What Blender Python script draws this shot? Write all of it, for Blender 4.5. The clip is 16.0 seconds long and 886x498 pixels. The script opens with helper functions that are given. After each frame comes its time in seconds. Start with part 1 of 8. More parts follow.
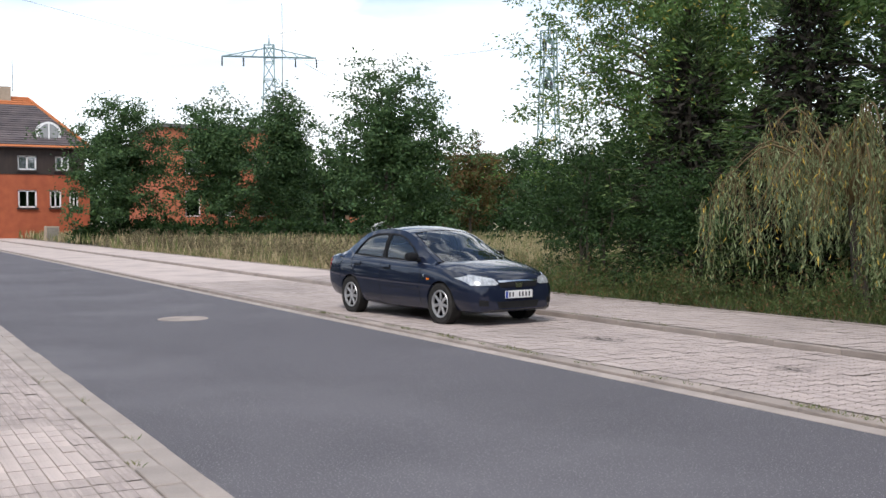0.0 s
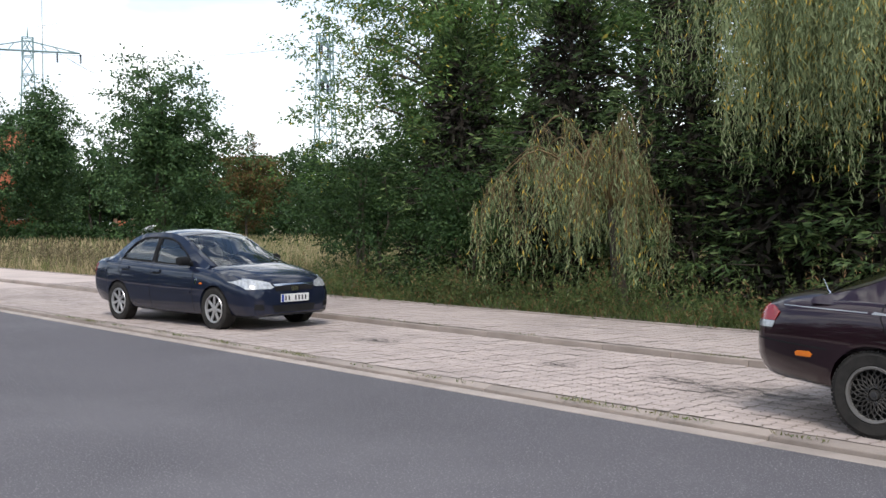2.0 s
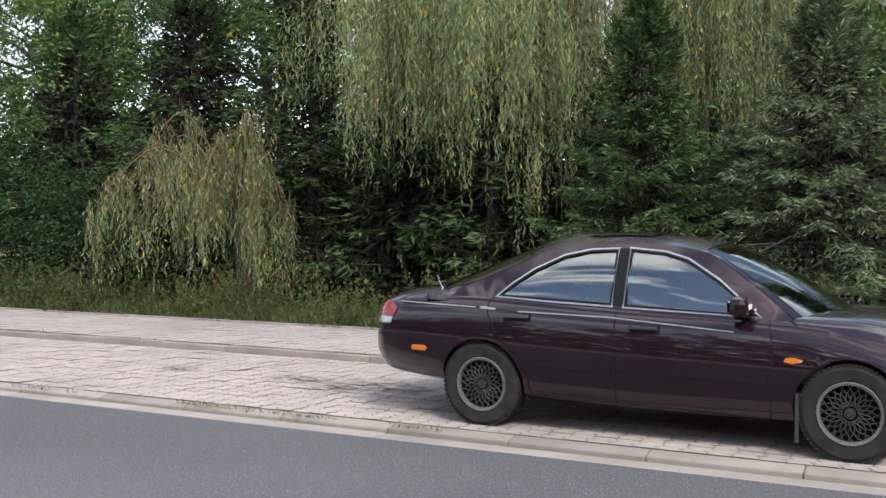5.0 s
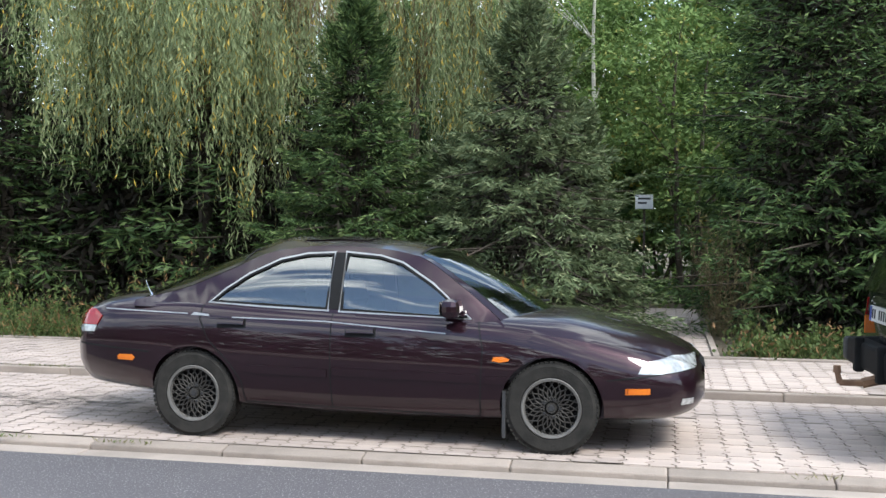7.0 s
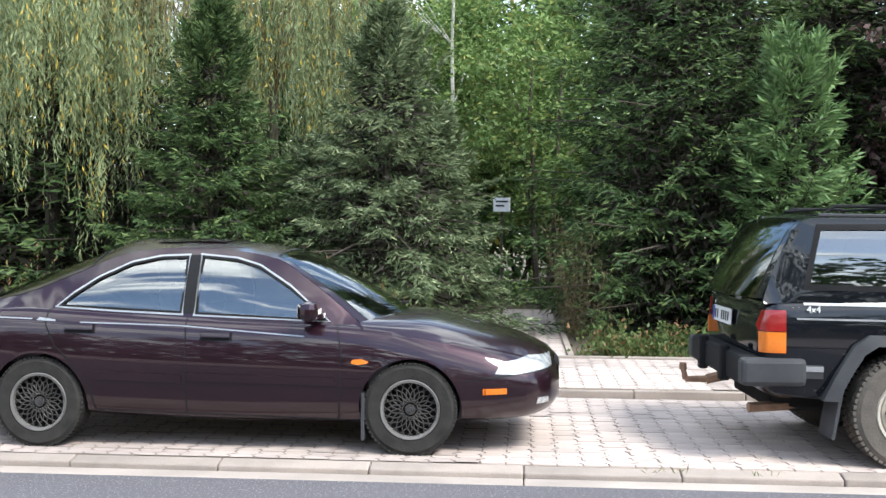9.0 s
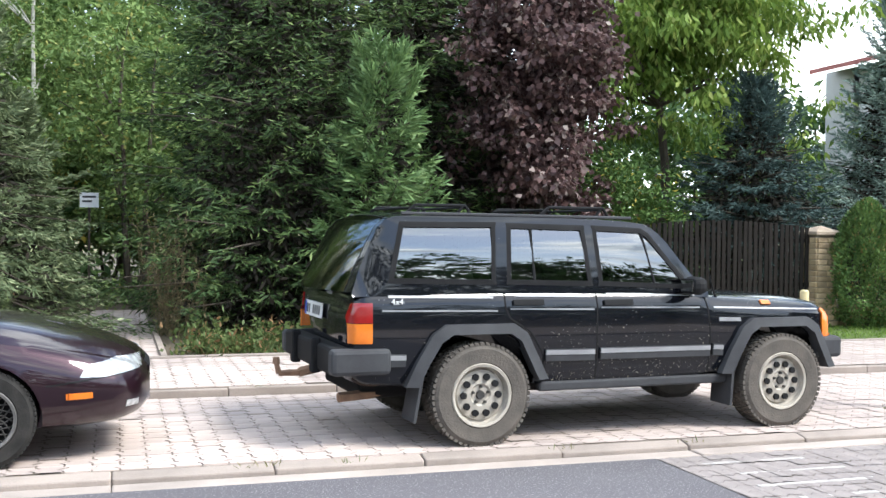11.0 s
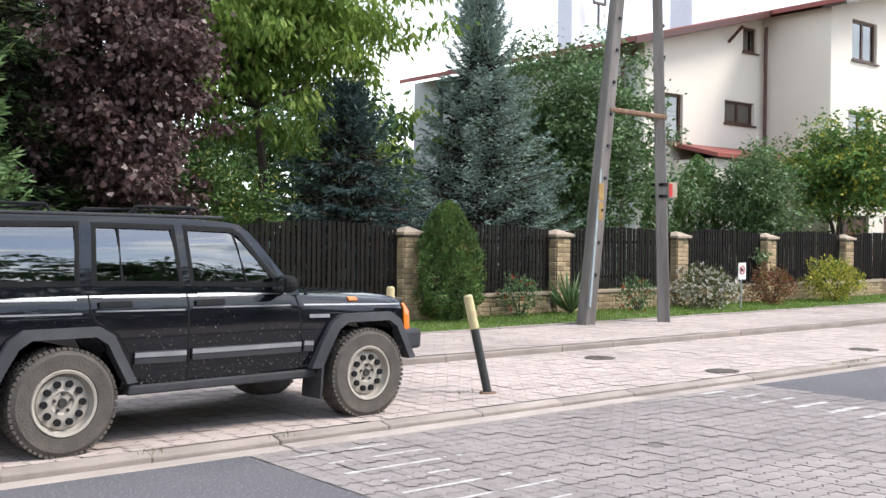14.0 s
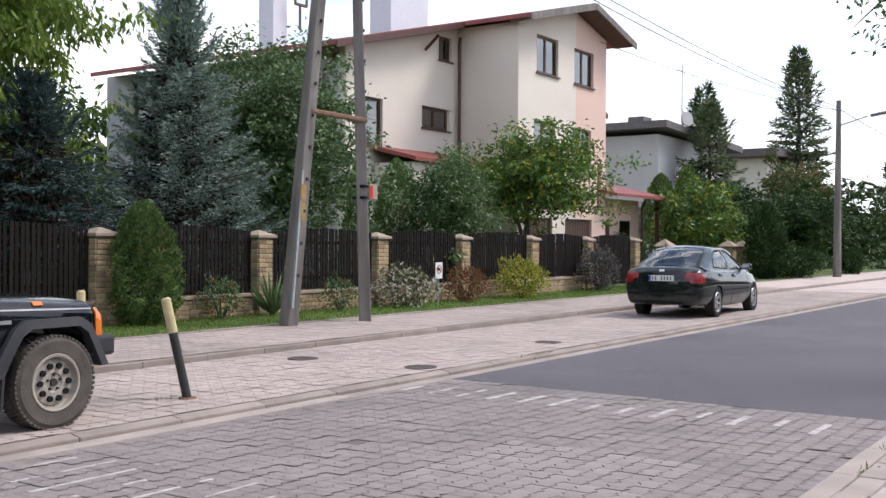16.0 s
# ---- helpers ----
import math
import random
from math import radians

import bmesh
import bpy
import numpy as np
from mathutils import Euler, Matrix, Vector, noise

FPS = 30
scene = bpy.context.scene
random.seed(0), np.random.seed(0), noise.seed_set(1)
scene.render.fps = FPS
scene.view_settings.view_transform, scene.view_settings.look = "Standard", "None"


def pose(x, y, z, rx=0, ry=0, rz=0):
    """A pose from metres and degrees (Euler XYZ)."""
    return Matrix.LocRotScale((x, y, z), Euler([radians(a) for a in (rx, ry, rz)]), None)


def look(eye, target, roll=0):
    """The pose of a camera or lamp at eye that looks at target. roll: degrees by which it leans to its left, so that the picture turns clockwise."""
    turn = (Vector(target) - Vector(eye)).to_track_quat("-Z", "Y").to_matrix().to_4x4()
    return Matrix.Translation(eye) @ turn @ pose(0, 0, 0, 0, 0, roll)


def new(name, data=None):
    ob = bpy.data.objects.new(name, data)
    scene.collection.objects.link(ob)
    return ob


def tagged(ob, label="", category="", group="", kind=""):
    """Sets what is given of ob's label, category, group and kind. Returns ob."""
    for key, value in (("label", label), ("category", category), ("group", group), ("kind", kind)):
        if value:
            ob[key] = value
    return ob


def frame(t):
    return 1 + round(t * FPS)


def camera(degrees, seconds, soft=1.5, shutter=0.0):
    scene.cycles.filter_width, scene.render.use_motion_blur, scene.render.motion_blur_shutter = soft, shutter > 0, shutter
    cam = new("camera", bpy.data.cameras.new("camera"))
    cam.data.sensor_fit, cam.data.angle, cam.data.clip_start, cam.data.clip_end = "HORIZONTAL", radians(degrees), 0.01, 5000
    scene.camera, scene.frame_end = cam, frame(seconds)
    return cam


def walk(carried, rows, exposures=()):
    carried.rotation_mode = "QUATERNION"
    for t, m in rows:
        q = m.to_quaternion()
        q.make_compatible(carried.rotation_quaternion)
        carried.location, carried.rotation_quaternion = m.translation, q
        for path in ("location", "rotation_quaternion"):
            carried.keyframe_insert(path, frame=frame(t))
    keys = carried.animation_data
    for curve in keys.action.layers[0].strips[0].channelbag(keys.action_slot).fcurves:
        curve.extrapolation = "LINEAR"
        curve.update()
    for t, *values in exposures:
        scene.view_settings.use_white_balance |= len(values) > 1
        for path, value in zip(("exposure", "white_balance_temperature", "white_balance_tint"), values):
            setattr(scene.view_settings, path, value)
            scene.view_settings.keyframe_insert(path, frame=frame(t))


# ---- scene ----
from mathutils.bvhtree import BVHTree

# ---- camera: a slow pan from the near pavement edge ----
cam = camera(46.3, 16.0)
ROWS = [
    (0.0, 0.070, -0.193, 1.618, 60.66, -1.58, 0.20),
    (0.5, 0.071, -0.177, 1.613, 57.80, -1.59, 0.28),
    (1.0, 0.075, -0.175, 1.614, 55.19, -1.55, 0.27),
    (1.5, 0.070, -0.156, 1.611, 51.94, -1.58, 0.33),
    (2.0, 0.074, -0.162, 1.612, 48.42, -1.47, 0.33),
    (2.5, 0.071, -0.177, 1.611, 45.69, -1.55, 0.16),
    (3.0, 0.069, -0.167, 1.605, 44.07, -1.46, 0.14),
    (3.5, 0.067, -0.141, 1.601, 39.96, -1.45, 0.06),
    (6.0, -0.007, -0.006, 1.568, 20.67, -1.32, -0.00),
    (6.5, -0.020, -0.003, 1.569, 16.43, -1.25, -0.14),
    (7.0, -0.012, 0.001, 1.569, 12.25, -1.07, -0.29),
    (7.5, -0.012, 0.006, 1.569, 11.45, -1.05, -0.28),
    (8.0, -0.008, 0.003, 1.571, 11.01, -1.10, -0.35),
    (8.5, -0.004, 0.001, 1.572, 8.37, -1.02, -0.33),
    (9.0, -0.000, 0.000, 1.568, 4.55, -0.90, -0.37),
    (9.5, 0.007, 0.012, 1.566, -1.11, -0.90, 0.00),
    (10.0, 0.011, 0.023, 1.562, -7.49, -0.90, -0.21),
    (12.5, 0.051, -0.085, 1.541, -28.26, -0.61, -0.56),
    (13.0, 0.056, -0.092, 1.540, -31.90, -0.55, -0.61),
    (13.5, 0.060, -0.094, 1.545, -35.53, -0.56, -0.58),
    (14.0, 0.070, -0.096, 1.546, -39.17, -0.57, -0.52),
    (14.5, 0.075, -0.092, 1.546, -42.93, -0.53, -0.50),
    (15.0, 0.081, -0.085, 1.547, -47.50, -0.51, -0.51),
    (15.5, 0.084, -0.087, 1.541, -51.86, -0.43, -0.45),
    (16.0, 0.088, -0.090, 1.538, -55.49, -0.37, -0.37),
]
walk(cam, [(t, pose(x, y, z, 90 + pitch, roll, yaw)) for t, x, y, z, yaw, pitch, roll in ROWS],
     exposures=[(0.0, 0.3, 6500, 10), (1.5, 0.34, 6500, 9), (3.5, 0.5, 6500, 8), (7.0, 1.0, 6350, 4), (9.5, 1.45, 6330, 5), (12.5, 1.37, 6400, 6), (14.0, 1.05, 6500, 9), (15.0, 0.75, 6500, 11), (16.0, 0.44, 6500, 14)])

# ---- light: hazy sun from beyond the near side of the street, bright broken cloud, white towards the horizon ----
world = bpy.data.worlds.new("sky")
scene.world = world
world.use_nodes = True
wn, wl = world.node_tree.nodes, world.node_tree.links
sky = wn.new("ShaderNodeTexSky")
sky.sky_type, sky.sun_disc = "NISHITA", False
SUN_EL, SUN_AZ = radians(50), radians(131)      # azimuth measured from +y towards +x
sky.sun_elevation, sky.sun_rotation = SUN_EL, SUN_AZ
gain = wn.new("ShaderNodeVectorMath")
gain.operation = "SCALE"
gain.inputs["Scale"].default_value = 0.15
wl.new(sky.outputs["Color"], gain.inputs[0])
coord = wn.new("ShaderNodeTexCoord")
stretch = wn.new("ShaderNodeMapping")
stretch.inputs["Scale"].default_value = (1.2, 1.2, 4.5)
wl.new(coord.outputs["Generated"], stretch.inputs["Vector"])
cloud = wn.new("ShaderNodeTexNoise")
cloud.inputs["Scale"].default_value, cloud.inputs["Detail"].default_value = 2.6, 7.0
wl.new(stretch.outputs["Vector"], cloud.inputs["Vector"])
cover = wn.new("ShaderNodeValToRGB")
cover.color_ramp.elements[0].position, cover.color_ramp.elements[1].position = 0.47, 0.57
wl.new(cloud.outputs["Fac"], cover.inputs["Fac"])
blend = wn.new("ShaderNodeMix")
blend.data_type = "RGBA"
haze_z = wn.new("ShaderNodeSeparateXYZ")
wl.new(coord.outputs["Generated"], haze_z.inputs[0])
haze = wn.new("ShaderNodeMapRange")
haze.inputs["From Min"].default_value, haze.inputs["From Max"].default_value = 0.03, 0.36
haze.inputs["To Min"].default_value, haze.inputs["To Max"].default_value = 0.95, 0.0
wl.new(haze_z.outputs["Z"], haze.inputs["Value"])
cover_all = wn.new("ShaderNodeMath")
cover_all.operation = "MAXIMUM"
wl.new(cover.outputs["Color"], cover_all.inputs[0])
wl.new(haze.outputs["Result"], cover_all.inputs[1])
wl.new(cover_all.outputs[0], blend.inputs["Factor"])
wl.new(gain.outputs["Vector"], blend.inputs["A"])
thick = wn.new("ShaderNodeTexNoise")
thick.inputs["Scale"].default_value, thick.inputs["Detail"].default_value = 4.5, 5.0
wl.new(stretch.outputs["Vector"], thick.inputs["Vector"])
tone = wn.new("ShaderNodeValToRGB")
tone.color_ramp.elements[0].position, tone.color_ramp.elements[1].position = 0.36, 0.58
tone.color_ramp.elements[0].color, tone.color_ramp.elements[1].color = (0.55, 0.64, 0.78, 1), (1.6, 1.64, 1.68, 1)
wl.new(thick.outputs["Fac"], tone.inputs["Fac"])
veil = wn.new("ShaderNodeMix")
veil.data_type = "RGBA"
wl.new(haze.outputs["Result"], veil.inputs["Factor"])
wl.new(tone.outputs["Color"], veil.inputs["A"])
veil.inputs["B"].default_value = (1.24, 1.29, 1.36, 1)
wl.new(veil.outputs["Result"], blend.inputs["B"])
wl.new(blend.outputs["Result"], wn["Background"].inputs["Color"])
wn["Background"].inputs["Strength"].default_value = 1.0
sun = new("sun", bpy.data.lights.new("sun", "SUN"))
sun.data.energy, sun.data.angle, sun.data.color = 2.2, radians(18), (1.0, 0.96, 0.92)
sun.matrix_world = look((0, 0, 0), (-math.sin(SUN_AZ) * math.cos(SUN_EL), -math.cos(SUN_AZ) * math.cos(SUN_EL), -math.sin(SUN_EL)))

# ---- materials ----


def mat(name, a, b=None, rough=0.8, metal=0.0, scale=6.0, fine=60.0, bump=0.0, bump_scale=None, c=None, stain=0.0, stain_scale=0.8,
        vary=0.0, island=0.0, coat=0.0, spec=0.5, trans=0.0, ior=1.45, sub=0.0, stretch_by=None, specks=None):
    """A surface of colour a, varied towards b by grain of two sizes and darkened by stains; vary: by object, island: by loose piece."""
    m = bpy.data.materials.new(name)
    m.use_nodes = True
    n, l = m.node_tree.nodes, m.node_tree.links
    s = n["Principled BSDF"]
    s.inputs["Roughness"].default_value, s.inputs["Metallic"].default_value = rough, metal
    s.inputs["Coat Weight"].default_value, s.inputs["Coat Roughness"].default_value = coat, 0.04
    s.inputs["Specular IOR Level"].default_value = spec
    s.inputs["IOR"].default_value = ior
    s.inputs["Transmission Weight"].default_value = trans
    b = b or tuple(v * 0.8 for v in a)
    tc = n.new("ShaderNodeTexCoord")
    place = tc.outputs["Object"]
    if stretch_by:
        mp = n.new("ShaderNodeMapping")
        mp.inputs["Scale"].default_value = stretch_by
        l.new(place, mp.inputs["Vector"])
        place = mp.outputs["Vector"]

    def noise_at(sc, detail=4.0):
        t = n.new("ShaderNodeTexNoise")
        t.inputs["Scale"].default_value, t.inputs["Detail"].default_value = sc, detail
        l.new(place, t.inputs["Vector"])
        return t.outputs["Fac"]

    def mix(fac, x, y, mode="MIX"):
        k = n.new("ShaderNodeMix")
        k.data_type, k.blend_type = "RGBA", mode
        for v, sock in ((fac, "Factor"), (x, "A"), (y, "B")):
            if isinstance(v, (tuple, float, int)):
                k.inputs[sock].default_value = (*v, 1) if isinstance(v, tuple) else v
            else:
                l.new(v, k.inputs[sock])
        return k.outputs["Result"]

    def ramp(fac, lo, hi):
        r = n.new("ShaderNodeMapRange")
        r.inputs["From Min"].default_value, r.inputs["From Max"].default_value = lo, hi
        l.new(fac, r.inputs["Value"])
        return r.outputs["Result"]

    col = mix(ramp(noise_at(scale), 0.3, 0.7), a, b)
    grain = noise_at(fine, 3.0)
    col = mix(ramp(grain, 0.25, 0.8), mix(0.12, col, (0.0, 0.0, 0.0)), col)
    if c:
        col = mix(ramp(noise_at(scale * 0.37), 0.52, 0.66), col, c)
    if stain:
        k = ramp(noise_at(stain_scale, 5.0), 0.5, 0.72)
        k2 = n.new("ShaderNodeMath")
        k2.operation = "MULTIPLY"
        k2.inputs[1].default_value = stain
        l.new(k, k2.inputs[0])
        col = mix(k2.outputs[0], col, tuple(v * 0.4 for v in a))
    if specks:
        col = mix(ramp(noise_at(specks[1], 1.0), specks[2], specks[2] + 0.05), col, specks[0])
    for amount, node, out in ((vary, "ShaderNodeObjectInfo", "Random"), (island, "ShaderNodeNewGeometry", "Random Per Island")):
        if amount:
            r = n.new(node)
            h = n.new("ShaderNodeHueSaturation")
            mr = n.new("ShaderNodeMapRange")
            mr.inputs["To Min"].default_value, mr.inputs["To Max"].default_value = 1 - amount, 1 + amount
            l.new(r.outputs[out], mr.inputs["Value"])
            l.new(mr.outputs["Result"], h.inputs["Value"])
            l.new(col, h.inputs["Color"])
            col = h.outputs["Color"]
    l.new(col, s.inputs["Base Color"])
    if bump:
        bp = n.new("ShaderNodeBump")
        bp.inputs["Strength"].default_value, bp.inputs["Distance"].default_value = bump, 0.02
        l.new(noise_at(bump_scale or fine, 4.0), bp.inputs["Height"])
        l.new(bp.outputs["Normal"], s.inputs["Normal"])
    if sub:
        tr = n.new("ShaderNodeBsdfTranslucent")
        l.new(col, tr.inputs["Color"])
        ms = n.new("ShaderNodeMixShader")
        ms.inputs["Fac"].default_value = sub
        l.new(s.outputs[0], ms.inputs[1])
        l.new(tr.outputs[0], ms.inputs[2])
        l.new(ms.outputs[0], n["Material Output"].inputs["Surface"])
    return m


def leaf_mat(name, a, b, c=None, part_c=0.08, rough=0.55, sub=0.22, amount=0.35, spec=0.22):
    """Leaves: each loose leaf takes its own tone between a and b, a few take c."""
    m = bpy.data.materials.new(name)
    m.use_nodes = True
    n, l = m.node_tree.nodes, m.node_tree.links
    s = n["Principled BSDF"]
    s.inputs["Roughness"].default_value = rough
    s.inputs["Specular IOR Level"].default_value = spec
    g = n.new("ShaderNodeNewGeometry")
    r = n.new("ShaderNodeValToRGB")
    e = r.color_ramp.elements
    e[0].color, e[1].color = (*a, 1), (*b, 1)
    if c:
        e[1].position = 1 - part_c - 0.01
        x = e.new(1 - part_c)
        x.color = (*c, 1)
    l.new(g.outputs["Random Per Island"], r.inputs["Fac"])
    t = n.new("ShaderNodeTexNoise")
    t.inputs["Scale"].default_value = 0.9
    tc = n.new("ShaderNodeTexCoord")
    l.new(tc.outputs["Object"], t.inputs["Vector"])
    mr = n.new("ShaderNodeMapRange")
    mr.inputs["To Min"].default_value, mr.inputs["To Max"].default_value = 1 - amount, 1 + amount
    l.new(t.outputs["Fac"], mr.inputs["Value"])
    h = n.new("ShaderNodeHueSaturation")
    l.new(mr.outputs["Result"], h.inputs["Value"])
    l.new(r.outputs["Color"], h.inputs["Color"])
    l.new(h.outputs["Color"], s.inputs["Base Color"])
    tr = n.new("ShaderNodeBsdfTranslucent")
    l.new(h.outputs["Color"], tr.inputs["Color"])
    ms = n.new("ShaderNodeMixShader")
    ms.inputs["Fac"].default_value = sub
    l.new(s.outputs[0], ms.inputs[1])
    l.new(tr.outputs[0], ms.inputs[2])
    l.new(ms.outputs[0], n["Material Output"].inputs["Surface"])
    return m


ASPHALT = mat("asphalt", (0.116, 0.107, 0.117), (0.10, 0.093, 0.102), rough=0.9, scale=0.5, fine=150, bump=0.35, bump_scale=170, c=(0.135, 0.126, 0.135), stain=0.3, stain_scale=0.35, specks=((0.28, 0.27, 0.27), 68.0, 0.63))
PAVER = mat("paver", (0.54, 0.447, 0.402), (0.46, 0.382, 0.345), rough=0.9, scale=1.2, fine=70, bump=0.25, bump_scale=120, stain=0.45, stain_scale=0.55, island=0.1, vary=0.1)
PAVER_GREY = mat("grey_paver", (0.295, 0.256, 0.241), (0.25, 0.218, 0.205), rough=0.9, scale=1.2, fine=70, bump=0.25, bump_scale=120, stain=0.4, stain_scale=0.5, island=0.1, vary=0.1)
JOINT = mat("joint_sand", (0.29, 0.243, 0.203), (0.20, 0.167, 0.137), rough=1, scale=3, fine=90, bump=0.4)
JOINT_GREY = mat("grey_joint_sand", (0.2, 0.175, 0.16), (0.15, 0.13, 0.12), rough=1, scale=3, fine=90, bump=0.4)
CONCRETE = mat("kerb_concrete", (0.37, 0.31, 0.27), (0.28, 0.235, 0.205), rough=0.9, scale=2.5, fine=80, bump=0.35, stain=0.5, stain_scale=1.4, vary=0.1)
GUTTER = mat("gutter_concrete", (0.42, 0.355, 0.315), (0.34, 0.29, 0.255), rough=0.9, scale=2.0, fine=80, bump=0.3, stain=0.35, stain_scale=1.2, vary=0.08)
EARTH = mat("earth", (0.13, 0.105, 0.075), (0.085, 0.07, 0.048), rough=1, scale=2.0, fine=40, bump=0.8, bump_scale=25)
MEADOW_SOIL = mat("meadow_soil", (0.22, 0.19, 0.10), (0.15, 0.14, 0.07), rough=1, scale=0.4, fine=20, bump=0.8, bump_scale=12)
LAWN_SOIL = mat("lawn_soil", (0.10, 0.14, 0.035), (0.075, 0.11, 0.028), rough=1, scale=2, fine=40, bump=0.6)
ROAD_PAINT = mat("worn_road_paint", (0.56, 0.53, 0.5), (0.30, 0.275, 0.26), rough=0.85, scale=9, fine=50, bump=0.2)
IRON = mat("cast_iron", (0.15, 0.125, 0.11), (0.10, 0.085, 0.075), rough=0.8, metal=0.2, scale=10, fine=60, bump=0.3)
BARK = mat("bark", (0.10, 0.08, 0.062), (0.055, 0.045, 0.036), rough=0.95, scale=8, fine=40, bump=0.9, bump_scale=18, stretch_by=(1, 1, 0.25))
# Dead brown twigs, coloured near-black for the shade deep inside the crowns.
SHADED_DEAD_TWIG = mat("shaded_dead_twig", (0.028, 0.022, 0.015), (0.016, 0.014, 0.009), rough=0.95)
TWIG = mat("willow_twig", (0.15, 0.105, 0.045), (0.10, 0.07, 0.03), rough=0.8)
BIRCH = mat("birch_bark", (0.6, 0.58, 0.53), (0.4, 0.38, 0.35), rough=0.85, scale=4, fine=30, stain=0.6, stain_scale=6, stretch_by=(1, 1, 2.5))
LOCUST = leaf_mat("locust_leaves", (0.052, 0.108, 0.030), (0.124, 0.204, 0.053), (0.331, 0.290, 0.052), 0.04)
LOCUST_FAR = leaf_mat("far_locust_leaves", (0.035, 0.076, 0.031), (0.082, 0.139, 0.046))
THICKET = leaf_mat("thicket_leaves", (0.017, 0.043, 0.014), (0.050, 0.092, 0.026))
HAZEL = leaf_mat("hazel_leaves", (0.094, 0.160, 0.047), (0.204, 0.293, 0.094), (0.332, 0.332, 0.099), 0.06, sub=0.3)
RUST_LEAF = leaf_mat("rust_leaves", (0.085, 0.052, 0.020), (0.165, 0.098, 0.036), (0.07, 0.11, 0.03), 0.4)
WILLOW = leaf_mat("willow_leaves", (0.118, 0.156, 0.068), (0.268, 0.306, 0.155), (0.488, 0.352, 0.070), 0.07)
SPRUCE = leaf_mat("spruce_needles", (0.023, 0.047, 0.016), (0.071, 0.116, 0.038), (0.123, 0.175, 0.062), 0.06, rough=0.6, sub=0.15)
SPRUCE_GREY = leaf_mat("grey_spruce_needles", (0.056, 0.083, 0.040), (0.154, 0.192, 0.095), (0.258, 0.294, 0.160), 0.08, rough=0.6, sub=0.15)
SPRUCE_TIP = leaf_mat("spruce_tips", (0.086, 0.138, 0.046), (0.163, 0.214, 0.077), rough=0.6, sub=0.2)
PINE = leaf_mat("pine_needles", (0.073, 0.136, 0.050), (0.182, 0.273, 0.107), rough=0.55, sub=0.15)
BLUE_SPRUCE = leaf_mat("blue_spruce_needles", (0.105, 0.155, 0.130), (0.275, 0.350, 0.295), rough=0.6, sub=0.1)
DARK_BLUE = leaf_mat("dark_blue_spruce_needles", (0.027, 0.049, 0.046), (0.075, 0.118, 0.107), rough=0.6, sub=0.1)
MAPLE = leaf_mat("purple_maple_leaves", (0.050, 0.028, 0.029), (0.132, 0.079, 0.074), (0.221, 0.172, 0.156), 0.12, rough=0.4, sub=0.18)
WALNUT = leaf_mat("walnut_leaves", (0.096, 0.169, 0.027), (0.220, 0.312, 0.064), (0.299, 0.356, 0.094), 0.1, sub=0.4)
APPLE = leaf_mat("apple_leaves", (0.060, 0.114, 0.041), (0.140, 0.216, 0.083), (0.324, 0.384, 0.258), 0.07, rough=0.45)
MAGNOLIA = leaf_mat("magnolia_leaves", (0.056, 0.125, 0.031), (0.150, 0.250, 0.056), (0.393, 0.374, 0.056), 0.12, rough=0.4)
THUJA = leaf_mat("thuja_leaves", (0.058, 0.118, 0.034), (0.152, 0.237, 0.061), (0.257, 0.200, 0.073), 0.06, rough=0.6, sub=0.15)
WEED = leaf_mat("weed_leaves", (0.048, 0.080, 0.024), (0.118, 0.152, 0.050), (0.21, 0.125, 0.06), 0.14)
DRY_GRASS = leaf_mat("dry_grass", (0.260, 0.215, 0.114), (0.520, 0.423, 0.254), (0.169, 0.189, 0.072), 0.34, rough=0.8, sub=0.3)
TUFT_LEAF = leaf_mat("tuft_blades", (0.12, 0.13, 0.05), (0.26, 0.23, 0.11), (0.10, 0.15, 0.04), 0.3, rough=0.8)
DRY_WEED = leaf_mat("dry_weed_stems", (0.10, 0.085, 0.045), (0.21, 0.17, 0.10), rough=0.8)
GRASS = leaf_mat("lawn_grass", (0.100, 0.170, 0.030), (0.200, 0.290, 0.060), sub=0.35)
BRICK_RED = mat("red_brick", (0.42, 0.115, 0.05), (0.33, 0.085, 0.04), rough=0.9, scale=1.5, fine=30, bump=0.3, stain=0.3)
BRICK_ORANGE = mat("orange_brick", (0.52, 0.175, 0.09), (0.45, 0.145, 0.075), rough=0.9, scale=0.8, fine=30, bump=0.3, stain=0.25)
BRICK_TAN = mat("tan_stone", (0.44, 0.33, 0.2), (0.3, 0.22, 0.13), rough=0.9, scale=9, fine=60, bump=0.6, bump_scale=30, vary=0.35)
MORTAR = mat("mortar", (0.28, 0.25, 0.21), (0.2, 0.18, 0.15), rough=1, bump=0.4)
CAP_STONE = mat("cap_concrete", (0.42, 0.33, 0.25), (0.34, 0.27, 0.2), rough=0.9, scale=4, bump=0.3)
FENCE_WOOD = mat("fence_wood", (0.018, 0.0145, 0.0125), (0.011, 0.0095, 0.0085), rough=0.8, spec=0.15, scale=7, fine=60, bump=0.4, stretch_by=(1, 1, 0.15), vary=0.25)
RENDER_CREAM = mat("cream_render", (0.78, 0.71, 0.62), (0.74, 0.67, 0.585), rough=0.95, scale=0.5, fine=90, bump=0.2, stain=0.06, stain_scale=0.4)
RENDER_PINK = mat("pink_render", (0.78, 0.56, 0.47), (0.74, 0.53, 0.45), rough=0.95, scale=0.5, fine=90, bump=0.2)
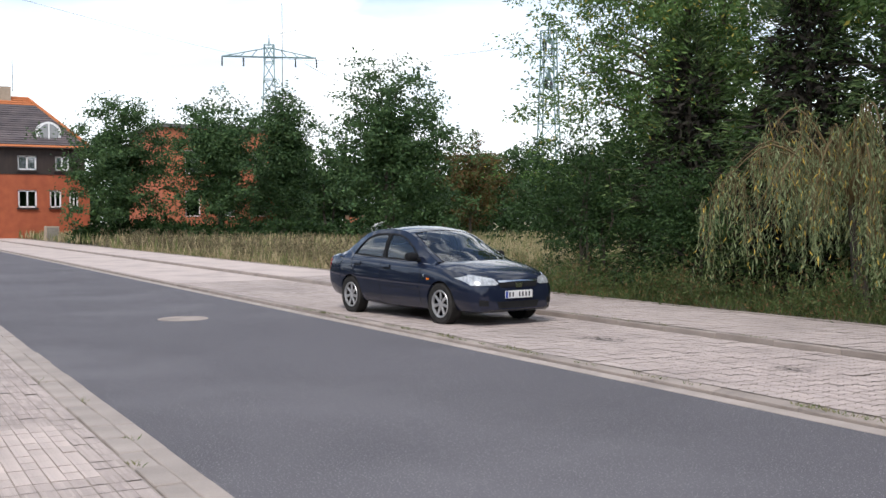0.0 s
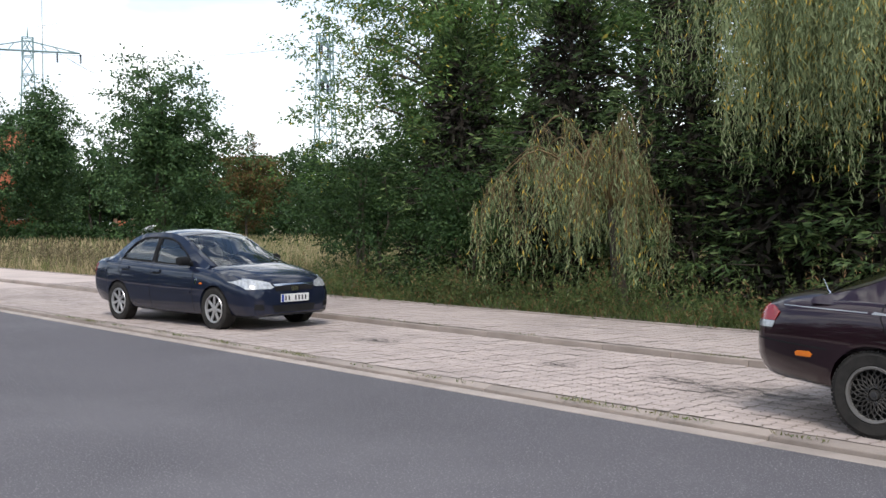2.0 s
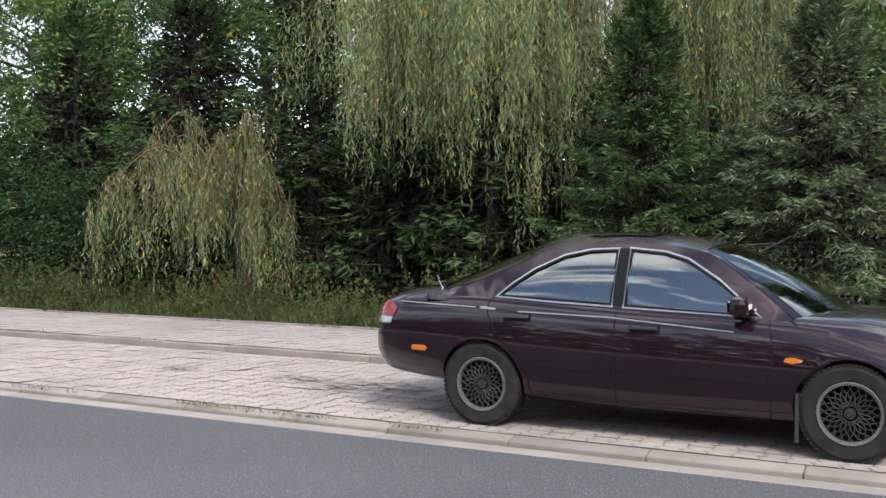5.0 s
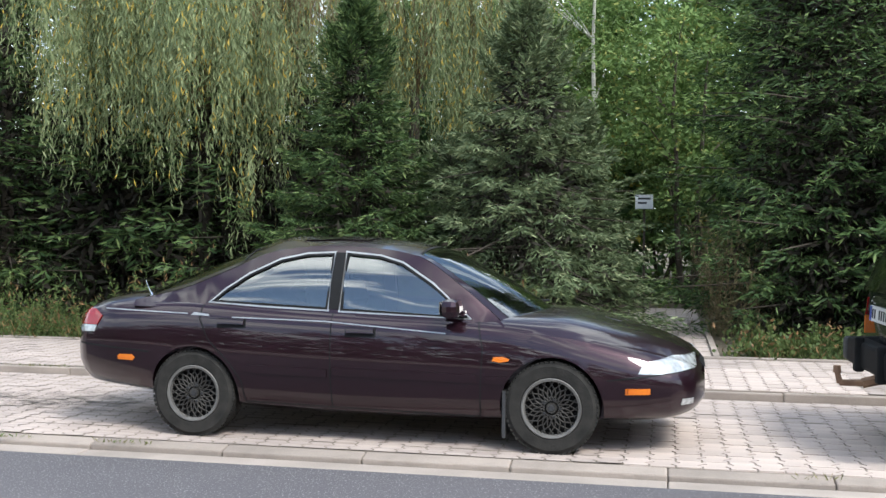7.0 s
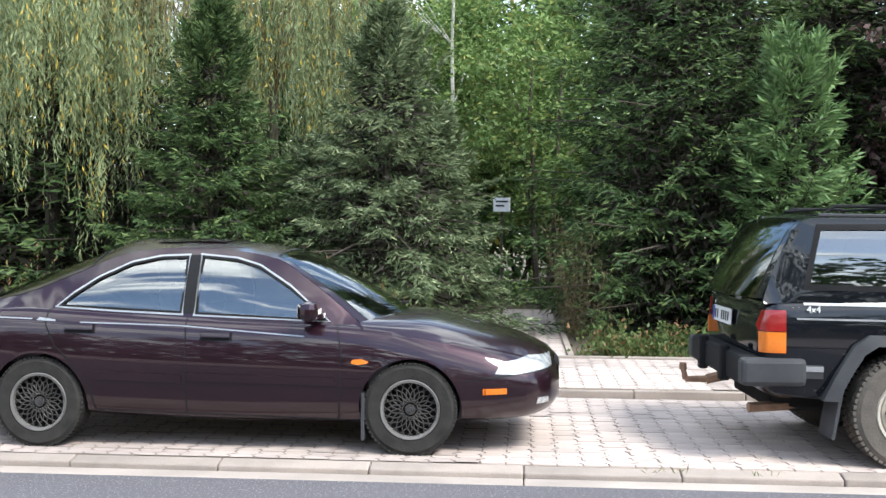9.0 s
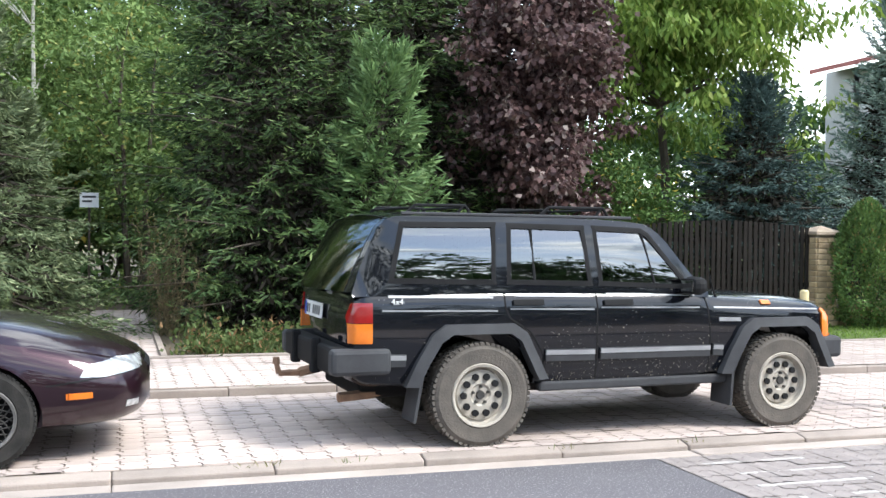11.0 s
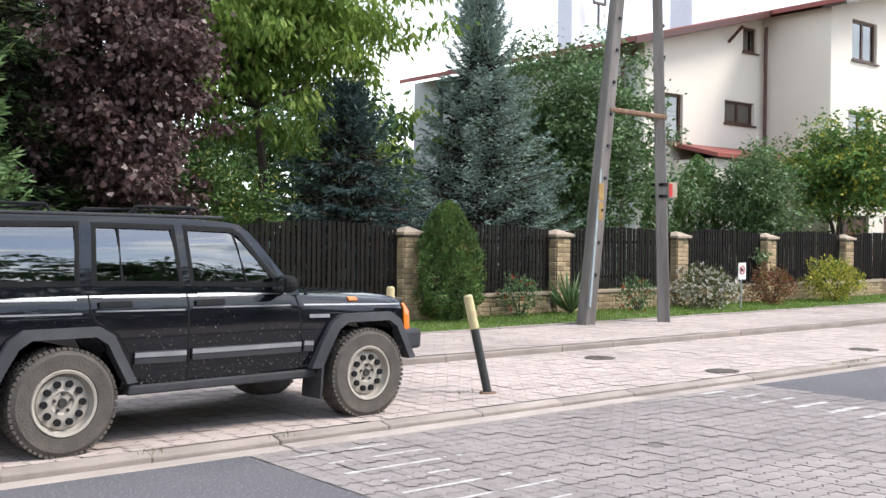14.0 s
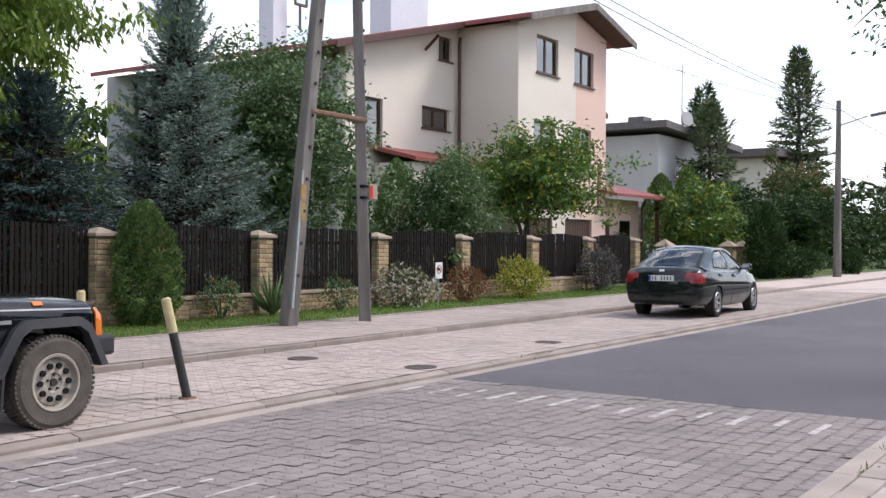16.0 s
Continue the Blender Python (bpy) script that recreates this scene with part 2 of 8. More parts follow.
# Grey of the white house; also paints the shade on the cream house's flank.
RENDER_GREY_AND_SHADE = mat("grey_render_and_shade", (0.55, 0.54, 0.53), (0.5, 0.49, 0.48), rough=0.95, scale=0.6, fine=90, bump=0.2)
WHITE_PAINT = mat("white_paint", (0.8, 0.8, 0.79), (0.75, 0.75, 0.74), rough=0.5)
BROWN_FRAME = mat("brown_wood_frame", (0.09, 0.045, 0.03), (0.07, 0.035, 0.025), rough=0.5)
BROWN_METAL = mat("brown_sheet_metal", (0.12, 0.055, 0.045), (0.09, 0.045, 0.04), rough=0.45, metal=0.3)
ROOF_RED = mat("red_sheet_roof", (0.3, 0.075, 0.06), (0.24, 0.06, 0.05), rough=0.55, scale=2, stain=0.3)
ROOF_TILE = mat("clay_roof_tile", (0.13, 0.105, 0.105), (0.085, 0.072, 0.075), rough=0.85, scale=1.0, bump=0.3, vary=0.2)
ROOF_ORANGE = mat("orange_roof_tile", (0.5, 0.17, 0.06), (0.42, 0.13, 0.05), rough=0.85)
DARK_BOARD = mat("dark_weatherboard", (0.045, 0.032, 0.026), (0.03, 0.022, 0.02), rough=0.8, scale=4, stretch_by=(1, 1, 0.2))
ROOF_GREY = mat("grey_roof_sheet", (0.16, 0.15, 0.145), (0.12, 0.11, 0.11), rough=0.7)
SHEET_WHITE = mat("white_chimney_render", (0.7, 0.74, 0.8), (0.65, 0.69, 0.75), rough=0.7)
WEATHERED_TIMBER = mat("weathered_pole_timber", (0.27, 0.245, 0.222), (0.135, 0.12, 0.108), rough=0.95, scale=5, fine=50, bump=0.7, bump_scale=30, stain=0.5, stain_scale=3, stretch_by=(1, 1, 0.12))
GALV = mat("galvanised_steel", (0.42, 0.47, 0.48), (0.34, 0.39, 0.4), rough=0.6, metal=0.3)
RUST_STEEL = mat("rusty_steel", (0.27, 0.16, 0.1), (0.17, 0.1, 0.065), rough=0.85, scale=12, bump=0.3)
PYLON_GREEN = mat("green_grey_pylon_paint", (0.22, 0.32, 0.32), (0.18, 0.27, 0.28), rough=0.7)
BLACK_PLASTIC = mat("black_plastic", (0.012, 0.012, 0.013), (0.018, 0.018, 0.019), rough=0.7, spec=0.15)
GREY_PLASTIC = mat("grey_plastic", (0.055, 0.056, 0.06), (0.04, 0.04, 0.044), rough=0.7, spec=0.3, scale=5, stain=0.3, stain_scale=4)
RUBBER = mat("dusty_tyre_rubber", (0.022, 0.021, 0.020), (0.042, 0.039, 0.036), rough=0.9, spec=0.2, scale=9, bump=0.2)
RUBBER_DUST = mat("muddy_tyre_rubber", (0.135, 0.118, 0.102), (0.085, 0.076, 0.068), rough=0.95, spec=0.2, scale=7, bump=0.3)
ALLOY = mat("silver_alloy", (0.62, 0.62, 0.63), (0.52, 0.51, 0.5), rough=0.35, metal=0.7, scale=7)
ALLOY_DUST = mat("dusty_alloy", (0.46, 0.42, 0.36), (0.36, 0.32, 0.27), rough=0.65, metal=0.1, scale=9)
ALLOY_GRIME = mat("brake_dusted_alloy_lip", (0.22, 0.21, 0.2), (0.13, 0.125, 0.12), rough=0.55, metal=0.4, scale=6)
ALLOY_DARK = mat("grimy_dark_alloy", (0.07, 0.066, 0.062), (0.04, 0.038, 0.036), rough=0.55, metal=0.4, scale=12)
CHROME = mat("chrome", (0.75, 0.75, 0.76), (0.7, 0.7, 0.71), rough=0.12, metal=1.0)
STRIPE_GREY = mat("dull_silver_stripe", (0.34, 0.34, 0.35), (0.25, 0.25, 0.26), rough=0.5, metal=0.2)
SILVER_TRIM = mat("silver_trim", (0.42, 0.42, 0.43), (0.34, 0.34, 0.35), rough=0.3, metal=0.6)
PAINT_NAVY = mat("dark_navy_car_paint", (0.007, 0.011, 0.026), (0.009, 0.013, 0.03), rough=0.5, spec=0.08, coat=1.0, scale=2)
PAINT_PLUM = mat("plum_car_paint", (0.028, 0.0095, 0.0165), (0.022, 0.0075, 0.013), rough=0.36, metal=0.6, spec=0.25, coat=1.0, scale=2, stain=0.2, stain_scale=1.2)
PAINT_BLACK = mat("dirty_black_car_paint", (0.0035, 0.004, 0.007), (0.005, 0.006, 0.009), rough=0.5, spec=0.05, coat=1.0, scale=2, stain=0.0, specks=((0.2, 0.19, 0.17), 60.0, 0.75))
PAINT_GREEN = mat("dark_green_car_paint", (0.007, 0.012, 0.010), (0.009, 0.014, 0.012), rough=0.5, spec=0.05, coat=1.0)
PAINT_SILVER = mat("silver_car_paint", (0.55, 0.55, 0.56), (0.5, 0.5, 0.51), rough=0.35, metal=0.5, coat=0.8)
SEAT_BEIGE = mat("beige_seat_fabric", (0.32, 0.29, 0.25), (0.26, 0.235, 0.2), rough=0.95, scale=12, bump=0.3)
SEAT_GREY = mat("grey_seat_fabric", (0.15, 0.145, 0.14), (0.11, 0.105, 0.1), rough=0.95, scale=12, bump=0.3)
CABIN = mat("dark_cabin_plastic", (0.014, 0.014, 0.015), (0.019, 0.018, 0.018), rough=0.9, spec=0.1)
DRIED_MUD = mat("dried_mud", (0.20, 0.175, 0.145), (0.13, 0.115, 0.095), rough=1.0, scale=14, bump=0.3)
AMBER = mat("amber_lens", (0.75, 0.2, 0.02), (0.65, 0.16, 0.015), rough=0.2, coat=0.6)
RED_LENS = mat("red_lens", (0.30, 0.010, 0.010), (0.22, 0.008, 0.008), rough=0.2, coat=0.8)
CLEAR_LENS = mat("clear_lamp_lens", (0.60, 0.62, 0.63), (0.28, 0.29, 0.30), rough=0.2, metal=0.3, coat=1.0, scale=22)
PLATE_WHITE = mat("plate_white", (0.75, 0.75, 0.74), (0.7, 0.7, 0.69), rough=0.45)
INK = mat("dark_ink", (0.02, 0.02, 0.025), rough=0.5)
PLATE_BLUE = mat("plate_blue", (0.02, 0.06, 0.35), rough=0.45)
RED_PAINT = mat("red_paint", (0.55, 0.03, 0.03), (0.45, 0.025, 0.025), rough=0.5)
BOLLARD_YELLOW = mat("faded_yellow_paint", (0.62, 0.52, 0.28), (0.52, 0.44, 0.24), rough=0.7, scale=9, stain=0.3, stain_scale=6)
BOLLARD_BLACK = mat("worn_black_paint", (0.03, 0.03, 0.03), (0.045, 0.043, 0.04), rough=0.6, scale=9)
YELLOW_MARK = mat("faded_yellow_mark", (0.42, 0.27, 0.09), (0.3, 0.19, 0.07), rough=0.8, scale=9, stain=0.4, stain_scale=8)
TERRACOTTA = mat("terracotta_blossom", (0.45, 0.12, 0.05), (0.35, 0.08, 0.04), rough=0.7)
WHITE_BLOSSOM = leaf_mat("white_blossom", (0.6, 0.56, 0.5), (0.75, 0.7, 0.66), sub=0.3)
RED_BLOSSOM = leaf_mat("red_blossom", (0.32, 0.06, 0.03), (0.5, 0.14, 0.06), sub=0.3)
RUST_SHRUB = leaf_mat("rust_shrub_leaves", (0.15, 0.05, 0.03), (0.30, 0.12, 0.055), (0.12, 0.14, 0.05), 0.25)
YELLOW_LEAF = leaf_mat("yellow_green_leaves", (0.275, 0.286, 0.044), (0.550, 0.484, 0.077), (0.110, 0.176, 0.033), 0.3)
BURGUNDY_LEAF = leaf_mat("grey_burgundy_leaves", (0.05, 0.05, 0.045), (0.15, 0.14, 0.13), (0.25, 0.24, 0.22), 0.15)


def oil_mat():
    """Oil soaked into the pavers: dark in the middle, broken up towards its rim."""
    m = bpy.data.materials.new("oil_stain")
    m.use_nodes = True
    n, l = m.node_tree.nodes, m.node_tree.links
    s = n["Principled BSDF"]
    s.inputs["Base Color"].default_value = (0.06, 0.052, 0.046, 1)
    s.inputs["Roughness"].default_value = 0.8
    tc, ln = n.new("ShaderNodeTexCoord"), n.new("ShaderNodeVectorMath")
    ln.operation = "LENGTH"
    l.new(tc.outputs["Object"], ln.inputs[0])
    mr = n.new("ShaderNodeMapRange")
    mr.inputs["From Min"].default_value, mr.inputs["From Max"].default_value = 1.0, 0.1
    l.new(ln.outputs["Value"], mr.inputs["Value"])
    t = n.new("ShaderNodeTexNoise")
    t.inputs["Scale"].default_value = 4.0
    t.inputs["Detail"].default_value = 6.0
    l.new(tc.outputs["Object"], t.inputs["Vector"])
    th = n.new("ShaderNodeMapRange")
    th.inputs["From Min"].default_value, th.inputs["From Max"].default_value = 0.38, 0.72
    l.new(t.outputs["Fac"], th.inputs["Value"])
    mu = n.new("ShaderNodeMath")
    mu.operation = "MULTIPLY"
    l.new(mr.outputs["Result"], mu.inputs[0])
    l.new(th.outputs["Result"], mu.inputs[1])
    tp, ms = n.new("ShaderNodeBsdfTransparent"), n.new("ShaderNodeMixShader")
    l.new(mu.outputs[0], ms.inputs["Fac"])
    l.new(tp.outputs[0], ms.inputs[1])
    l.new(s.outputs[0], ms.inputs[2])
    l.new(ms.outputs[0], n["Material Output"].inputs["Surface"])
    return m


OIL = oil_mat()


def glass_mat(name, tint=(0.75, 0.8, 0.8), clear=0.75, gloss=0.2):
    """Car and window glass: a clear tinted sheet under a mirror gloss that grows at grazing angles."""
    m = bpy.data.materials.new(name)
    m.use_nodes = True
    n, l = m.node_tree.nodes, m.node_tree.links
    n.remove(n["Principled BSDF"])
    fr = n.new("ShaderNodeFresnel")
    fr.inputs["IOR"].default_value = 1.65
    tp, gl, ms = n.new("ShaderNodeBsdfTransparent"), n.new("ShaderNodeBsdfGlossy"), n.new("ShaderNodeMixShader")
    tp.inputs["Color"].default_value = (*(v * clear for v in tint), 1)
    gl.inputs["Roughness"].default_value = 0.02
    mr = n.new("ShaderNodeMapRange")
    mr.inputs["To Min"].default_value, mr.inputs["To Max"].default_value = gloss, 1.0
    l.new(fr.outputs[0], mr.inputs["Value"])
    l.new(mr.outputs["Result"], ms.inputs["Fac"])
    l.new(tp.outputs[0], ms.inputs[1])
    l.new(gl.outputs[0], ms.inputs[2])
    l.new(ms.outputs[0], n["Material Output"].inputs["Surface"])
    return m


GLASS = glass_mat("car_glass", (0.9, 0.94, 0.93), 0.97, 0.07)
GLASS_PLUM = glass_mat("green_tinted_car_glass", (0.62, 0.7, 0.68), 0.72)
GLASS_DARK = glass_mat("tinted_car_glass", (0.5, 0.55, 0.55), 0.5)
WINDOW_GLASS = glass_mat("house_window_glass", (0.3, 0.34, 0.36), 0.6)

# ---- building helpers ----
rng = np.random.default_rng(7)


def link(name, me, material, parent=None, label="", smooth=False):
    """One mesh object under a thing or a part."""
    if material and not me.materials:
        me.materials.append(material)
    if smooth:
        me.polygons.foreach_set("use_smooth", [True] * len(me.polygons))
    ob = new(name, me)
    if parent is not None:
        ob.parent = parent
    if label:
        ob["label"] = label
    return ob


def part(name, bm, material, parent=None, label="", smooth=False):
    me = bpy.data.meshes.new(name)
    bm.normal_update()
    bm.to_mesh(me)
    bm.free()
    return link(name, me, material, parent, label, smooth)


def thing(name, m, label, category, group="", kind=""):
    ob = new(name)
    ob.empty_display_size = 0.2
    ob.matrix_basis = m
    return tagged(ob, label, category, group, kind)


def quads(name, v):
    """A mesh of loose quads from an array (n, 4, 3)."""
    v = np.ascontiguousarray(v, dtype=np.float32)
    n = len(v)
    me = bpy.data.meshes.new(name)
    me.vertices.add(4 * n)
    me.vertices.foreach_set("co", v.ravel())
    me.loops.add(4 * n)
    me.loops.foreach_set("vertex_index", np.arange(4 * n, dtype=np.int32))
    me.polygons.add(n)
    me.polygons.foreach_set("loop_start", np.arange(0, 4 * n, 4, dtype=np.int32))
    me.update(calc_edges=True)
    return me


def pydata(name, verts, faces):
    me = bpy.data.meshes.new(name)
    me.from_pydata([tuple(map(float, p)) for p in verts], [], faces)
    me.update()
    return me


def box(bm, x0, x1, y0, y1, z0, z1, bevel=0.0, m=None):
    g = bmesh.ops.create_cube(bm, size=1.0, matrix=Matrix.LocRotScale(((x0 + x1) / 2, (y0 + y1) / 2, (z0 + z1) / 2), None, (x1 - x0, y1 - y0, z1 - z0)))
    vs = g["verts"]
    if bevel:
        es = {e for v in vs for e in v.link_edges}
        r = bmesh.ops.bevel(bm, geom=list(es), offset=bevel, segments=2, affect="EDGES", profile=0.5)
        vs = list({v for f in r["faces"] for v in f.verts} | {v for v in vs if v.is_valid})
    if m is not None:
        bmesh.ops.transform(bm, matrix=m, verts=vs)
    return vs


def slab(name, x0, x1, y0, y1, z0, z1, material, parent=None, bevel=0.0, label=""):
    bm = bmesh.new()
    box(bm, x0, x1, y0, y1, z0, z1, bevel)
    return part(name, bm, material, parent, label)


def rod(bm, a, b, r0, r1=None, seg=8):
    """A tapered round bar from a to b."""
    a, b = Vector(a), Vector(b)
    d = b - a
    q = d.to_track_quat("Z", "Y")
    bmesh.ops.create_cone(bm, cap_ends=True, segments=seg, radius1=r0, radius2=r0 if r1 is None else r1, depth=d.length,
                          matrix=Matrix.LocRotScale((a + b) / 2, q, None))


def lathe(bm, prof, seg=32, axis="Y", closed=False):
    """Turns a profile of (radius, along) round the axis."""
    rings = []
    for k in range(seg):
        a = 2 * math.pi * k / seg
        ring = []
        for r, s in prof:
            p = (r * math.cos(a), s, r * math.sin(a)) if axis == "Y" else (r * math.cos(a), r * math.sin(a), s)
            ring.append(bm.verts.new(p))
        rings.append(ring)
    n = len(prof)
    for k in range(seg):
        a, b = rings[k], rings[(k + 1) % seg]
        for j in range(n if closed else n - 1):
            bm.faces.new((a[j], a[(j + 1) % n], b[(j + 1) % n], b[j]))


def structure(ob, label="", category=""):
    return tagged(ob, label, category, kind="structure")


# ---- ground, road, kerbs, pavements ----
structure(slab("ground", -2500, 2500, -2500, 2500, -0.6, -0.05, MEADOW_SOIL), "rough open ground reaching the horizon", "ground")
ROAD_L, ROAD_R, BLOCK_L, BLOCK_R = -170, 260, 3.62, 9.76
structure(slab("road", ROAD_L, BLOCK_L, 1.62, 6.43, -0.3, 0.0, ASPHALT), "dark grey asphalt street with worn patches", "road")
structure(slab("road", BLOCK_R, ROAD_R, 1.62, 6.43, -0.3, 0.0, ASPHALT), "dark grey asphalt street beyond the block paving", "road")
block_road = structure(slab("block_road", BLOCK_L + 0.01, BLOCK_R - 0.01, 1.62, 6.43, -0.3, -0.004, JOINT_GREY), "stretch of street paved with grey interlocking blocks", "road")
bay = structure(slab("parking_bay", ROAD_L, ROAD_R, 6.75, 9.55, -0.3, 0.055, JOINT), "parking strip of beige interlocking pavers", "pavement")
footway = structure(slab("pavement", ROAD_L, ROAD_R, 9.64, 11.9, -0.3, 0.135, JOINT), "raised footpath of beige interlocking pavers", "pavement")
near_walk = structure(slab("near_pavement", ROAD_L, ROAD_R, -2.62, 1.27, -0.3, 0.064, CONCRETE), "near footpath of beige concrete pavers", "pavement")
# Unseen dark ground, added to keep pale paving out of the cars' reflections.
structure(slab("near_verge", -170, 260, -40, -2.64, -0.3, 0.05, EARTH), "unseen dark ground added behind the near footpath", "ground")
structure(slab("verge", -130, 2.6, 11.98, 75, -0.3, 0.12, EARTH), "bare earth and litter under the trees", "ground")
lawn = structure(slab("lawn", 2.62, 190, 11.98, 14.0, -0.3, 0.15, LAWN_SOIL), "mown grass strip before the fence", "lawn")
structure(slab("garden", 2.62, 190, 14.3, 80, -0.3, 0.14, LAWN_SOIL), "garden ground behind the fence", "ground")
structure(slab("pavement_far", -170, -26, 6.76, 9.54, 0.0, 0.062, PAVER), "far run of the beige parking strip", "pavement")
structure(slab("pavement_far", 34, 260, 6.76, 9.54, 0.0, 0.062, PAVER), "far run of the beige parking strip", "pavement")
structure(slab("pavement_far", -170, -26, 9.65, 11.89, 0.0, 0.142, PAVER), "far run of the beige footpath", "pavement")
structure(slab("pavement_far", 34, 260, 9.65, 11.89, 0.0, 0.142, PAVER), "far run of the beige footpath", "pavement")
structure(slab("pavement_far", -170, -16.02, -2.6, 1.26, 0.0, 0.07, PAVER), "far run of the near footpath", "pavement")
structure(slab("pavement_far", 11.02, 260, -2.6, 1.26, 0.0, 0.07, PAVER), "far run of the near footpath", "pavement")


def kerb_run(name, label, x0, x1, y0, y1, z, material, length=1.0, near=(-16, 24), slope=0.0):
    """Kerb stones laid end to end: each one near the camera's side is a piece of its own."""
    base = structure(new(name, pydata(name, [], [])), label, "kerb")
    bm = bmesh.new()
    box(bm, 0.0025, length - 0.0025, y0, y1, -0.25, z, 0.012)
    for v in bm.verts:
        if slope and v.co.z > 0 and v.co.y < (y0 + y1) / 2:
            v.co.z -= slope
    first = part("kerb_stone", bm, material, base)
    me = first.data
    first.location.x = near[0]
    for k in range(1, int((near[1] - near[0]) / length)):
        o = new("kerb_stone", me)
        o.parent = base
        o.location = (near[0] + k * length, rng.normal(0, 0.004), rng.normal(0, 0.003))
    bm = bmesh.new()
    box(bm, x0, near[0] - 0.005, y0, y1, -0.25, z, 0.01)
    box(bm, near[0] + int((near[1] - near[0]) / length) * length + 0.005, x1, y0, y1, -0.25, z, 0.01)
    part("kerb_stretch", bm, material, base)
    return base


kerb_run("gutter", "pale concrete gutter strip along the street edge", ROAD_L, ROAD_R, 6.435, 6.615, 0.006, GUTTER, 4.0, (-12, 20))
kerb_run("kerb", "low worn concrete kerb between street and parking strip", ROAD_L, ROAD_R, 6.62, 6.745, 0.06, CONCRETE, slope=0.02)
kerb_run("kerb_upper", "concrete kerb step up to the footpath", ROAD_L, ROAD_R, 9.555, 9.635, 0.135, CONCRETE)
kerb_run("kerb_edging", "thin concrete edging along the grass", ROAD_L, ROAD_R, 11.905, 11.975, 0.165, CONCRETE)
kerb_run("kerb_near", "pale concrete kerb on the near side", ROAD_L, ROAD_R, 1.46, 1.615, 0.07, GUTTER)
kerb_run("kerb_near_strip", "row of flat concrete slabs behind the near kerb", ROAD_L, ROAD_R, 1.28, 1.452, 0.072, GUTTER, 0.5, (-12, 12))


def paver_quads(dx, dy, wave, top, g=0.0042):
    """One paver with an S-shaped joint on two sides: its top and its skirt, as quads."""
    h, gs = 0.012, g + (0.0025 if wave else 0)
    s = [0.0, 0.2, 0.36, 0.64, 0.8, 1.0]
    off = [0.0, 0.0, -wave, wave, 0.0, 0.0]
    left = [(gs + o, g + (dy - 2 * g) * t) for t, o in zip(s, off)]
    right = [(dx - gs + o, y) for (_, y), o in zip(left, off)]
    q = []
    for i in range(5):
        (a, b), (c, d) = (left[i], left[i + 1]), (right[i], right[i + 1])
        q.append([(*a, top), (*c, top), (*d, top), (*b, top)])
    ring = left[::-1] + right
    for i in range(len(ring)):
        a, b = ring[i], ring[(i + 1) % len(ring)]
        q.append([(*a, top - h), (*b, top - h), (*b, top), (*a, top)])
    return np.array(q)


def lay_pavers(parent, x0, x1, y0, y1, dx, dy, wave, top, material, near, turn=False, sag=0.002, g=0.0042):
    """Pavers over an area: those within near (x0, x1, y0, y1) as pieces, the rest as one mesh."""
    base = paver_quads(dx, dy, wave, 0.0, g)
    if turn:
        base = base[:, :, [1, 0, 2]][:, ::-1]
        dx, dy = dy, dx
    one = quads("paver", base)
    one.materials.append(material)
    rest = []
    nx, ny = int((x1 - x0) / dx + 0.5), int((y1 - y0) / dy + 0.5)
    sx, sy = (x1 - x0) / (nx * dx), (y1 - y0) / (ny * dy)
    for i in range(nx):
        for j in range(ny):
            p = np.array((x0 + i * dx * sx, y0 + j * dy * sy, top + rng.normal(0, sag)))
            tilt = rng.normal(0, 0.006)
            if near[0] <= p[0] <= near[1] and near[2] <= p[1] <= near[3]:
                o = new("paver", one)
                o.parent = parent
                o.location, o.rotation_euler.x, o.scale = p, tilt, (sx, sy, 1)
            else:
                rest.append(base[:5] * (sx, sy, 1) + p)
    tagged(link("paver_field", quads("paver_field", np.concatenate(rest)), material, parent), kind="stuff")


# ---- trees and plants ----


def unit(n):
    v = rng.normal(size=(n, 3))
    return v / np.linalg.norm(v, axis=1)[:, None]


def leaves(centre, along, length, width, fold=0.25):
    """Pointed leaves: one quad each from base to tip, with a random roll."""
    n = len(centre)
    along = along / np.linalg.norm(along, axis=1)[:, None]
    side = np.cross(along, unit(n))
    side /= np.linalg.norm(side, axis=1)[:, None]
    up = np.cross(side, along)
    length, width = np.broadcast_to(length, n)[:, None], np.broadcast_to(width, n)[:, None]
    mid = centre + along * length * 0.45
    return np.stack([centre, mid + side * width / 2 + up * width * fold, centre + along * length, mid - side * width / 2 + up * width * fold], 1)


def limbs_mesh(segments, seg=6):
    """Tapered limbs: each (a, b, r0, r1)."""
    bm = bmesh.new()
    for a, b, r0, r1 in segments:
        rod(bm, a, b, r0, r1, seg)
    return bm


def plant(name, x, y, label, category="tree", group="", z=None):
    if z is None:
        z = 0.1 if y > 11 else (0.05 if y > -9 else -0.06)
    return thing(name, pose(x, y, z), label, category, group)


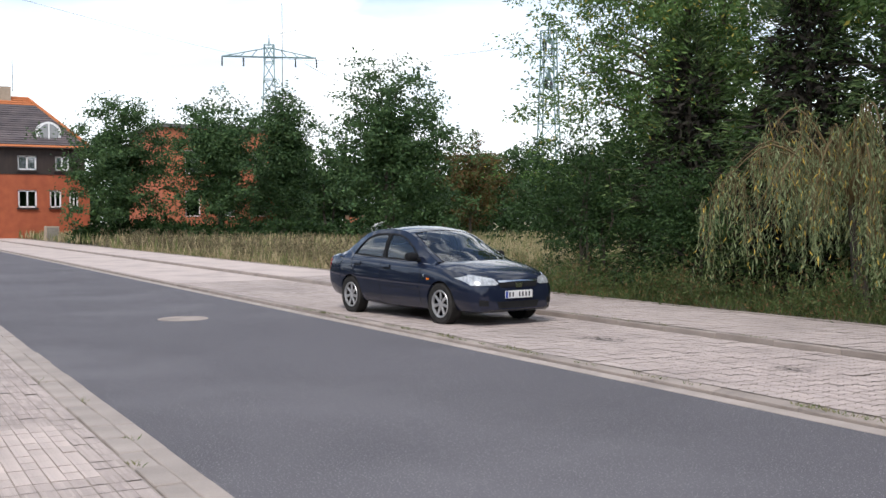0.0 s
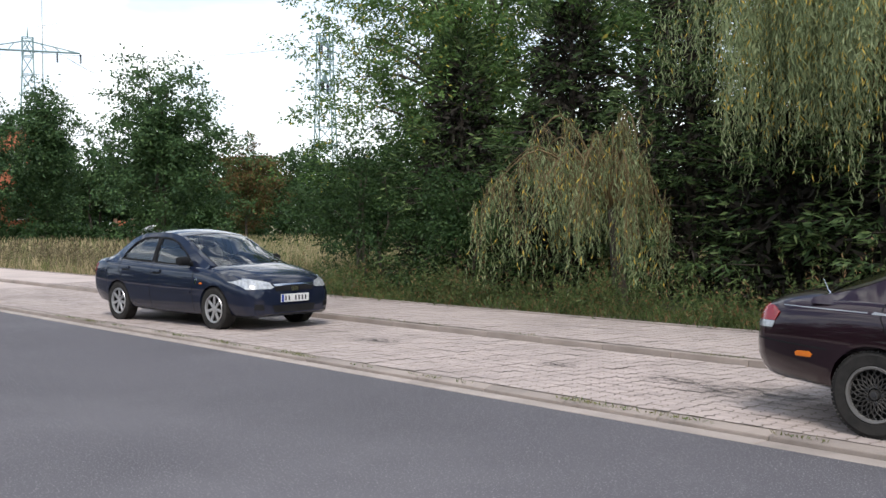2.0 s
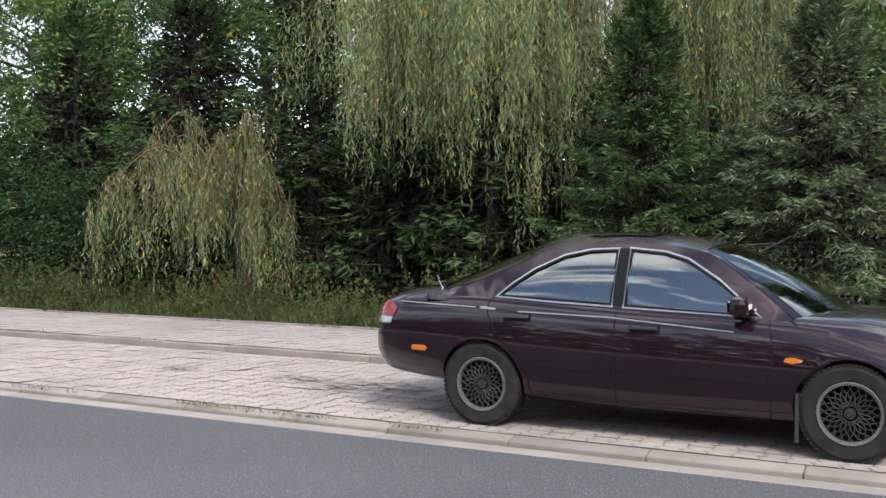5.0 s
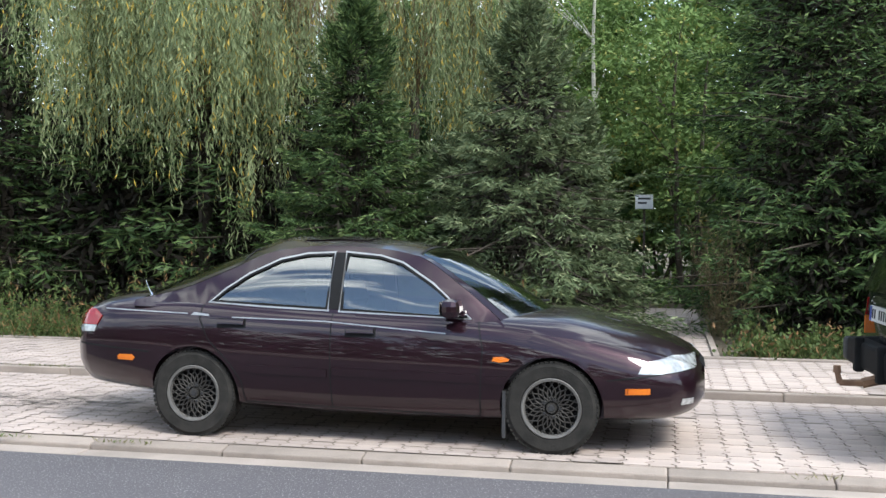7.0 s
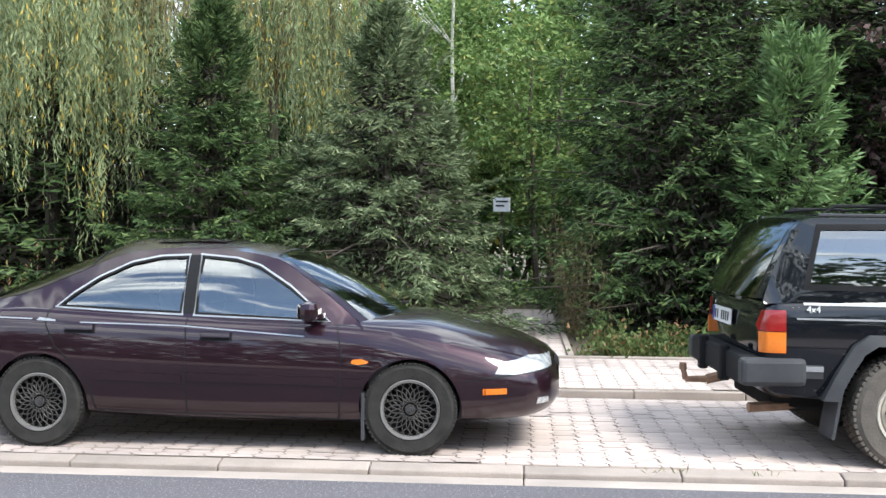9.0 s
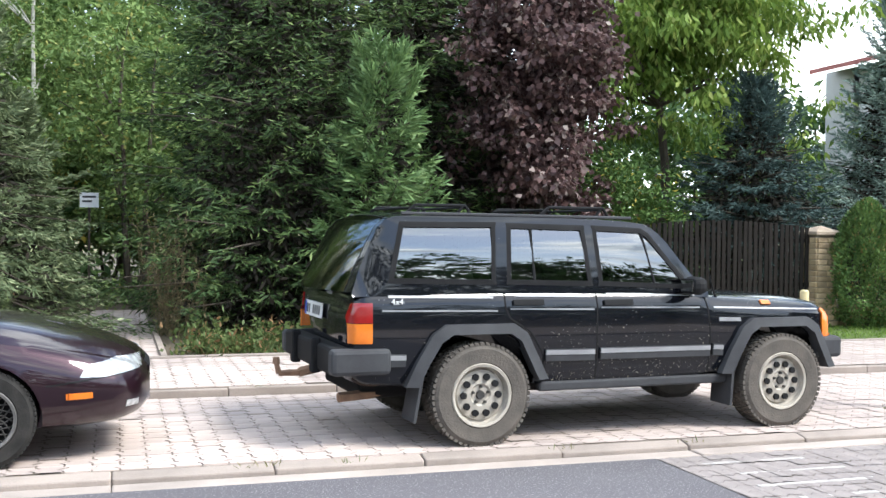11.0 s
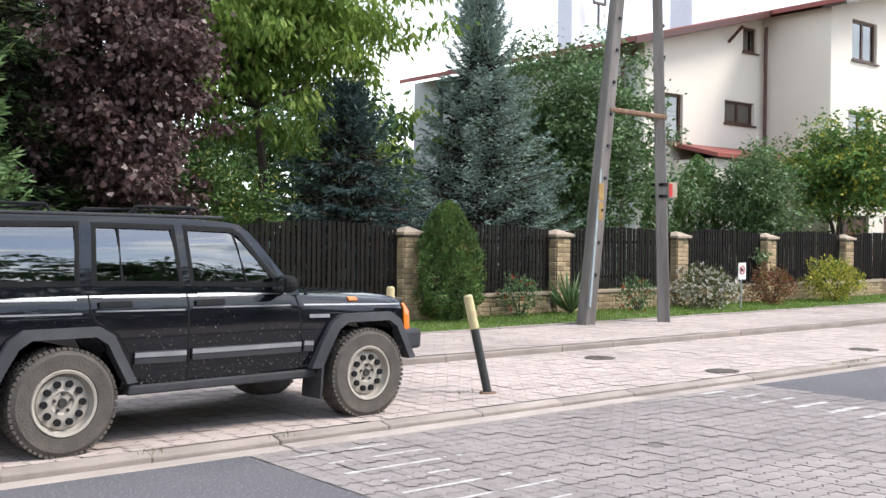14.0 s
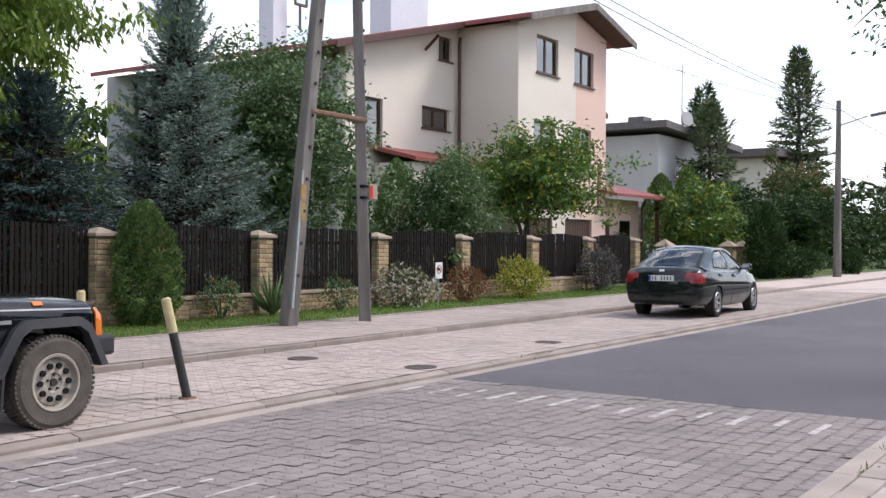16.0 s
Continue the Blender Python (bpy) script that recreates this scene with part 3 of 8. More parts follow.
def broadleaf(name, x, y, label, h, rx, rz, zc, leaf, n_clump, per, material, bark=BARK, trunk_r=0.12, stems=1, spread=0.6, ry=None, aspect=0.45, group="", drop=0.3, clump=0.5, low=-1.0, pads=11, fill=0.42, flat=0.6):
    """A leafy tree: trunk and limbs that carry boughs; each bough is a flattened pad of leaf clumps with gaps to the next."""
    t = plant(name, x, y, label, group=group)
    ry = ry or rx
    n_b = max(6, n_clump // pads)
    d = unit(n_b)
    d[:, 2] = np.maximum(d[:, 2], low)
    rad = rng.uniform(0.3, 1.0, n_b) ** 0.5 * rng.uniform(0.72, 1.06, n_b)
    bough = d * rad[:, None] * (rx, ry, rz) + (0, 0, zc)
    bough[:, 2] = np.maximum(bough[:, 2], 0.35)
    pick = rng.integers(0, n_b, n_clump)
    r_pad = (0.12 + 0.16 * rng.random(n_b)) * (rx * ry * rz) ** (1 / 3) + 0.25 * clump
    off = rng.normal(0, 1, (n_clump, 3)) * r_pad[pick][:, None] * (1, 1, flat)
    off[:, 2] -= 0.35 * (off[:, 0] ** 2 + off[:, 1] ** 2) / r_pad[pick]
    c = bough[pick] + off
    k = int(fill * n_clump)
    if k:
        dk = unit(k)
        dk[:, 2] = np.maximum(dk[:, 2], low)
        c[:k] = dk * rng.uniform(0.1, 0.9, (k, 1)) * (rx, ry, rz) + (0, 0, zc)
    c[:, 2] = np.maximum(c[:, 2], 0.25)
    segs = []
    forks = []
    for s in range(stems):
        a = rng.uniform(0, 6.28)
        base = np.array((math.cos(a), math.sin(a), 0)) * (0.25 * (stems > 1))
        top = base * 3 * spread + (rng.normal(0, 0.15), rng.normal(0, 0.15), zc + rz * 0.35)
        prev, r = base * 0.1, trunk_r
        for k in range(1, 6):
            p = base + (top - base) * k / 5 + rng.normal(0, 0.06, 3) * (1, 1, 0)
            segs.append((prev, p, r, r * 0.8))
            prev, r = p, r * 0.8
            if k > 1:
                forks.append((p, r))
    for p in bough[:: max(1, n_b // (12 if group else 34))]:
        f = min(forks, key=lambda q: np.linalg.norm(q[0] - p * (1, 1, 0.8)))
        m = f[0] * 0.5 + p * 0.5 + (0, 0, 0.08 * rz)
        segs += [(f[0], m, f[1] * 0.5, f[1] * 0.3), (m, p, f[1] * 0.3, 0.008)]
    part("trunk", limbs_mesh(segs, 4 if group else 6), bark, t)
    n = n_clump * per
    cc = np.repeat(c, per, 0)
    size = np.repeat(rng.uniform(0.55, 1.2, n_clump), per)
    pts = cc + rng.normal(0, 0.36, (n, 3)) * clump * size[:, None] * (1, 1, 0.6)
    al = unit(n) * (1, 1, 0.7) + (pts - cc) * 0.9 / clump + (0, 0, -drop)
    link("crown", quads("crown", leaves(pts, al, leaf * rng.uniform(0.6, 1.3, n), leaf * aspect * rng.uniform(0.7, 1.2, n))), material, t)
    return t


def conifer(name, x, y, label, h, r, material, z0=0.15, n_whorl=26, n_branch=10, twigs=15, droop=0.25, needle=0.14, power=0.68, group="", shape=None, fat=0.22, core=260, tip=None, hang=0.35):
    """A conifer: whorls of boughs, each a spray of hanging side twigs set with slim tufts of needles; pale new tips,
    dead twigs inside whose near-black brown paints in the crown's inner shade.
    """
    t = plant(name, x, y, label, group=group)
    segs = [((0, 0, 0), (0, 0, h * 0.6), 0.02 * h, 0.011 * h), ((0, 0, h * 0.6), (0, 0, h * 0.98), 0.011 * h, 0.008)]
    P, A, T = [], [], []
    for k in range(n_whorl):
        f = min(max((k + rng.uniform(-0.3, 0.3)) / n_whorl, 0.0), 0.985)
        zb = z0 + f * (h - z0)
        reach = r * (1 - f) ** power if shape is None else r * shape(f)
        nb = max(4, int(n_branch * (0.45 + 0.55 * (1 - f))))
        for j in range(nb):
            a = 6.283 * (j + rng.uniform(-0.35, 0.35)) / nb + k * 1.3
            ln = reach * rng.uniform(0.66, 1.16) + 0.06
            d = np.array((math.cos(a), math.sin(a), 0))
            side = np.array((-d[1], d[0], 0))
            s = np.linspace(0.15, 1, twigs) ** 0.8
            lift = 0.35 * (1 - f) ** 0.3 if f < 0.7 else 0.75
            zz = zb + rng.normal(0, 0.35 * (h - z0) / n_whorl) - droop * rng.uniform(0.6, 1.5) * ln * s + lift * ln * s ** 2 * (0.55 + f)
            spine = d[None] * (s * ln)[:, None] + np.stack([s * 0, s * 0, zz], 1)
            if j % 3 == 0:
                segs.append(((0, 0, zb), spine[-1], 0.012 + 0.01 * ln, 0.003))
            slope = np.gradient(zz, s * ln + 1e-6) if ln > 0.1 else s * 0
            for sg in (-1, 1):
                tl = fat * (0.55 + 0.75 * ln) * (1.12 - s) * rng.uniform(0.7, 1.3, twigs) + needle * 0.3
                td = d * 0.75 + side * sg * 0.8 + rng.normal(0, 0.16, (twigs, 3))
                td[:, 2] += slope * 0.6 - hang * (1 - f)
                td /= np.linalg.norm(td, axis=1)[:, None]
                for q in ((0.05, 0.38, 0.72, 1.0) if needle < 0.16 else (0.1, 0.55, 1.0)):
                    P.append(spine + td * (tl * q)[:, None] - np.array((0, 0, 1)) * (hang * 0.4 * tl * q * q)[:, None] + rng.normal(0, 0.014, (twigs, 3)))
                    A.append(td + rng.normal(0, 0.3, (twigs, 3)) + (0, 0, -0.12 * hang))
                    T.append(np.full(twigs, q > 0.9) & (rng.random(twigs) < 0.5))
            P.append(spine)
            A.append(np.repeat(d[None], twigs, 0) + rng.normal(0, 0.25, (twigs, 3)) + (0, 0, 0.2))
            T.append(s > 0.9)
    part("trunk", limbs_mesh(segs, 4), BARK, t)
    P, A, T = np.concatenate(P), np.concatenate(A), np.concatenate(T)
    keep = P[:, 2] > 0.02
    P, A, T = P[keep], A[keep], T[keep]
    n = len(P)
    q = leaves(P, A, needle * rng.uniform(0.7, 1.3, n), needle * 0.21 * rng.uniform(0.7, 1.3, n), 0.1)
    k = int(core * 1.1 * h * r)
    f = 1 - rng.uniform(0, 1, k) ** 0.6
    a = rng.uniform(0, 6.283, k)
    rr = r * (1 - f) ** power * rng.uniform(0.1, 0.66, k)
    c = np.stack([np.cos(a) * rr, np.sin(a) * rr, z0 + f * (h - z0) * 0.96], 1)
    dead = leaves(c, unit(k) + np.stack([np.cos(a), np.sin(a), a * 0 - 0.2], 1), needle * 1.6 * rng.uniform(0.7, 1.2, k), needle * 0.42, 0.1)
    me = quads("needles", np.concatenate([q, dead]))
    for m_ in (material, tip or material, SHADED_DEAD_TWIG):
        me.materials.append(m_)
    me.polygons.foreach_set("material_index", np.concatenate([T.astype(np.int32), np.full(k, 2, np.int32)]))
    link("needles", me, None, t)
    return t


def willow(name, x, y, label, top, spread, n_limb, n_strand, low, group="", lean=(0, 0), droplen=(1.0, 2.4), fall=0.5):
    """A weeping willow: arching limbs with bunches of long strands of narrow leaves, dark gaps between the bunches."""
    t = plant(name, x, y, label, group=group)
    part("trunk", limbs_mesh([((0, 0, 0), (lean[0] * 0.2, lean[1] * 0.2, top * 0.55), 0.14, 0.09)], 9), BARK, t)
    segs = []
    fork = np.array((lean[0] * 0.2, lean[1] * 0.2, top * 0.5))
    P, A = [], []
    strands = []
    for k in range(n_limb):
        a = 6.283 * (k + rng.uniform(-0.4, 0.4)) / n_limb
        ln = spread * rng.uniform(0.45, 1.05)
        tip = fork + np.array((math.cos(a) * ln + lean[0], math.sin(a) * ln * 0.8 + lean[1], 0))
        crest = top * rng.uniform(0.74, 1.03)
        prev = fork
        drop_ = rng.uniform(*droplen)
        for s in np.linspace(0.1, 1, 11):
            p = fork + (tip - fork) * s
            p[2] = fork[2] + (crest - fork[2]) * math.sin(min(1.0, s * 1.6) * 1.571) - fall * max(0, s - 0.55) ** 1.5 * top
            segs.append((prev, p, 0.03 * (1.15 - s), 0.03 * (1.0 - s) + 0.004))
            prev = p
            if s > 0.3 and rng.random() < 0.72:
                w_, dd = rng.uniform(0.04, 0.13), drop_ * rng.uniform(0.65, 1.2)
                for q in range(int(n_strand * rng.uniform(0.5, 1.7))):
                    strands.append((p + rng.normal(0, 1, 3) * (w_, w_, 0.08), dd))
    for p, drop_ in strands:
        ln = drop_ * rng.uniform(0.55, 1.1)
        ln = min(ln, p[2] - low * rng.uniform(0.7, 1.5))
        if ln < 0.25:
            continue
        m = int(ln * 15)
        s = np.linspace(0, 1, m)
        bow = rng.normal(0, 0.13, 2)
        q = p + np.stack([bow[0] * s + 0.05 * np.sin(s * 5 + p[0] * 9), bow[1] * s + 0.05 * np.cos(s * 4 + p[1] * 9), -ln * s], 1)
        P.append(q)
        side = rng.normal(0, 0.36, (m, 3))
        side[:, 2] = -rng.uniform(0.6, 1.3, m)
        A.append(side)
        if len(segs) < 1100:
            segs.append((q[0], q[m // 2], 0.005, 0.004))
    part("bough", limbs_mesh(segs, 4), TWIG, t)
    P, A = np.concatenate(P), np.concatenate(A)
    n = len(P)
    link("crown", quads("crown", leaves(P, A, rng.uniform(0.08, 0.15, n), rng.uniform(0.013, 0.025, n), 0.1)), WILLOW, t)
    return t


def blades(n, x0, x1, y0, y1, z, hmin, hmax, w, bend=0.25, keep=None):
    """Upright grass blades over an area."""
    p = np.stack([rng.uniform(x0, x1, n), rng.uniform(y0, y1, n), np.full(n, z)], 1)
    if keep is not None:
        p = p[keep(p)]
        n = len(p)
    al = rng.normal(0, bend, (n, 3))
    al[:, 2] = 1
    return leaves(p, al, rng.uniform(hmin, hmax, n), w * rng.uniform(0.6, 1.4, n), 0.05)


def shrub(name, x, y, label, h, r, leaf, n, material, group="", aspect=0.5, blossom=None, n_blossom=0, column=False, z=0.15, dome=0.75):
    """A garden shrub: thin stems and a dense cloud of leaves."""
    t = plant(name, x, y, label, "shrub", group, z)
    for k in range(7 if not group else 2):
        a = k * 0.9 + rng.uniform(0, 0.5)
        bm = bmesh.new()
        rod(bm, (0.03 * math.cos(a), 0.03 * math.sin(a), 0), (r * 0.6 * math.cos(a), r * 0.6 * math.sin(a), h * rng.uniform(0.5, 0.85)), 0.014, 0.004, 5)
        part("stem", bm, BARK, t)
    d = unit(n)
    rad = rng.uniform(0.25, 1, n) ** 0.4
    f = 1 + 0.22 * np.sin(d[:, 0] * 5 + d[:, 2] * 4) + 0.12 * np.sin(d[:, 1] * 11 + 1)
    p = d * (rad * f)[:, None] * (r, r, h * 0.5) + (0, 0, h * 0.5)
    if column:
        u = rng.uniform(0.03, 1, n)
        a = rng.uniform(0, 6.283, n)
        rr = r * np.minimum(1, (u * 5) ** 0.5) * (1 - u ** 2.2) ** 0.6 * rng.uniform(0.55, 1.03, n) ** 0.5 * (1 + 0.16 * np.sin(a * 5 + u * 9) + 0.1 * np.sin(a * 11 - u * 17))
        p = np.stack([rr * np.cos(a), rr * np.sin(a), u * h], 1)
    p[:, 2] = np.maximum(p[:, 2], 0.04)
    al = unit(n) + (p - (0, 0, h * 0.35)) * dome / r + (0, 0, 0.5)
    link("foliage", quads("foliage", leaves(p, al, leaf * rng.uniform(0.6, 1.3, n), leaf * aspect)), material, t)
    if blossom:
        k = rng.choice(n, n_blossom)
        out = p[k] + (p[k] - (0, 0, h * 0.45)) * 0.08
        o = np.repeat(out, 5, 0)
        link("blossom", quads("blossom", leaves(o, unit(len(o)), 0.05, 0.04, 0.2)), blossom, t)
    return t

# ---- the street trees and thicket, from the meadow to the garden ----
broadleaf("locust_tree", -18.6, 17.2, "tall feathery black locust with a few yellow leaves", 11, 4.3, 3.9, 6.3, 0.125, 620, 80, LOCUST, trunk_r=0.2, stems=3, clump=0.62, aspect=0.4, low=-0.75, pads=13, fill=0.4, flat=0.4)
broadleaf("locust_tree", -14.2, 18.6, "dark green locust behind the willow thicket", 10, 4.2, 3.9, 6.2, 0.17, 340, 60, LOCUST, trunk_r=0.18, stems=2, clump=0.62, aspect=0.4)
conifer("spruce_tree", -16.6, 15.2, "dark ragged spruce in the thicket", 5.6, 2.3, SPRUCE, n_whorl=24, twigs=9, needle=0.18, tip=SPRUCE_TIP)
broadleaf("elder_bush", -18.2, 14.0, "dark green bushy elder at the footpath edge", 4, 1.9, 1.6, 1.9, 0.085, 170, 80, THICKET, trunk_r=0.05, stems=4, clump=0.5, low=-1)
broadleaf("elder_bush", -20.6, 15.6, "dark green bushy elder at the meadow corner", 4.4, 2.1, 1.9, 2.2, 0.085, 190, 80, THICKET, trunk_r=0.05, stems=4, clump=0.55)
broadleaf("elder_bush", -15.2, 13.8, "dark green shrub below the locust", 3.4, 1.6, 1.4, 1.5, 0.085, 140, 80, THICKET, trunk_r=0.05, stems=3, clump=0.5)
conifer("spruce_tree", -13.6, 15.4, "dark green spruce between locust and willow", 6.6, 2.5, SPRUCE, n_whorl=26, twigs=10, needle=0.18, tip=SPRUCE_TIP)
conifer("spruce_tree", -11.1, 15.8, "tall dark spruce between the two willows", 7.8, 2.3, SPRUCE, n_whorl=32, twigs=11, tip=SPRUCE_TIP)
conifer("spruce_tree", -9.0, 16.2, "dark spruce behind the willow curtain", 7.6, 2.6, SPRUCE, n_whorl=28, n_branch=10, twigs=8, needle=0.2, tip=SPRUCE_TIP)
conifer("spruce_tree", -6.6, 15.9, "dark spruce hidden behind the willow", 6.4, 2.6, SPRUCE, n_whorl=26, n_branch=10, twigs=8, needle=0.2, tip=SPRUCE_TIP)
willow("willow_tree", -11.1, 13.8, "small weeping willow with hanging yellow-green strands", 3.3, 2.0, 18, 8, 0.3, lean=(-0.4, -0.6), droplen=(0.5, 1.9), fall=1.0)
willow("willow_tree", -7.2, 15.4, "large weeping willow with long pale strands", 6.4, 3.0, 46, 11, 1.3, lean=(-0.2, -0.5), droplen=(1.0, 3.4))
willow("willow_tree", -4.6, 18.6, "pale weeping willow behind the spruces", 7.6, 3.0, 26, 9, 1.6, droplen=(2.0, 4.8))
conifer("spruce_tree", -4.3, 14.0, "young green spruce with a pointed top", 4.75, 1.85, SPRUCE, power=1.0, n_whorl=36, twigs=18, needle=0.11, tip=SPRUCE_TIP)
conifer("spruce_tree", -1.9, 14.0, "grey-green spruce with drooping twigs", 4.55, 2.2, SPRUCE_GREY, power=0.95, n_whorl=36, twigs=18, needle=0.11, droop=0.4)
conifer("spruce_tree", -1.35, 14.9, "grey-green spruce beside the garden path", 3.3, 1.1, SPRUCE_GREY, n_whorl=28, twigs=16, needle=0.11, droop=0.4)
conifer("spruce_tree", -3.1, 14.9, "low grey-green spruce between two taller ones", 2.7, 1.5, SPRUCE_GREY, n_whorl=24, twigs=16, needle=0.11, droop=0.35)
conifer("spruce_tree", 2.3, 15.2, "tall dense green spruce beside the path", 9.6, 2.45, SPRUCE, power=0.55, n_whorl=56, n_branch=13, twigs=15, needle=0.125, fat=0.3, core=480, tip=SPRUCE_TIP)
conifer("spruce_tree", 4.6, 16.6, "dark tall spruce behind the pine", 8.0, 2.4, SPRUCE, n_whorl=32, n_branch=12, twigs=10, needle=0.16, tip=SPRUCE_TIP)
conifer("spruce_tree", 6.2, 18.2, "dark tall spruce beside the purple maple", 8.6, 2.4, SPRUCE, n_whorl=30, n_branch=12, twigs=9, needle=0.17, tip=SPRUCE_TIP)
conifer("pine_tree", 3.45, 13.7, "young pale green pine with upright shoots", 3.85, 0.85, PINE, z0=0.5, n_whorl=20, n_branch=8, twigs=14, needle=0.15, droop=-0.25, power=0.5, fat=0.3)
broadleaf("birch_tree", -1.7, 22.0, "slender birch with a pale trunk", 9, 2.4, 3.4, 5.6, 0.09, 200, 60, HAZEL, bark=BIRCH, trunk_r=0.09, clump=0.5, fill=0.6)
broadleaf("hazel_tree", 0.3, 21.0, "bright green leafy tree at the end of the path", 7, 2.4, 2.8, 3.6, 0.13, 200, 60, HAZEL, trunk_r=0.08, stems=2, clump=0.55, fill=0.6)
broadleaf("hazel_tree", -2.6, 24.0, "tall green tree behind the spruces", 9, 3.2, 3.6, 6.0, 0.18, 200, 50, HAZEL, trunk_r=0.12, clump=0.6, fill=0.6)
broadleaf("hazel_tree", 2.2, 24.0, "tall green tree behind the path", 9, 3.0, 3.6, 5.8, 0.18, 200, 50, HAZEL, trunk_r=0.12, clump=0.6, fill=0.6)
broadleaf("maple_tree", 6.35, 15.2, "dense dark purple-leaved maple tree", 6.2, 1.2, 2.35, 4.0, 0.115, 420, 60, MAPLE, trunk_r=0.09, clump=0.42, aspect=0.8, drop=0.7)
broadleaf("walnut_tree", 10.0, 17.6, "spreading walnut with hanging bright green leaves", 8.5, 3.3, 2.7, 5.6, 0.2, 370, 60, WALNUT, trunk_r=0.14, clump=0.6, aspect=0.38, drop=1.3, low=-0.9, fill=0.6, pads=15)
broadleaf("fruit_tree", 8.4, 17.2, "low green fruit tree behind the fence", 3.2, 1.7, 1.2, 2.1, 0.1, 120, 60, LOCUST, trunk_r=0.06, clump=0.45)
conifer("blue_spruce", 11.0, 16.2, "low dark blue spruce behind the fence", 4.3, 2.6, DARK_BLUE, power=0.9, n_whorl=28, n_branch=12, twigs=16, needle=0.12, droop=0.3, core=420)
conifer("blue_spruce", 15.2, 17.2, "tall silvery blue spruce behind the fence", 7.0, 2.65, BLUE_SPRUCE, power=0.95, n_whorl=40, n_branch=13, twigs=17, needle=0.12, droop=0.05, hang=0.05, core=420)
broadleaf("apple_tree", 18.7, 17.7, "tall dense apple tree against the house", 6.8, 2.3, 3.3, 3.9, 0.15, 560, 56, APPLE, trunk_r=0.1, clump=0.6, fill=0.75, pads=24)
shrub("thuja", 22.2, 18.0, "narrow columnar thuja by the wall", 3.5, 0.4, 0.09, 6000, THUJA, column=True)
shrub("thuja", 23.5, 17.6, "clipped columnar thuja by the wall", 3.7, 0.75, 0.09, 12000, THUJA, column=True)
broadleaf("magnolia_tree", 24.0, 16.2, "rounded green garden tree", 4.6, 1.4, 1.7, 2.6, 0.13, 240, 60, APPLE, trunk_r=0.06, stems=2, clump=0.55, fill=0.75, pads=22)
broadleaf("magnolia_tree", 29.6, 16.6, "magnolia tree with yellowing leaves", 5.8, 2.4, 2.0, 3.75, 0.17, 340, 55, MAGNOLIA, trunk_r=0.1, stems=3, clump=0.6, low=-0.7, fill=0.7, pads=22)

# ---- plants along the fence ----
shrub("thuja", 11.3, 13.55, "egg-shaped green thuja with brown patches", 2.0, 0.6, 0.065, 15000, THUJA, column=True)
shrub("rose_bush", 13.0, 13.55, "thin rose bush with rust-red flowers", 0.75, 0.38, 0.06, 900, APPLE, blossom=RED_BLOSSOM, n_blossom=14)
shrub("rose_bush", 15.95, 13.3, "small rose bush with red flowers", 0.7, 0.36, 0.06, 800, APPLE, blossom=RED_BLOSSOM, n_blossom=12)
shrub("rose_bush", 17.9, 13.1, "broad bush covered in white flowers", 0.88, 0.64, 0.055, 3200, WEED, blossom=WHITE_BLOSSOM, n_blossom=320)
shrub("barberry_bush", 20.4, 13.2, "upright shrub with rust-red leaves", 0.85, 0.48, 0.065, 2000, RUST_SHRUB)
shrub("golden_shrub", 22.8, 13.1, "rounded golden-yellow garden shrub", 1.0, 0.64, 0.075, 3000, YELLOW_LEAF)
shrub("smoke_bush", 27.6, 13.3, "grey-leaved upright shrub by the gate", 1.3, 0.58, 0.085, 2600, BURGUNDY_LEAF)
shrub("garden_shrub", 32.6, 13.6, "dark green shrub at the end of the fence", 1.3, 0.8, 0.08, 3000, THICKET)
yucca = plant("yucca", 14.15, 13.4, "spiky green yucca in the grass strip", "plant", z=0.15)
k = 90
al = unit(k)
al[:, 2] = np.abs(al[:, 2]) + 0.7
link("foliage", quads("foliage", leaves(np.zeros((k, 3)) + (0, 0, 0.02), al, rng.uniform(0.5, 0.95, k), 0.05, 0.3)), APPLE, yucca)
part("stem", limbs_mesh([((0, 0, 0), (0, 0, 0.12), 0.06, 0.04)]), BARK, yucca)

# ---- weeds under the trees, meadow, lawn ----
weed = []
for _ in range(200):
    wx, wy = rng.uniform(-20.5, -0.9), 12.05 + abs(rng.normal(0, 0.75))
    hh = rng.uniform(0.15, 1.05) * rng.uniform(0.6, 1.1) * (1 + 0.3 * math.sin(wx * 1.7))
    stems = int(rng.integers(7, 15))
    for _s in range(stems):
        m = int(14 + hh * 22)
        s = np.linspace(0.05, 1, m)
        ln = hh * rng.uniform(0.6, 1.1)
        d = np.append(rng.normal(0, 0.35, 2), 1.0)
        p = np.array((wx, wy, 0.1)) + np.append(rng.normal(0, 0.16, 2), 0) + d * (s * ln)[:, None]
        a = rng.normal(0, 0.6, (m, 3)) + (0, 0, 0.6)
        weed.append(leaves(p, a, rng.uniform(0.04, 0.1, m), rng.uniform(0.008, 0.024, m)))
for _ in range(46):
    wx, wy, hh = rng.uniform(0.7, 3.6), 12.1 + abs(rng.normal(0, 0.6)), rng.uniform(0.12, 0.4)
    m = 90
    p = np.array((wx, wy, 0.13)) + rng.normal(0, 1, (m, 3)) * (0.16, 0.13, 0) + np.stack([np.zeros(m), np.zeros(m), rng.uniform(0, hh, m)], 1)
    weed.append(leaves(p, rng.normal(0, 0.7, (m, 3)) + (0, 0, 0.4), rng.uniform(0.05, 0.11, m), rng.uniform(0.02, 0.05, m)))
tagged(link("weeds", quads("weeds", np.concatenate(weed)), WEED), "tall green and brown weeds along the footpath", "weeds", kind="stuff")
dry = []
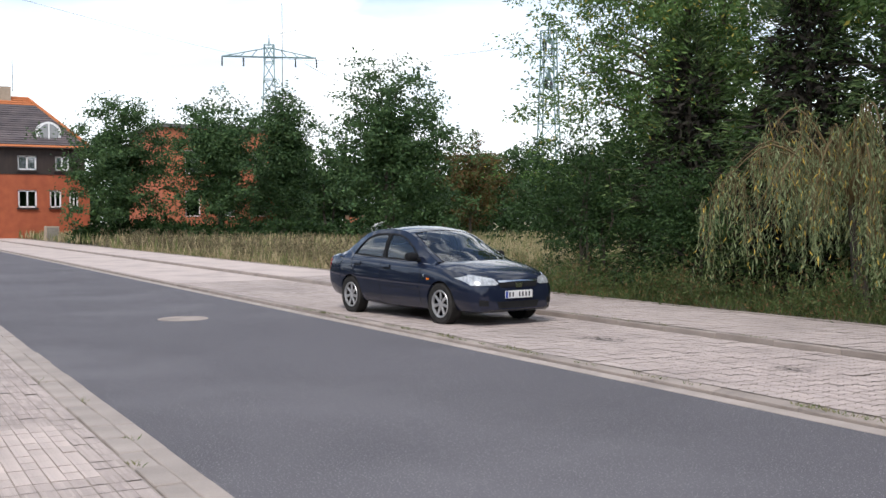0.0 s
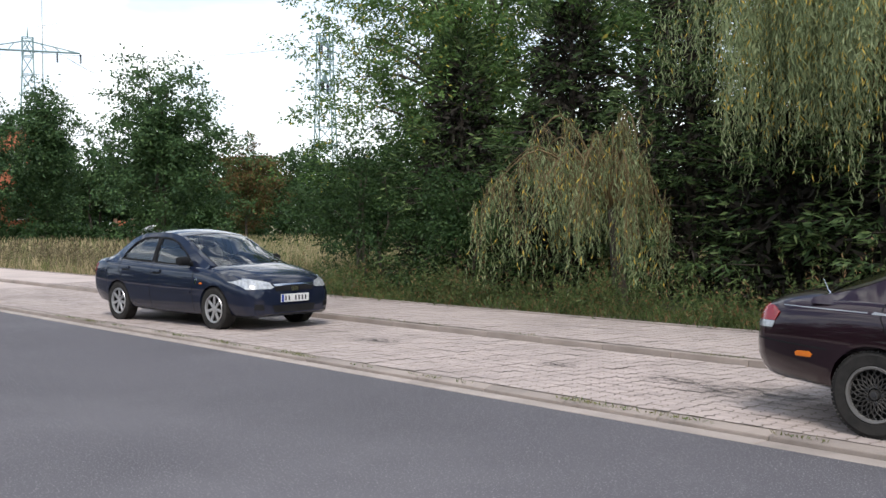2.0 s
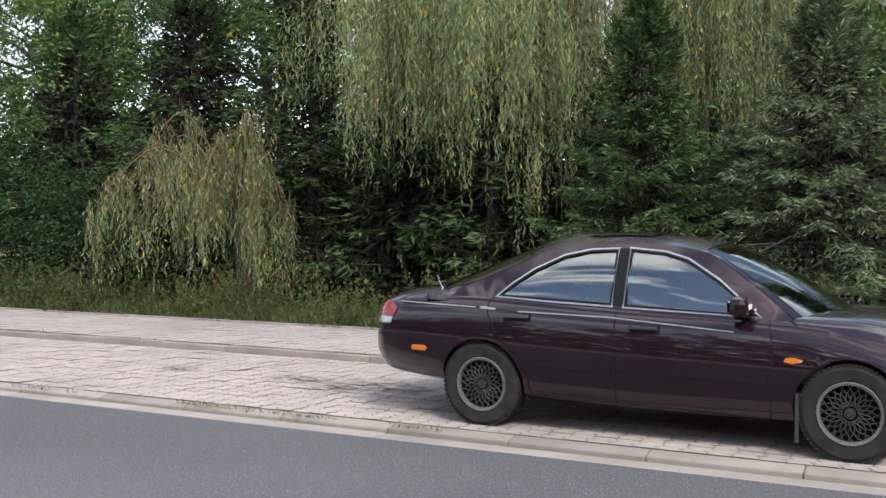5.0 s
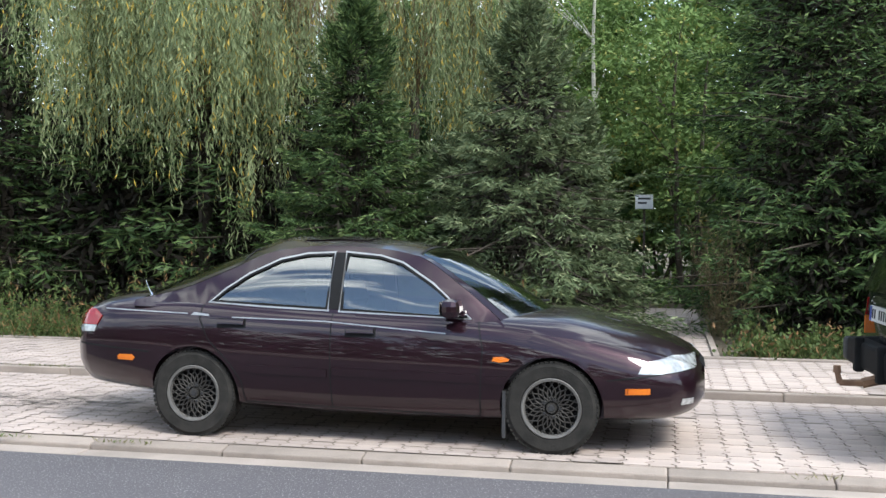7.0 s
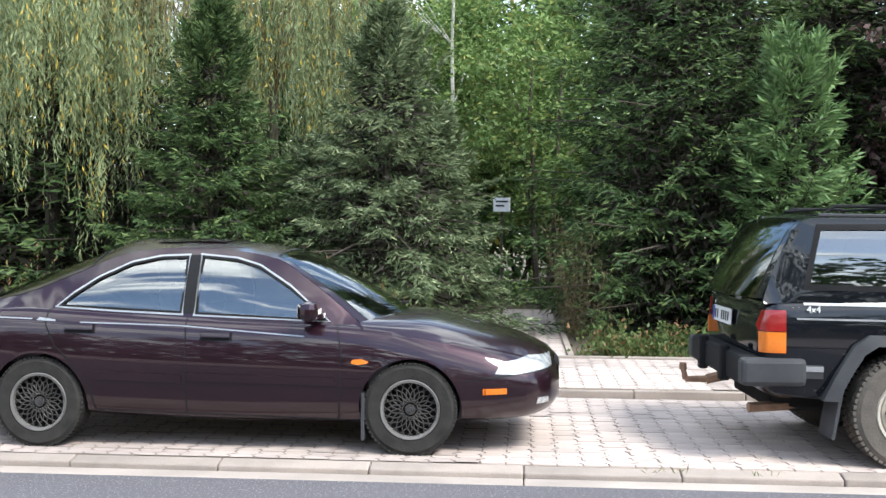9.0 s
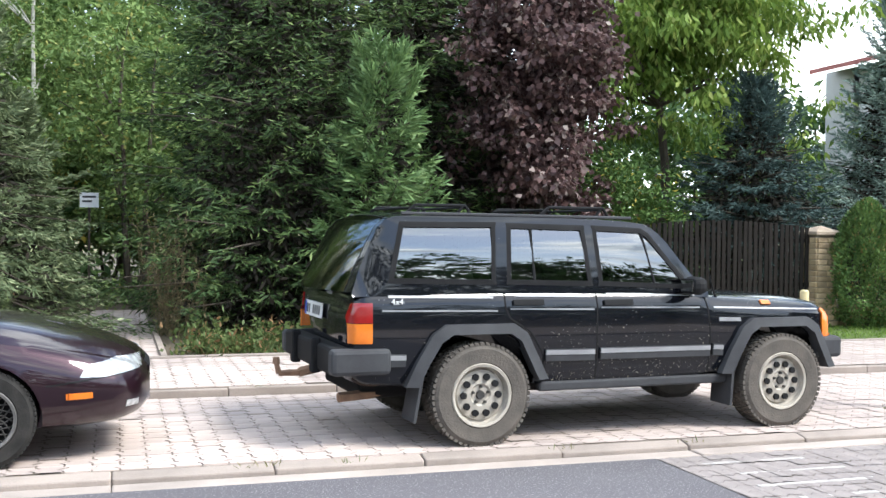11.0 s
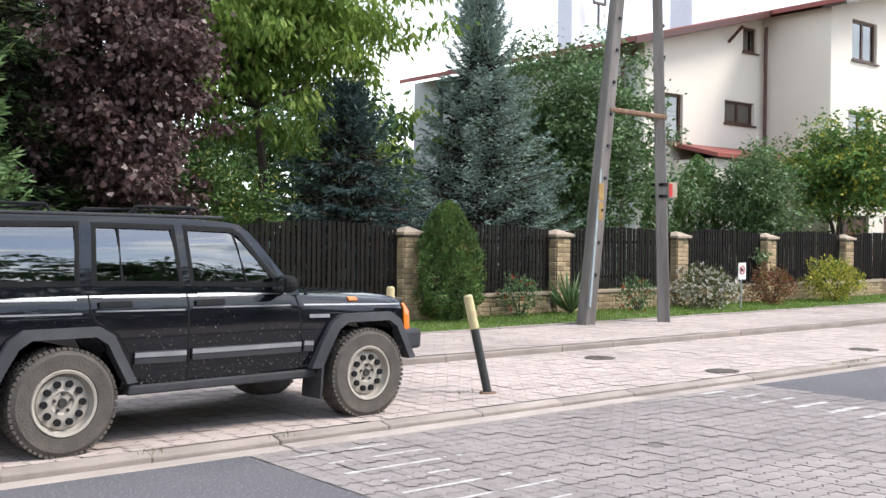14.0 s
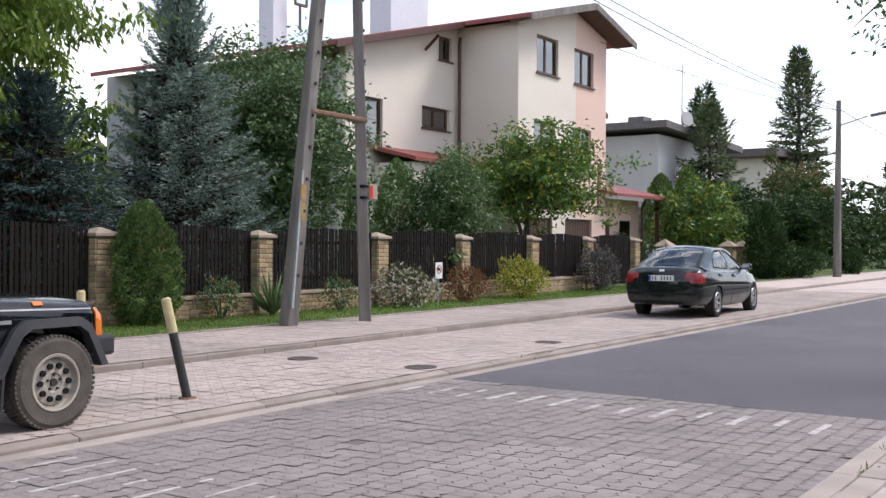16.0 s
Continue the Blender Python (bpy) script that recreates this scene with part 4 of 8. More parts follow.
for _ in range(60):
    wx, wy, hh = 0.75 + rng.normal(0, 0.18), 14.6 + rng.normal(0, 0.35), rng.uniform(0.9, 1.75)
    m = 60
    s_ = np.linspace(0.02, 1, m)
    lean_ = rng.normal(0, 0.14, 2)
    p = np.array((wx, wy, 0.1)) + np.stack([lean_[0] * s_ * hh, lean_[1] * s_ * hh, s_ * hh], 1)
    dry.append(leaves(p, rng.normal(0, 0.45, (m, 3)) + (0, 0, 0.8), rng.uniform(0.05, 0.13, m), rng.uniform(0.006, 0.014, m)))
for _ in range(620):
    wx, wy, hh = rng.uniform(-62, -24), 12.1 + abs(rng.normal(0, 1.3)), rng.uniform(0.4, 1.1)
    m = 22
    s_ = np.linspace(0.05, 1, m)
    lean_ = rng.normal(0, 0.2, 2)
    p = np.array((wx, wy, 0.1)) + np.stack([lean_[0] * s_ * hh, lean_[1] * s_ * hh, s_ * hh], 1)
    dry.append(leaves(p, rng.normal(0, 0.6, (m, 3)) + (0, 0, 0.6), rng.uniform(0.07, 0.2, m), rng.uniform(0.02, 0.05, m)))
tagged(link("dry_weeds", quads("dry_weeds", np.concatenate(dry)), DRY_WEED), "tall dry brown weeds by the path and meadow edge", "weeds", kind="stuff")
low = [blades(9000, -21, 0.1, 12.0, 13.4, 0.11, 0.05, 0.3, 0.012, 0.5), blades(3500, 0.9, 3.4, 12.0, 13.6, 0.13, 0.04, 0.22, 0.012, 0.5)]
tagged(link("grass", quads("grass", np.concatenate(low)), WEED), "uncut grass and litter under the trees", "grass", kind="stuff")
mead = [blades(27000, -46, -20.5, 12.0, 34, 0.1, 0.25, 0.75, 0.03, 0.28), blades(14000, -100, -46, 12.0, 46, 0.1, 0.4, 0.95, 0.09, 0.28),
        blades(9000, -60, -20, 11.98, 13.0, 0.1, 0.1, 0.4, 0.025, 0.35)]
tagged(link("meadow", quads("meadow", np.concatenate(mead)), DRY_GRASS), "tall dry straw-coloured meadow grass", "grass", kind="stuff")
tagged(link("lawn_grass", quads("lawn_grass", blades(26000, 2.7, 34, 12.0, 13.95, 0.15, 0.03, 0.075, 0.013, 0.5)), GRASS), "short mown grass before the fence", "grass", kind="stuff")
tuft = []
for tx, ty, r_, c_ in ((-10.2, 6.64, 0.35, 150), (-8.9, 6.62, 0.2, 60), (-13.5, 6.62, 0.4, 120), (-7.3, 6.62, 0.12, 40), (0.9, 6.63, 0.14, 60), (1.5, 6.62, 0.1, 40), (3.0, 6.62, 0.1, 30),
                       (4.0, 6.6, 0.14, 40), (0.2, 9.6, 0.1, 40), (1.3, 9.58, 0.14, 40), (6.55, 7.5, 0.12, 30), (5.6, 8.0, 0.14, 60), (-9.2, 1.46, 0.12, 40), (-10.6, 1.3, 0.2, 70),
                       (-7.4, 1.46, 0.08, 40), (-6.6, 1.3, 0.12, 60), (7.2, 1.45, 0.16, 60), (8.0, 1.5, 0.1, 30), (12.0, 6.62, 0.5, 110), (16.0, 6.62, 0.5, 80), (1.2, 11.93, 0.4, 200), (2.4, 11.95, 0.5, 260), (-14.6, 9.6, 0.2, 60), (-11.2, 9.6, 0.3, 60)):
    b = blades(c_, -r_, r_, -0.035, 0.035, 0.0, 0.02, 0.07, 0.007, 0.9)
    b = b[:: 3] if len(b) < 100 else b[:: 2]
    tuft.append(b + (tx, ty, 0.055 if 1.7 < ty < 9 else (0.13 if ty > 9 else 0.06)))
for _ in range(44):
    ty = rng.choice((6.62, 6.62, 9.6))
    b = blades(int(rng.integers(10, 46)), -0.22, 0.22, -0.03, 0.03, 0.0, 0.015, 0.06, 0.008, 0.9)
    tuft.append(b + (rng.uniform(-19, -3.5), ty, 0.055 if ty < 9 else 0.13))
tagged(link("weed_tufts", quads("weed_tufts", np.concatenate(tuft)), TUFT_LEAF), "small weeds growing in the kerb joints", "weeds", kind="stuff")

# ---- far side of the meadow ----
for n_, x_, y_, h_, r_, m_, st in ((0, -71.8, 15.0, 11.2, 4.1, LOCUST_FAR, 3), (0, -68.4, 21.0, 11.6, 3.2, LOCUST_FAR, 3), (0, -71.0, 26.6, 12.2, 2.2, LOCUST_FAR, 1), (0, -53.8, 26.8, 12.0, 3.7, LOCUST_FAR, 2)):
    broadleaf("locust_tree", x_, y_, "feathery green locust at the far edge of the meadow", h_, r_, h_ * 0.46, h_ * 0.5, 0.25, 380, 62, m_, trunk_r=0.2, stems=st, clump=1.0, aspect=0.5, group="trees beyond the meadow", fill=0.6, pads=12, flat=0.45)
for i in range(20):
    f = i / 12
    broadleaf("field_tree", -84.5 + 12 * f + rng.normal(0, 1.0), 30.5 + 18 * f, "dense green tree in the row beyond the meadow", 8, 3.0, 3.6, 4.5 + rng.uniform(-0.7, 0.9), 0.36, 66, 48, THICKET if i % 2 else LOCUST_FAR, trunk_r=0.14, clump=0.95, group="trees beyond the meadow")
broadleaf("rust_tree", -63.8, 38.0, "rust-brown tree in the far row", 8.6, 2.6, 3.6, 4.7, 0.22, 150, 80, RUST_LEAF, trunk_r=0.12, clump=0.8)
for i in range(9):
    broadleaf("field_tree", -44 + 3.8 * i, 36 + rng.uniform(-2, 4), "green tree behind the thicket", 8, 3.0, 3.2, 4.4, 0.42, 70, 36, THICKET, trunk_r=0.14, clump=0.95, group="trees behind the thicket")
for i in range(11):
    broadleaf("field_tree", -8 + 4.4 * i, 33 + rng.uniform(-2, 3), "green tree behind the gardens", 8, 3.0, 3.4, 4.6, 0.42, 70, 36, LOCUST_FAR, trunk_r=0.14, clump=0.95, group="trees behind the gardens")
for i in range(40):
    broadleaf("street_tree", -92 + 4.6 * i, -13.5 + rng.uniform(-1.5, 1.5), "leafy tree on the near side of the street", 8, 3.2, 3.4, 5.2 + rng.uniform(-1.4, 1.8), 0.7, 48, 18, THICKET, trunk_r=0.14, clump=1.0, group="trees on the near side")
# Unseen hedge, added so that the car flanks mirror something dark.
for i in range(52):
    shrub("unseen_hedge_bush", -90 + 3.5 * i, -6.0 + rng.uniform(-0.3, 0.3), "unseen dark hedge bush added to darken the car reflections", 2.3 + rng.uniform(-0.3, 0.3), 2.1, 0.5, 420, THICKET, "hedge on the near side", z=0.05)

for i in range(15):
    broadleaf("hazel_bush", -21 + 2.1 * i, 19.5 + rng.uniform(-0.5, 2.0), "dense dark hazel bush behind the thicket", 4, 1.9, 2.1, 2.0, 0.26, 60, 34, THICKET, trunk_r=0.05, stems=3, clump=0.65, group="bushes behind the thicket") if not -1.5 < -21 + 2.1 * i < 1.2 else None
for i in range(5):
    broadleaf("hazel_bush", -3.6 + 1.7 * i, 25.5 + rng.uniform(-0.6, 0.6), "green bush closing the view along the path", 5, 2.0, 2.6, 2.5, 0.24, 90, 40, LOCUST, trunk_r=0.06, stems=3, clump=0.65, group="bushes behind the thicket")
for i in range(7):
    broadleaf("hazel_tree", -6.5 + 2.4 * i, 27.0 + rng.uniform(-0.8, 0.8), "tall leafy green tree behind the spruces", 10, 2.4, 4.2, 6.4, 0.24, 120, 44, HAZEL if i % 2 else LOCUST, trunk_r=0.1, clump=0.8, group="trees behind the gardens", fill=0.7)
for i in range(5):
    broadleaf("hazel_bush", -2.4 + 1.3 * i, 29.0 + rng.uniform(-0.6, 0.6), "green bush far behind the path", 5, 1.9, 2.8, 2.8, 0.22, 80, 40, HAZEL, trunk_r=0.06, stems=3, clump=0.7, group="bushes behind the thicket", fill=0.6)
for i in range(5):
    broadleaf("hazel_bush", 6.8 + 2.0 * i, 20.6 + rng.uniform(-0.3, 0.8), "green bush behind the garden fence", 5, 1.7, 2.3, 2.6, 0.16, 100, 42, LOCUST, trunk_r=0.06, stems=3, clump=0.6, group="bushes behind the thicket")
for i in range(12):
    broadleaf("meadow_bush", -73 + 1.2 * i + rng.uniform(-1, 1), 13.2 + 1.5 * i, "low dark bush at the far meadow edge", 2, 1.6, 1.0, 0.8, 0.3, 40, 45, THICKET, trunk_r=0.05, stems=3, clump=0.6, group="bushes beyond the meadow")
for i in range(15):
    broadleaf("meadow_bush", -82 + 2.6 * i, 37 + 1.5 * i, "dark hedge bush behind the far meadow", 3, 2.2, 1.7, 1.4, 0.45, 40, 26, THICKET, trunk_r=0.05, stems=3, clump=0.7, group="bushes beyond the meadow")
far = []
for i in range(150):
    f = i / 150
    c0 = np.array((-190 + 120 * f, -25 + 190 * f ** 1.2, 0)) + np.append(rng.normal(0, 4, 2), 0)
    hh, n_ = rng.uniform(5, 9), 150
    p = c0 + unit(n_) * rng.uniform(0.3, 1, (n_, 1)) * (4.2, 4.2, hh / 2) + (0, 0, hh / 2)
    far.append(leaves(p, unit(n_), rng.uniform(0.8, 1.6, n_), rng.uniform(0.5, 1.0, n_)))
tagged(link("far_woods", quads("far_woods", np.concatenate(far)), THICKET), "dark green woods far behind the meadow", "woods", kind="stuff")
# ---- beyond the gardens, down the street ----
conifer("larch_tree", 82.0, 22.8, "tall dark conifer far down the street", 16.5, 4.2, SPRUCE_GREY, power=0.85, n_whorl=34, n_branch=10, twigs=8, needle=0.5, core=6, hang=0.2)
conifer("spruce_tree", 58.2, 21.2, "pointed spruce by the far white house", 9.6, 3.4, SPRUCE_GREY, power=0.85, n_whorl=30, n_branch=10, twigs=9, needle=0.36, core=10)
conifer("spruce_tree", 70.0, 26.0, "dark spruce far down the street", 12, 2.6, SPRUCE, n_whorl=26, n_branch=9, twigs=7, needle=0.5, core=8, tip=SPRUCE_TIP)
conifer("spruce_tree", 92.0, 17.0, "dark spruce behind the street lamp", 12, 3.0, SPRUCE, n_whorl=26, n_branch=9, twigs=7, needle=0.55, core=8, tip=SPRUCE_TIP)
broadleaf("larch_tree", 63.0, 17.9, "brownish drooping larch beside the street", 8.2, 2.6, 3.8, 4.2, 0.3, 150, 50, WEED, trunk_r=0.14, clump=0.8)
broadleaf("garden_tree", 43.6, 16.6, "broad green garden tree", 4.8, 2.1, 1.9, 2.6, 0.24, 150, 55, MAGNOLIA, trunk_r=0.08, clump=0.7)
broadleaf("garden_tree", 48.5, 16.5, "dark green garden tree", 4.8, 2.1, 2.1, 2.4, 0.24, 150, 55, THICKET, trunk_r=0.08, clump=0.7)
broadleaf("garden_tree", 56.0, 15.4, "dark green garden tree by the lamp", 4.8, 2.3, 2.1, 2.4, 0.26, 150, 55, THICKET, trunk_r=0.08, clump=0.7)
for i in range(9):
    broadleaf("garden_tree", 66 + 9 * i, 15 + rng.uniform(0, 4), "dark green tree along the far street", 6, 3.0, 2.6, 3.0, 0.5, 70, 28, THICKET if i % 3 else SPRUCE, trunk_r=0.1, clump=0.9, group="trees down the street")
shrub("thuja", 42.2, 12.9, "dark conical thuja by the footpath", 2.9, 0.85, 0.16, 5000, THICKET, column=True)
shrub("juniper", 44.6, 12.6, "spreading juniper by the footpath", 1.3, 1.3, 0.16, 3000, THICKET)
shrub("thuja", 50.5, 19.5, "yellow-green conical thuja by the white house", 5.2, 1.1, 0.2, 4500, MAGNOLIA, column=True)
shrub("thuja", 47.0, 19.5, "green conical thuja by the white house", 4.6, 1.1, 0.2, 4500, THUJA, column=True)
shrub("box_ball", 52.0, 11.9, "round clipped box ball", 1.1, 0.65, 0.12, 2600, THICKET)

# ---- leafy twig reaching in over the near pavement ----
twig = plant("street_tree", 14.6, 0.2, "tree on the near pavement with a thin leafy branch", z=0.06)
part("trunk", limbs_mesh([((0, 0, 0), (0, 0, 3.6), 0.09, 0.07), ((0, 0, 3.4), (-1.0, 1.2, 4.6), 0.05, 0.03), ((-1.0, 1.2, 4.6), (-1.75, 2.35, 4.3), 0.03, 0.012), ((-1.75, 2.35, 4.3), (-1.95, 2.6, 4.0), 0.012, 0.004), ((0, 0, 3.5), (0.6, -0.4, 5.2), 0.06, 0.02)]), BARK, twig)
c = np.concatenate([np.array((-1.75, 2.35, 4.2)) + rng.normal(0, 0.22, (90, 3)), np.array((-1.2, 1.5, 4.65)) + rng.normal(0, 0.35, (220, 3)), np.array((0.6, -0.4, 5.2)) + rng.normal(0, 0.7, (1500, 3))])
link("crown", quads("crown", leaves(c, unit(len(c)) + (0, 0, -0.5), 0.1, 0.05)), APPLE, twig)

# ---- fence of dark slats between stone pillars ----
FENCE_Y = 14.0
PILLARS = [3.6, 7.2, 10.75, 14.37, 18.0, 21.3, 24.75, 28.1, 31.5]


def stone(name, sx, sy, sz, bevel=0.008):
    bm = bmesh.new()
    box(bm, -sx / 2, sx / 2, -sy / 2, sy / 2, -sz / 2, sz / 2)
    bmesh.ops.bevel(bm, geom=bm.edges[:], offset=bevel, segments=1, affect="EDGES")
    for v in bm.verts:
        v.co += Vector((random.uniform(-1, 1), random.uniform(-1, 1), random.uniform(-1, 1))) * 0.003
    me = bpy.data.meshes.new(name)
    bm.to_mesh(me)
    bm.free()
    me.materials.append(BRICK_TAN)
    return me


STONES = [stone("stone", 0.175, 0.05, 0.078), stone("stone", 0.235, 0.055, 0.078), stone("stone", 0.12, 0.05, 0.078)]
for i, px in enumerate(PILLARS):
    p = (thing("pillar", pose(px, FENCE_Y, 0.1), "square fence pillar of tan stone blocks with a peaked cap", "pillar", "fence pillars"))
    p["kind"] = "structure"
    slab("core", -0.17, 0.17, -0.17, 0.17, 0, 1.5, MORTAR, p)
    bm = bmesh.new()
    box(bm, -0.25, 0.25, -0.25, 0.25, 1.5, 1.56, 0.012)
    r = bmesh.ops.create_cone(bm, cap_ends=True, segments=4, radius1=0.33, radius2=0.03, depth=0.09, matrix=Matrix.Translation((0, 0, 1.603)) @ Matrix.Rotation(radians(45), 4, "Z"))
    part("cap", bm, CAP_STONE, p, "peaked concrete cap")
    if 1 < i:
        for k in range(16):
            z = 0.1 + k * 0.088
            for face in range(2):
                widths = (0.175, 0.175) if k % 2 else (0.235, 0.12)
                me2 = (STONES[0], STONES[0]) if k % 2 else (STONES[1], STONES[2])
                u = -0.18
                for w_, m_ in zip(widths, me2):
                    o = new("stone", m_)
                    o.parent = p
                    c = u + w_ / 2
                    o.location = (c, -0.18, z) if face == 0 else (-0.18, c, z)
                    o.rotation_euler = (0, 0, 0 if face == 0 else radians(90))
                    u += w_ + 0.008
slat = bmesh.new()
box(slat, -0.032, 0.032, -0.011, 0.011, 0, 1.0, 0.003)
slat_me = bpy.data.meshes.new("slat")
slat.to_mesh(slat_me)
slat.free()
slat_me.materials.append(FENCE_WOOD)
for a, b in zip(PILLARS, PILLARS[1:]):
    gate = a > 24
    w = structure(slab("fence_wall", a + 0.19, b - 0.19, FENCE_Y - 0.11, FENCE_Y + 0.12, 0.0, 0.5, MORTAR), "low tan stone plinth under the fence", "wall") if not (24 < a < 31 and a > 28.05) else None
    f = thing("fence", pose((a + b) / 2, FENCE_Y, 0.58 if w else 0.25), "dark brown vertical slat fence panel with an arched top" if not gate else "dark brown slatted gate with an arched top", "fence", "fence panels")
    half = (b - a) / 2 - 0.22
    n = int(2 * half / 0.092)
    for k in range(n):
        u = -half + (k + 0.5) * 2 * half / n
        o = new("slat", slat_me)
        o.parent = f
        o.location, o.scale = (u, -0.03 + rng.normal(0, 0.003), rng.normal(0, 0.006)), (1, 1, (1.14 if w else 1.46) + 0.09 * (1 - (u / half) ** 2))
        o.rotation_euler.y = rng.normal(0, 0.006)
    for z in (0.2, 0.9):
        slab("rail", -half - 0.03, half + 0.03, -0.015, 0.03, z, z + 0.06, FENCE_WOOD, f)
    if w:
        slab("plinth_cap", a + 0.19, b - 0.19, FENCE_Y - 0.17, FENCE_Y + 0.15, 0.5, 0.56, CAP_STONE, w, 0.01)
        if a > 10:
            for k in range(4):
                x = a + 0.2 - (0.1 if k % 2 else 0)
                while x < b - 0.3:
                    m_ = STONES[int(rng.integers(0, 2))]
                    ln = 0.175 if m_ is STONES[0] else 0.235
                    if x > a + 0.18 and x + ln < b - 0.16 and a < 25:
                        o = new("stone", m_)
                        o.parent = w
                        o.location = (x + ln / 2, FENCE_Y - 0.12, 0.19 + k * 0.086)
                    x += ln + 0.008
for px, py in ((35.2, 14.4), (42.5, 14.6), (44.2, 14.6)):
    p = thing("pillar", pose(px, py, 0.1), "square stone gate pillar with a peaked cap", "pillar", "fence pillars", "structure")
    slab("core", -0.25, 0.25, -0.25, 0.25, 0, 1.35, BRICK_TAN, p)
    bm = bmesh.new()
    bmesh.ops.create_cone(bm, cap_ends=True, segments=4, radius1=0.5, radius2=0.05, depth=0.25, matrix=Matrix.Translation((0, 0, 1.47)) @ Matrix.Rotation(radians(45), 4, "Z"))
    part("cap", bm, CAP_STONE, p)
low_fence = thing("picket_fence", pose(44.0, 13.2, 0.12), "low weathered picket fence by the footpath", "fence")
for k in range(24):
    slab("picket", 0.22 * k - 1.6, 0.22 * k - 1.52, -0.01, 0.01, 0, 0.55, WEATHERED_TIMBER, low_fence)
slab("rail", -1.7, 3.7, 0.012, 0.04, 0.3, 0.36, WEATHERED_TIMBER, low_fence)

# ---- cream and pink house ----


def window(house, x, y, z, w, h, frame_mat=BROWN_FRAME, mullion=True, facing="y", sill=True):
    """A window set into a reveal: frame, panes, sill, and a dark room behind."""
    def bx(name, u0, u1, d0, d1, z0, z1, m_, par):
        return slab(name, *( (u0, u1, d0, d1) if facing == "y" else (d0, d1, u0, u1)), z0, z1, m_, par)
    s = 1 if facing == "y" else -1
    fr = bmesh.new()
    t = 0.09
    base = y if facing == "y" else x
    ctr = x if facing == "y" else y
    u0, u1, z0, z1 = ctr - w / 2, ctr + w / 2, z, z + h

    def add(a0, a1, b0, b1, c0, c1):
        lo, hi = sorted((base + s * b0, base + s * b1))
        box(fr, *((a0, a1, lo, hi) if facing == "y" else (lo, hi, a0, a1)), c0, c1)
    for a0, a1, c0, c1 in ((u0, u0 + t, z0, z1), (u1 - t, u1, z0, z1), (u0 + t, u1 - t, z0, z0 + t), (u0 + t, u1 - t, z1 - t, z1)) + (((ctr - 0.05, ctr + 0.05, z0 + t, z1 - t),) if mullion else ()):
        add(a0, a1, 0.10, 0.17, c0, c1)
    win = part("window", fr, frame_mat, house)
    lo, hi = sorted((base + s * 0.13, base + s * 0.14))
    bx("pane", u0 + t, u1 - t, lo, hi, z0 + t, z1 - t, WINDOW_GLASS, win)
    if sill:
        lo, hi = sorted((base - s * 0.07, base + s * 0.1))
        bx("sill", u0 - 0.06, u1 + 0.06, lo, hi, z0 - 0.06, z0 - 0.005, frame_mat, win)
    return (u0, u1, z0, z1)


def wall(name, x0, x1, y0, y1, z0, z1, material, parent, holes=(), facing="y", top=None, deep=0.3):
    """A wall with openings through it, built up from blocks round the openings. top: (z at start, z at end) for a raking head."""
    a0, a1 = (x0, x1) if facing == "y" else (y0, y1)
    cuts = sorted({a0, a1, *[h[0] for h in holes], *[h[1] for h in holes]})
    bm = bmesh.new()
    for u0, u1 in zip(cuts, cuts[1:]):
        mid = (u0 + u1) / 2
        inside = sorted([(h[2], h[3]) for h in holes if h[0] < mid < h[1]])
        z = z0
        spans = []
        for lo, hi in inside:
            spans.append((z, lo))
            z = hi
        spans.append((z, None))
        for lo, hi in spans:
            za, zb = (hi, hi) if hi is not None else ((z1, z1) if top is None else tuple(top[0] + (top[1] - top[0]) * (u - a0) / (a1 - a0) for u in (u0, u1)))
            pts = [(u0, lo), (u1, lo), (u1, zb), (u0, za)]
            vs = []
            for d in ((y0, y1) if facing == "y" else (x0, x1)):
                vs.append([bm.verts.new((u, d, zz) if facing == "y" else (d, u, zz)) for u, zz in pts])
            bm.faces.new(vs[0])
            bm.faces.new(vs[1][::-1])
            for i in range(4):
                bm.faces.new((vs[0][i - 1], vs[0][i], vs[1][i], vs[1][i - 1]))
    bmesh.ops.remove_doubles(bm, verts=bm.verts, dist=0.0005)
    bmesh.ops.recalc_face_normals(bm, faces=bm.faces)
    return part(name, bm, material, parent)


house = thing("house", pose(0, 0, 0.1), "three-storey cream and pink rendered house with a low gable roof", "house")
RX, RZ, SL = 35.2, 10.25, 0.255


def roof_z(x):
    return RZ - SL * abs(x - RX)


h1 = [window(house, 32.98, 18.0, 7.5, 1.6, 1.35), window(house, 35.86, 18.0, 7.45, 1.6, 1.35), window(house, 32.8, 18.0, 4.5, 1.6, 1.3), window(house, 35.7, 18.0, 4.5, 1.6, 1.3), window(house, 37.25, 18.0, 2.9, 0.35, 1.7, mullion=False)]
gar = [(31.4, 33.4, 0.0, 2.35), (34.4, 36.6, 0.0, 2.35)]
wall("wall_front", 30.9, 35.2, 18.0, 18.3, 0, 0, RENDER_CREAM, house, [h1[0], h1[2], gar[0], (34.4, 35.2, 0, 2.35), (35.06, 35.2, *h1[1][2:]), (34.9, 35.2, *h1[3][2:])], top=(roof_z(30.9) - 0.1, roof_z(35.2) - 0.1))
wall("wall_front", 35.2, 37.8, 18.0, 18.3, 0, 0, RENDER_PINK, house, [(35.2, *h1[1][1:]), (35.2, *h1[3][1:]), h1[4], (35.2, 36.6, 0, 2.35)], top=(roof_z(35.2) - 0.1, roof_z(37.8) - 0.1))
wall("wall_side", 30.9, 31.2, 18.3, 30, 0, roof_z(31.0) - 0.12, RENDER_CREAM, house, facing="x")
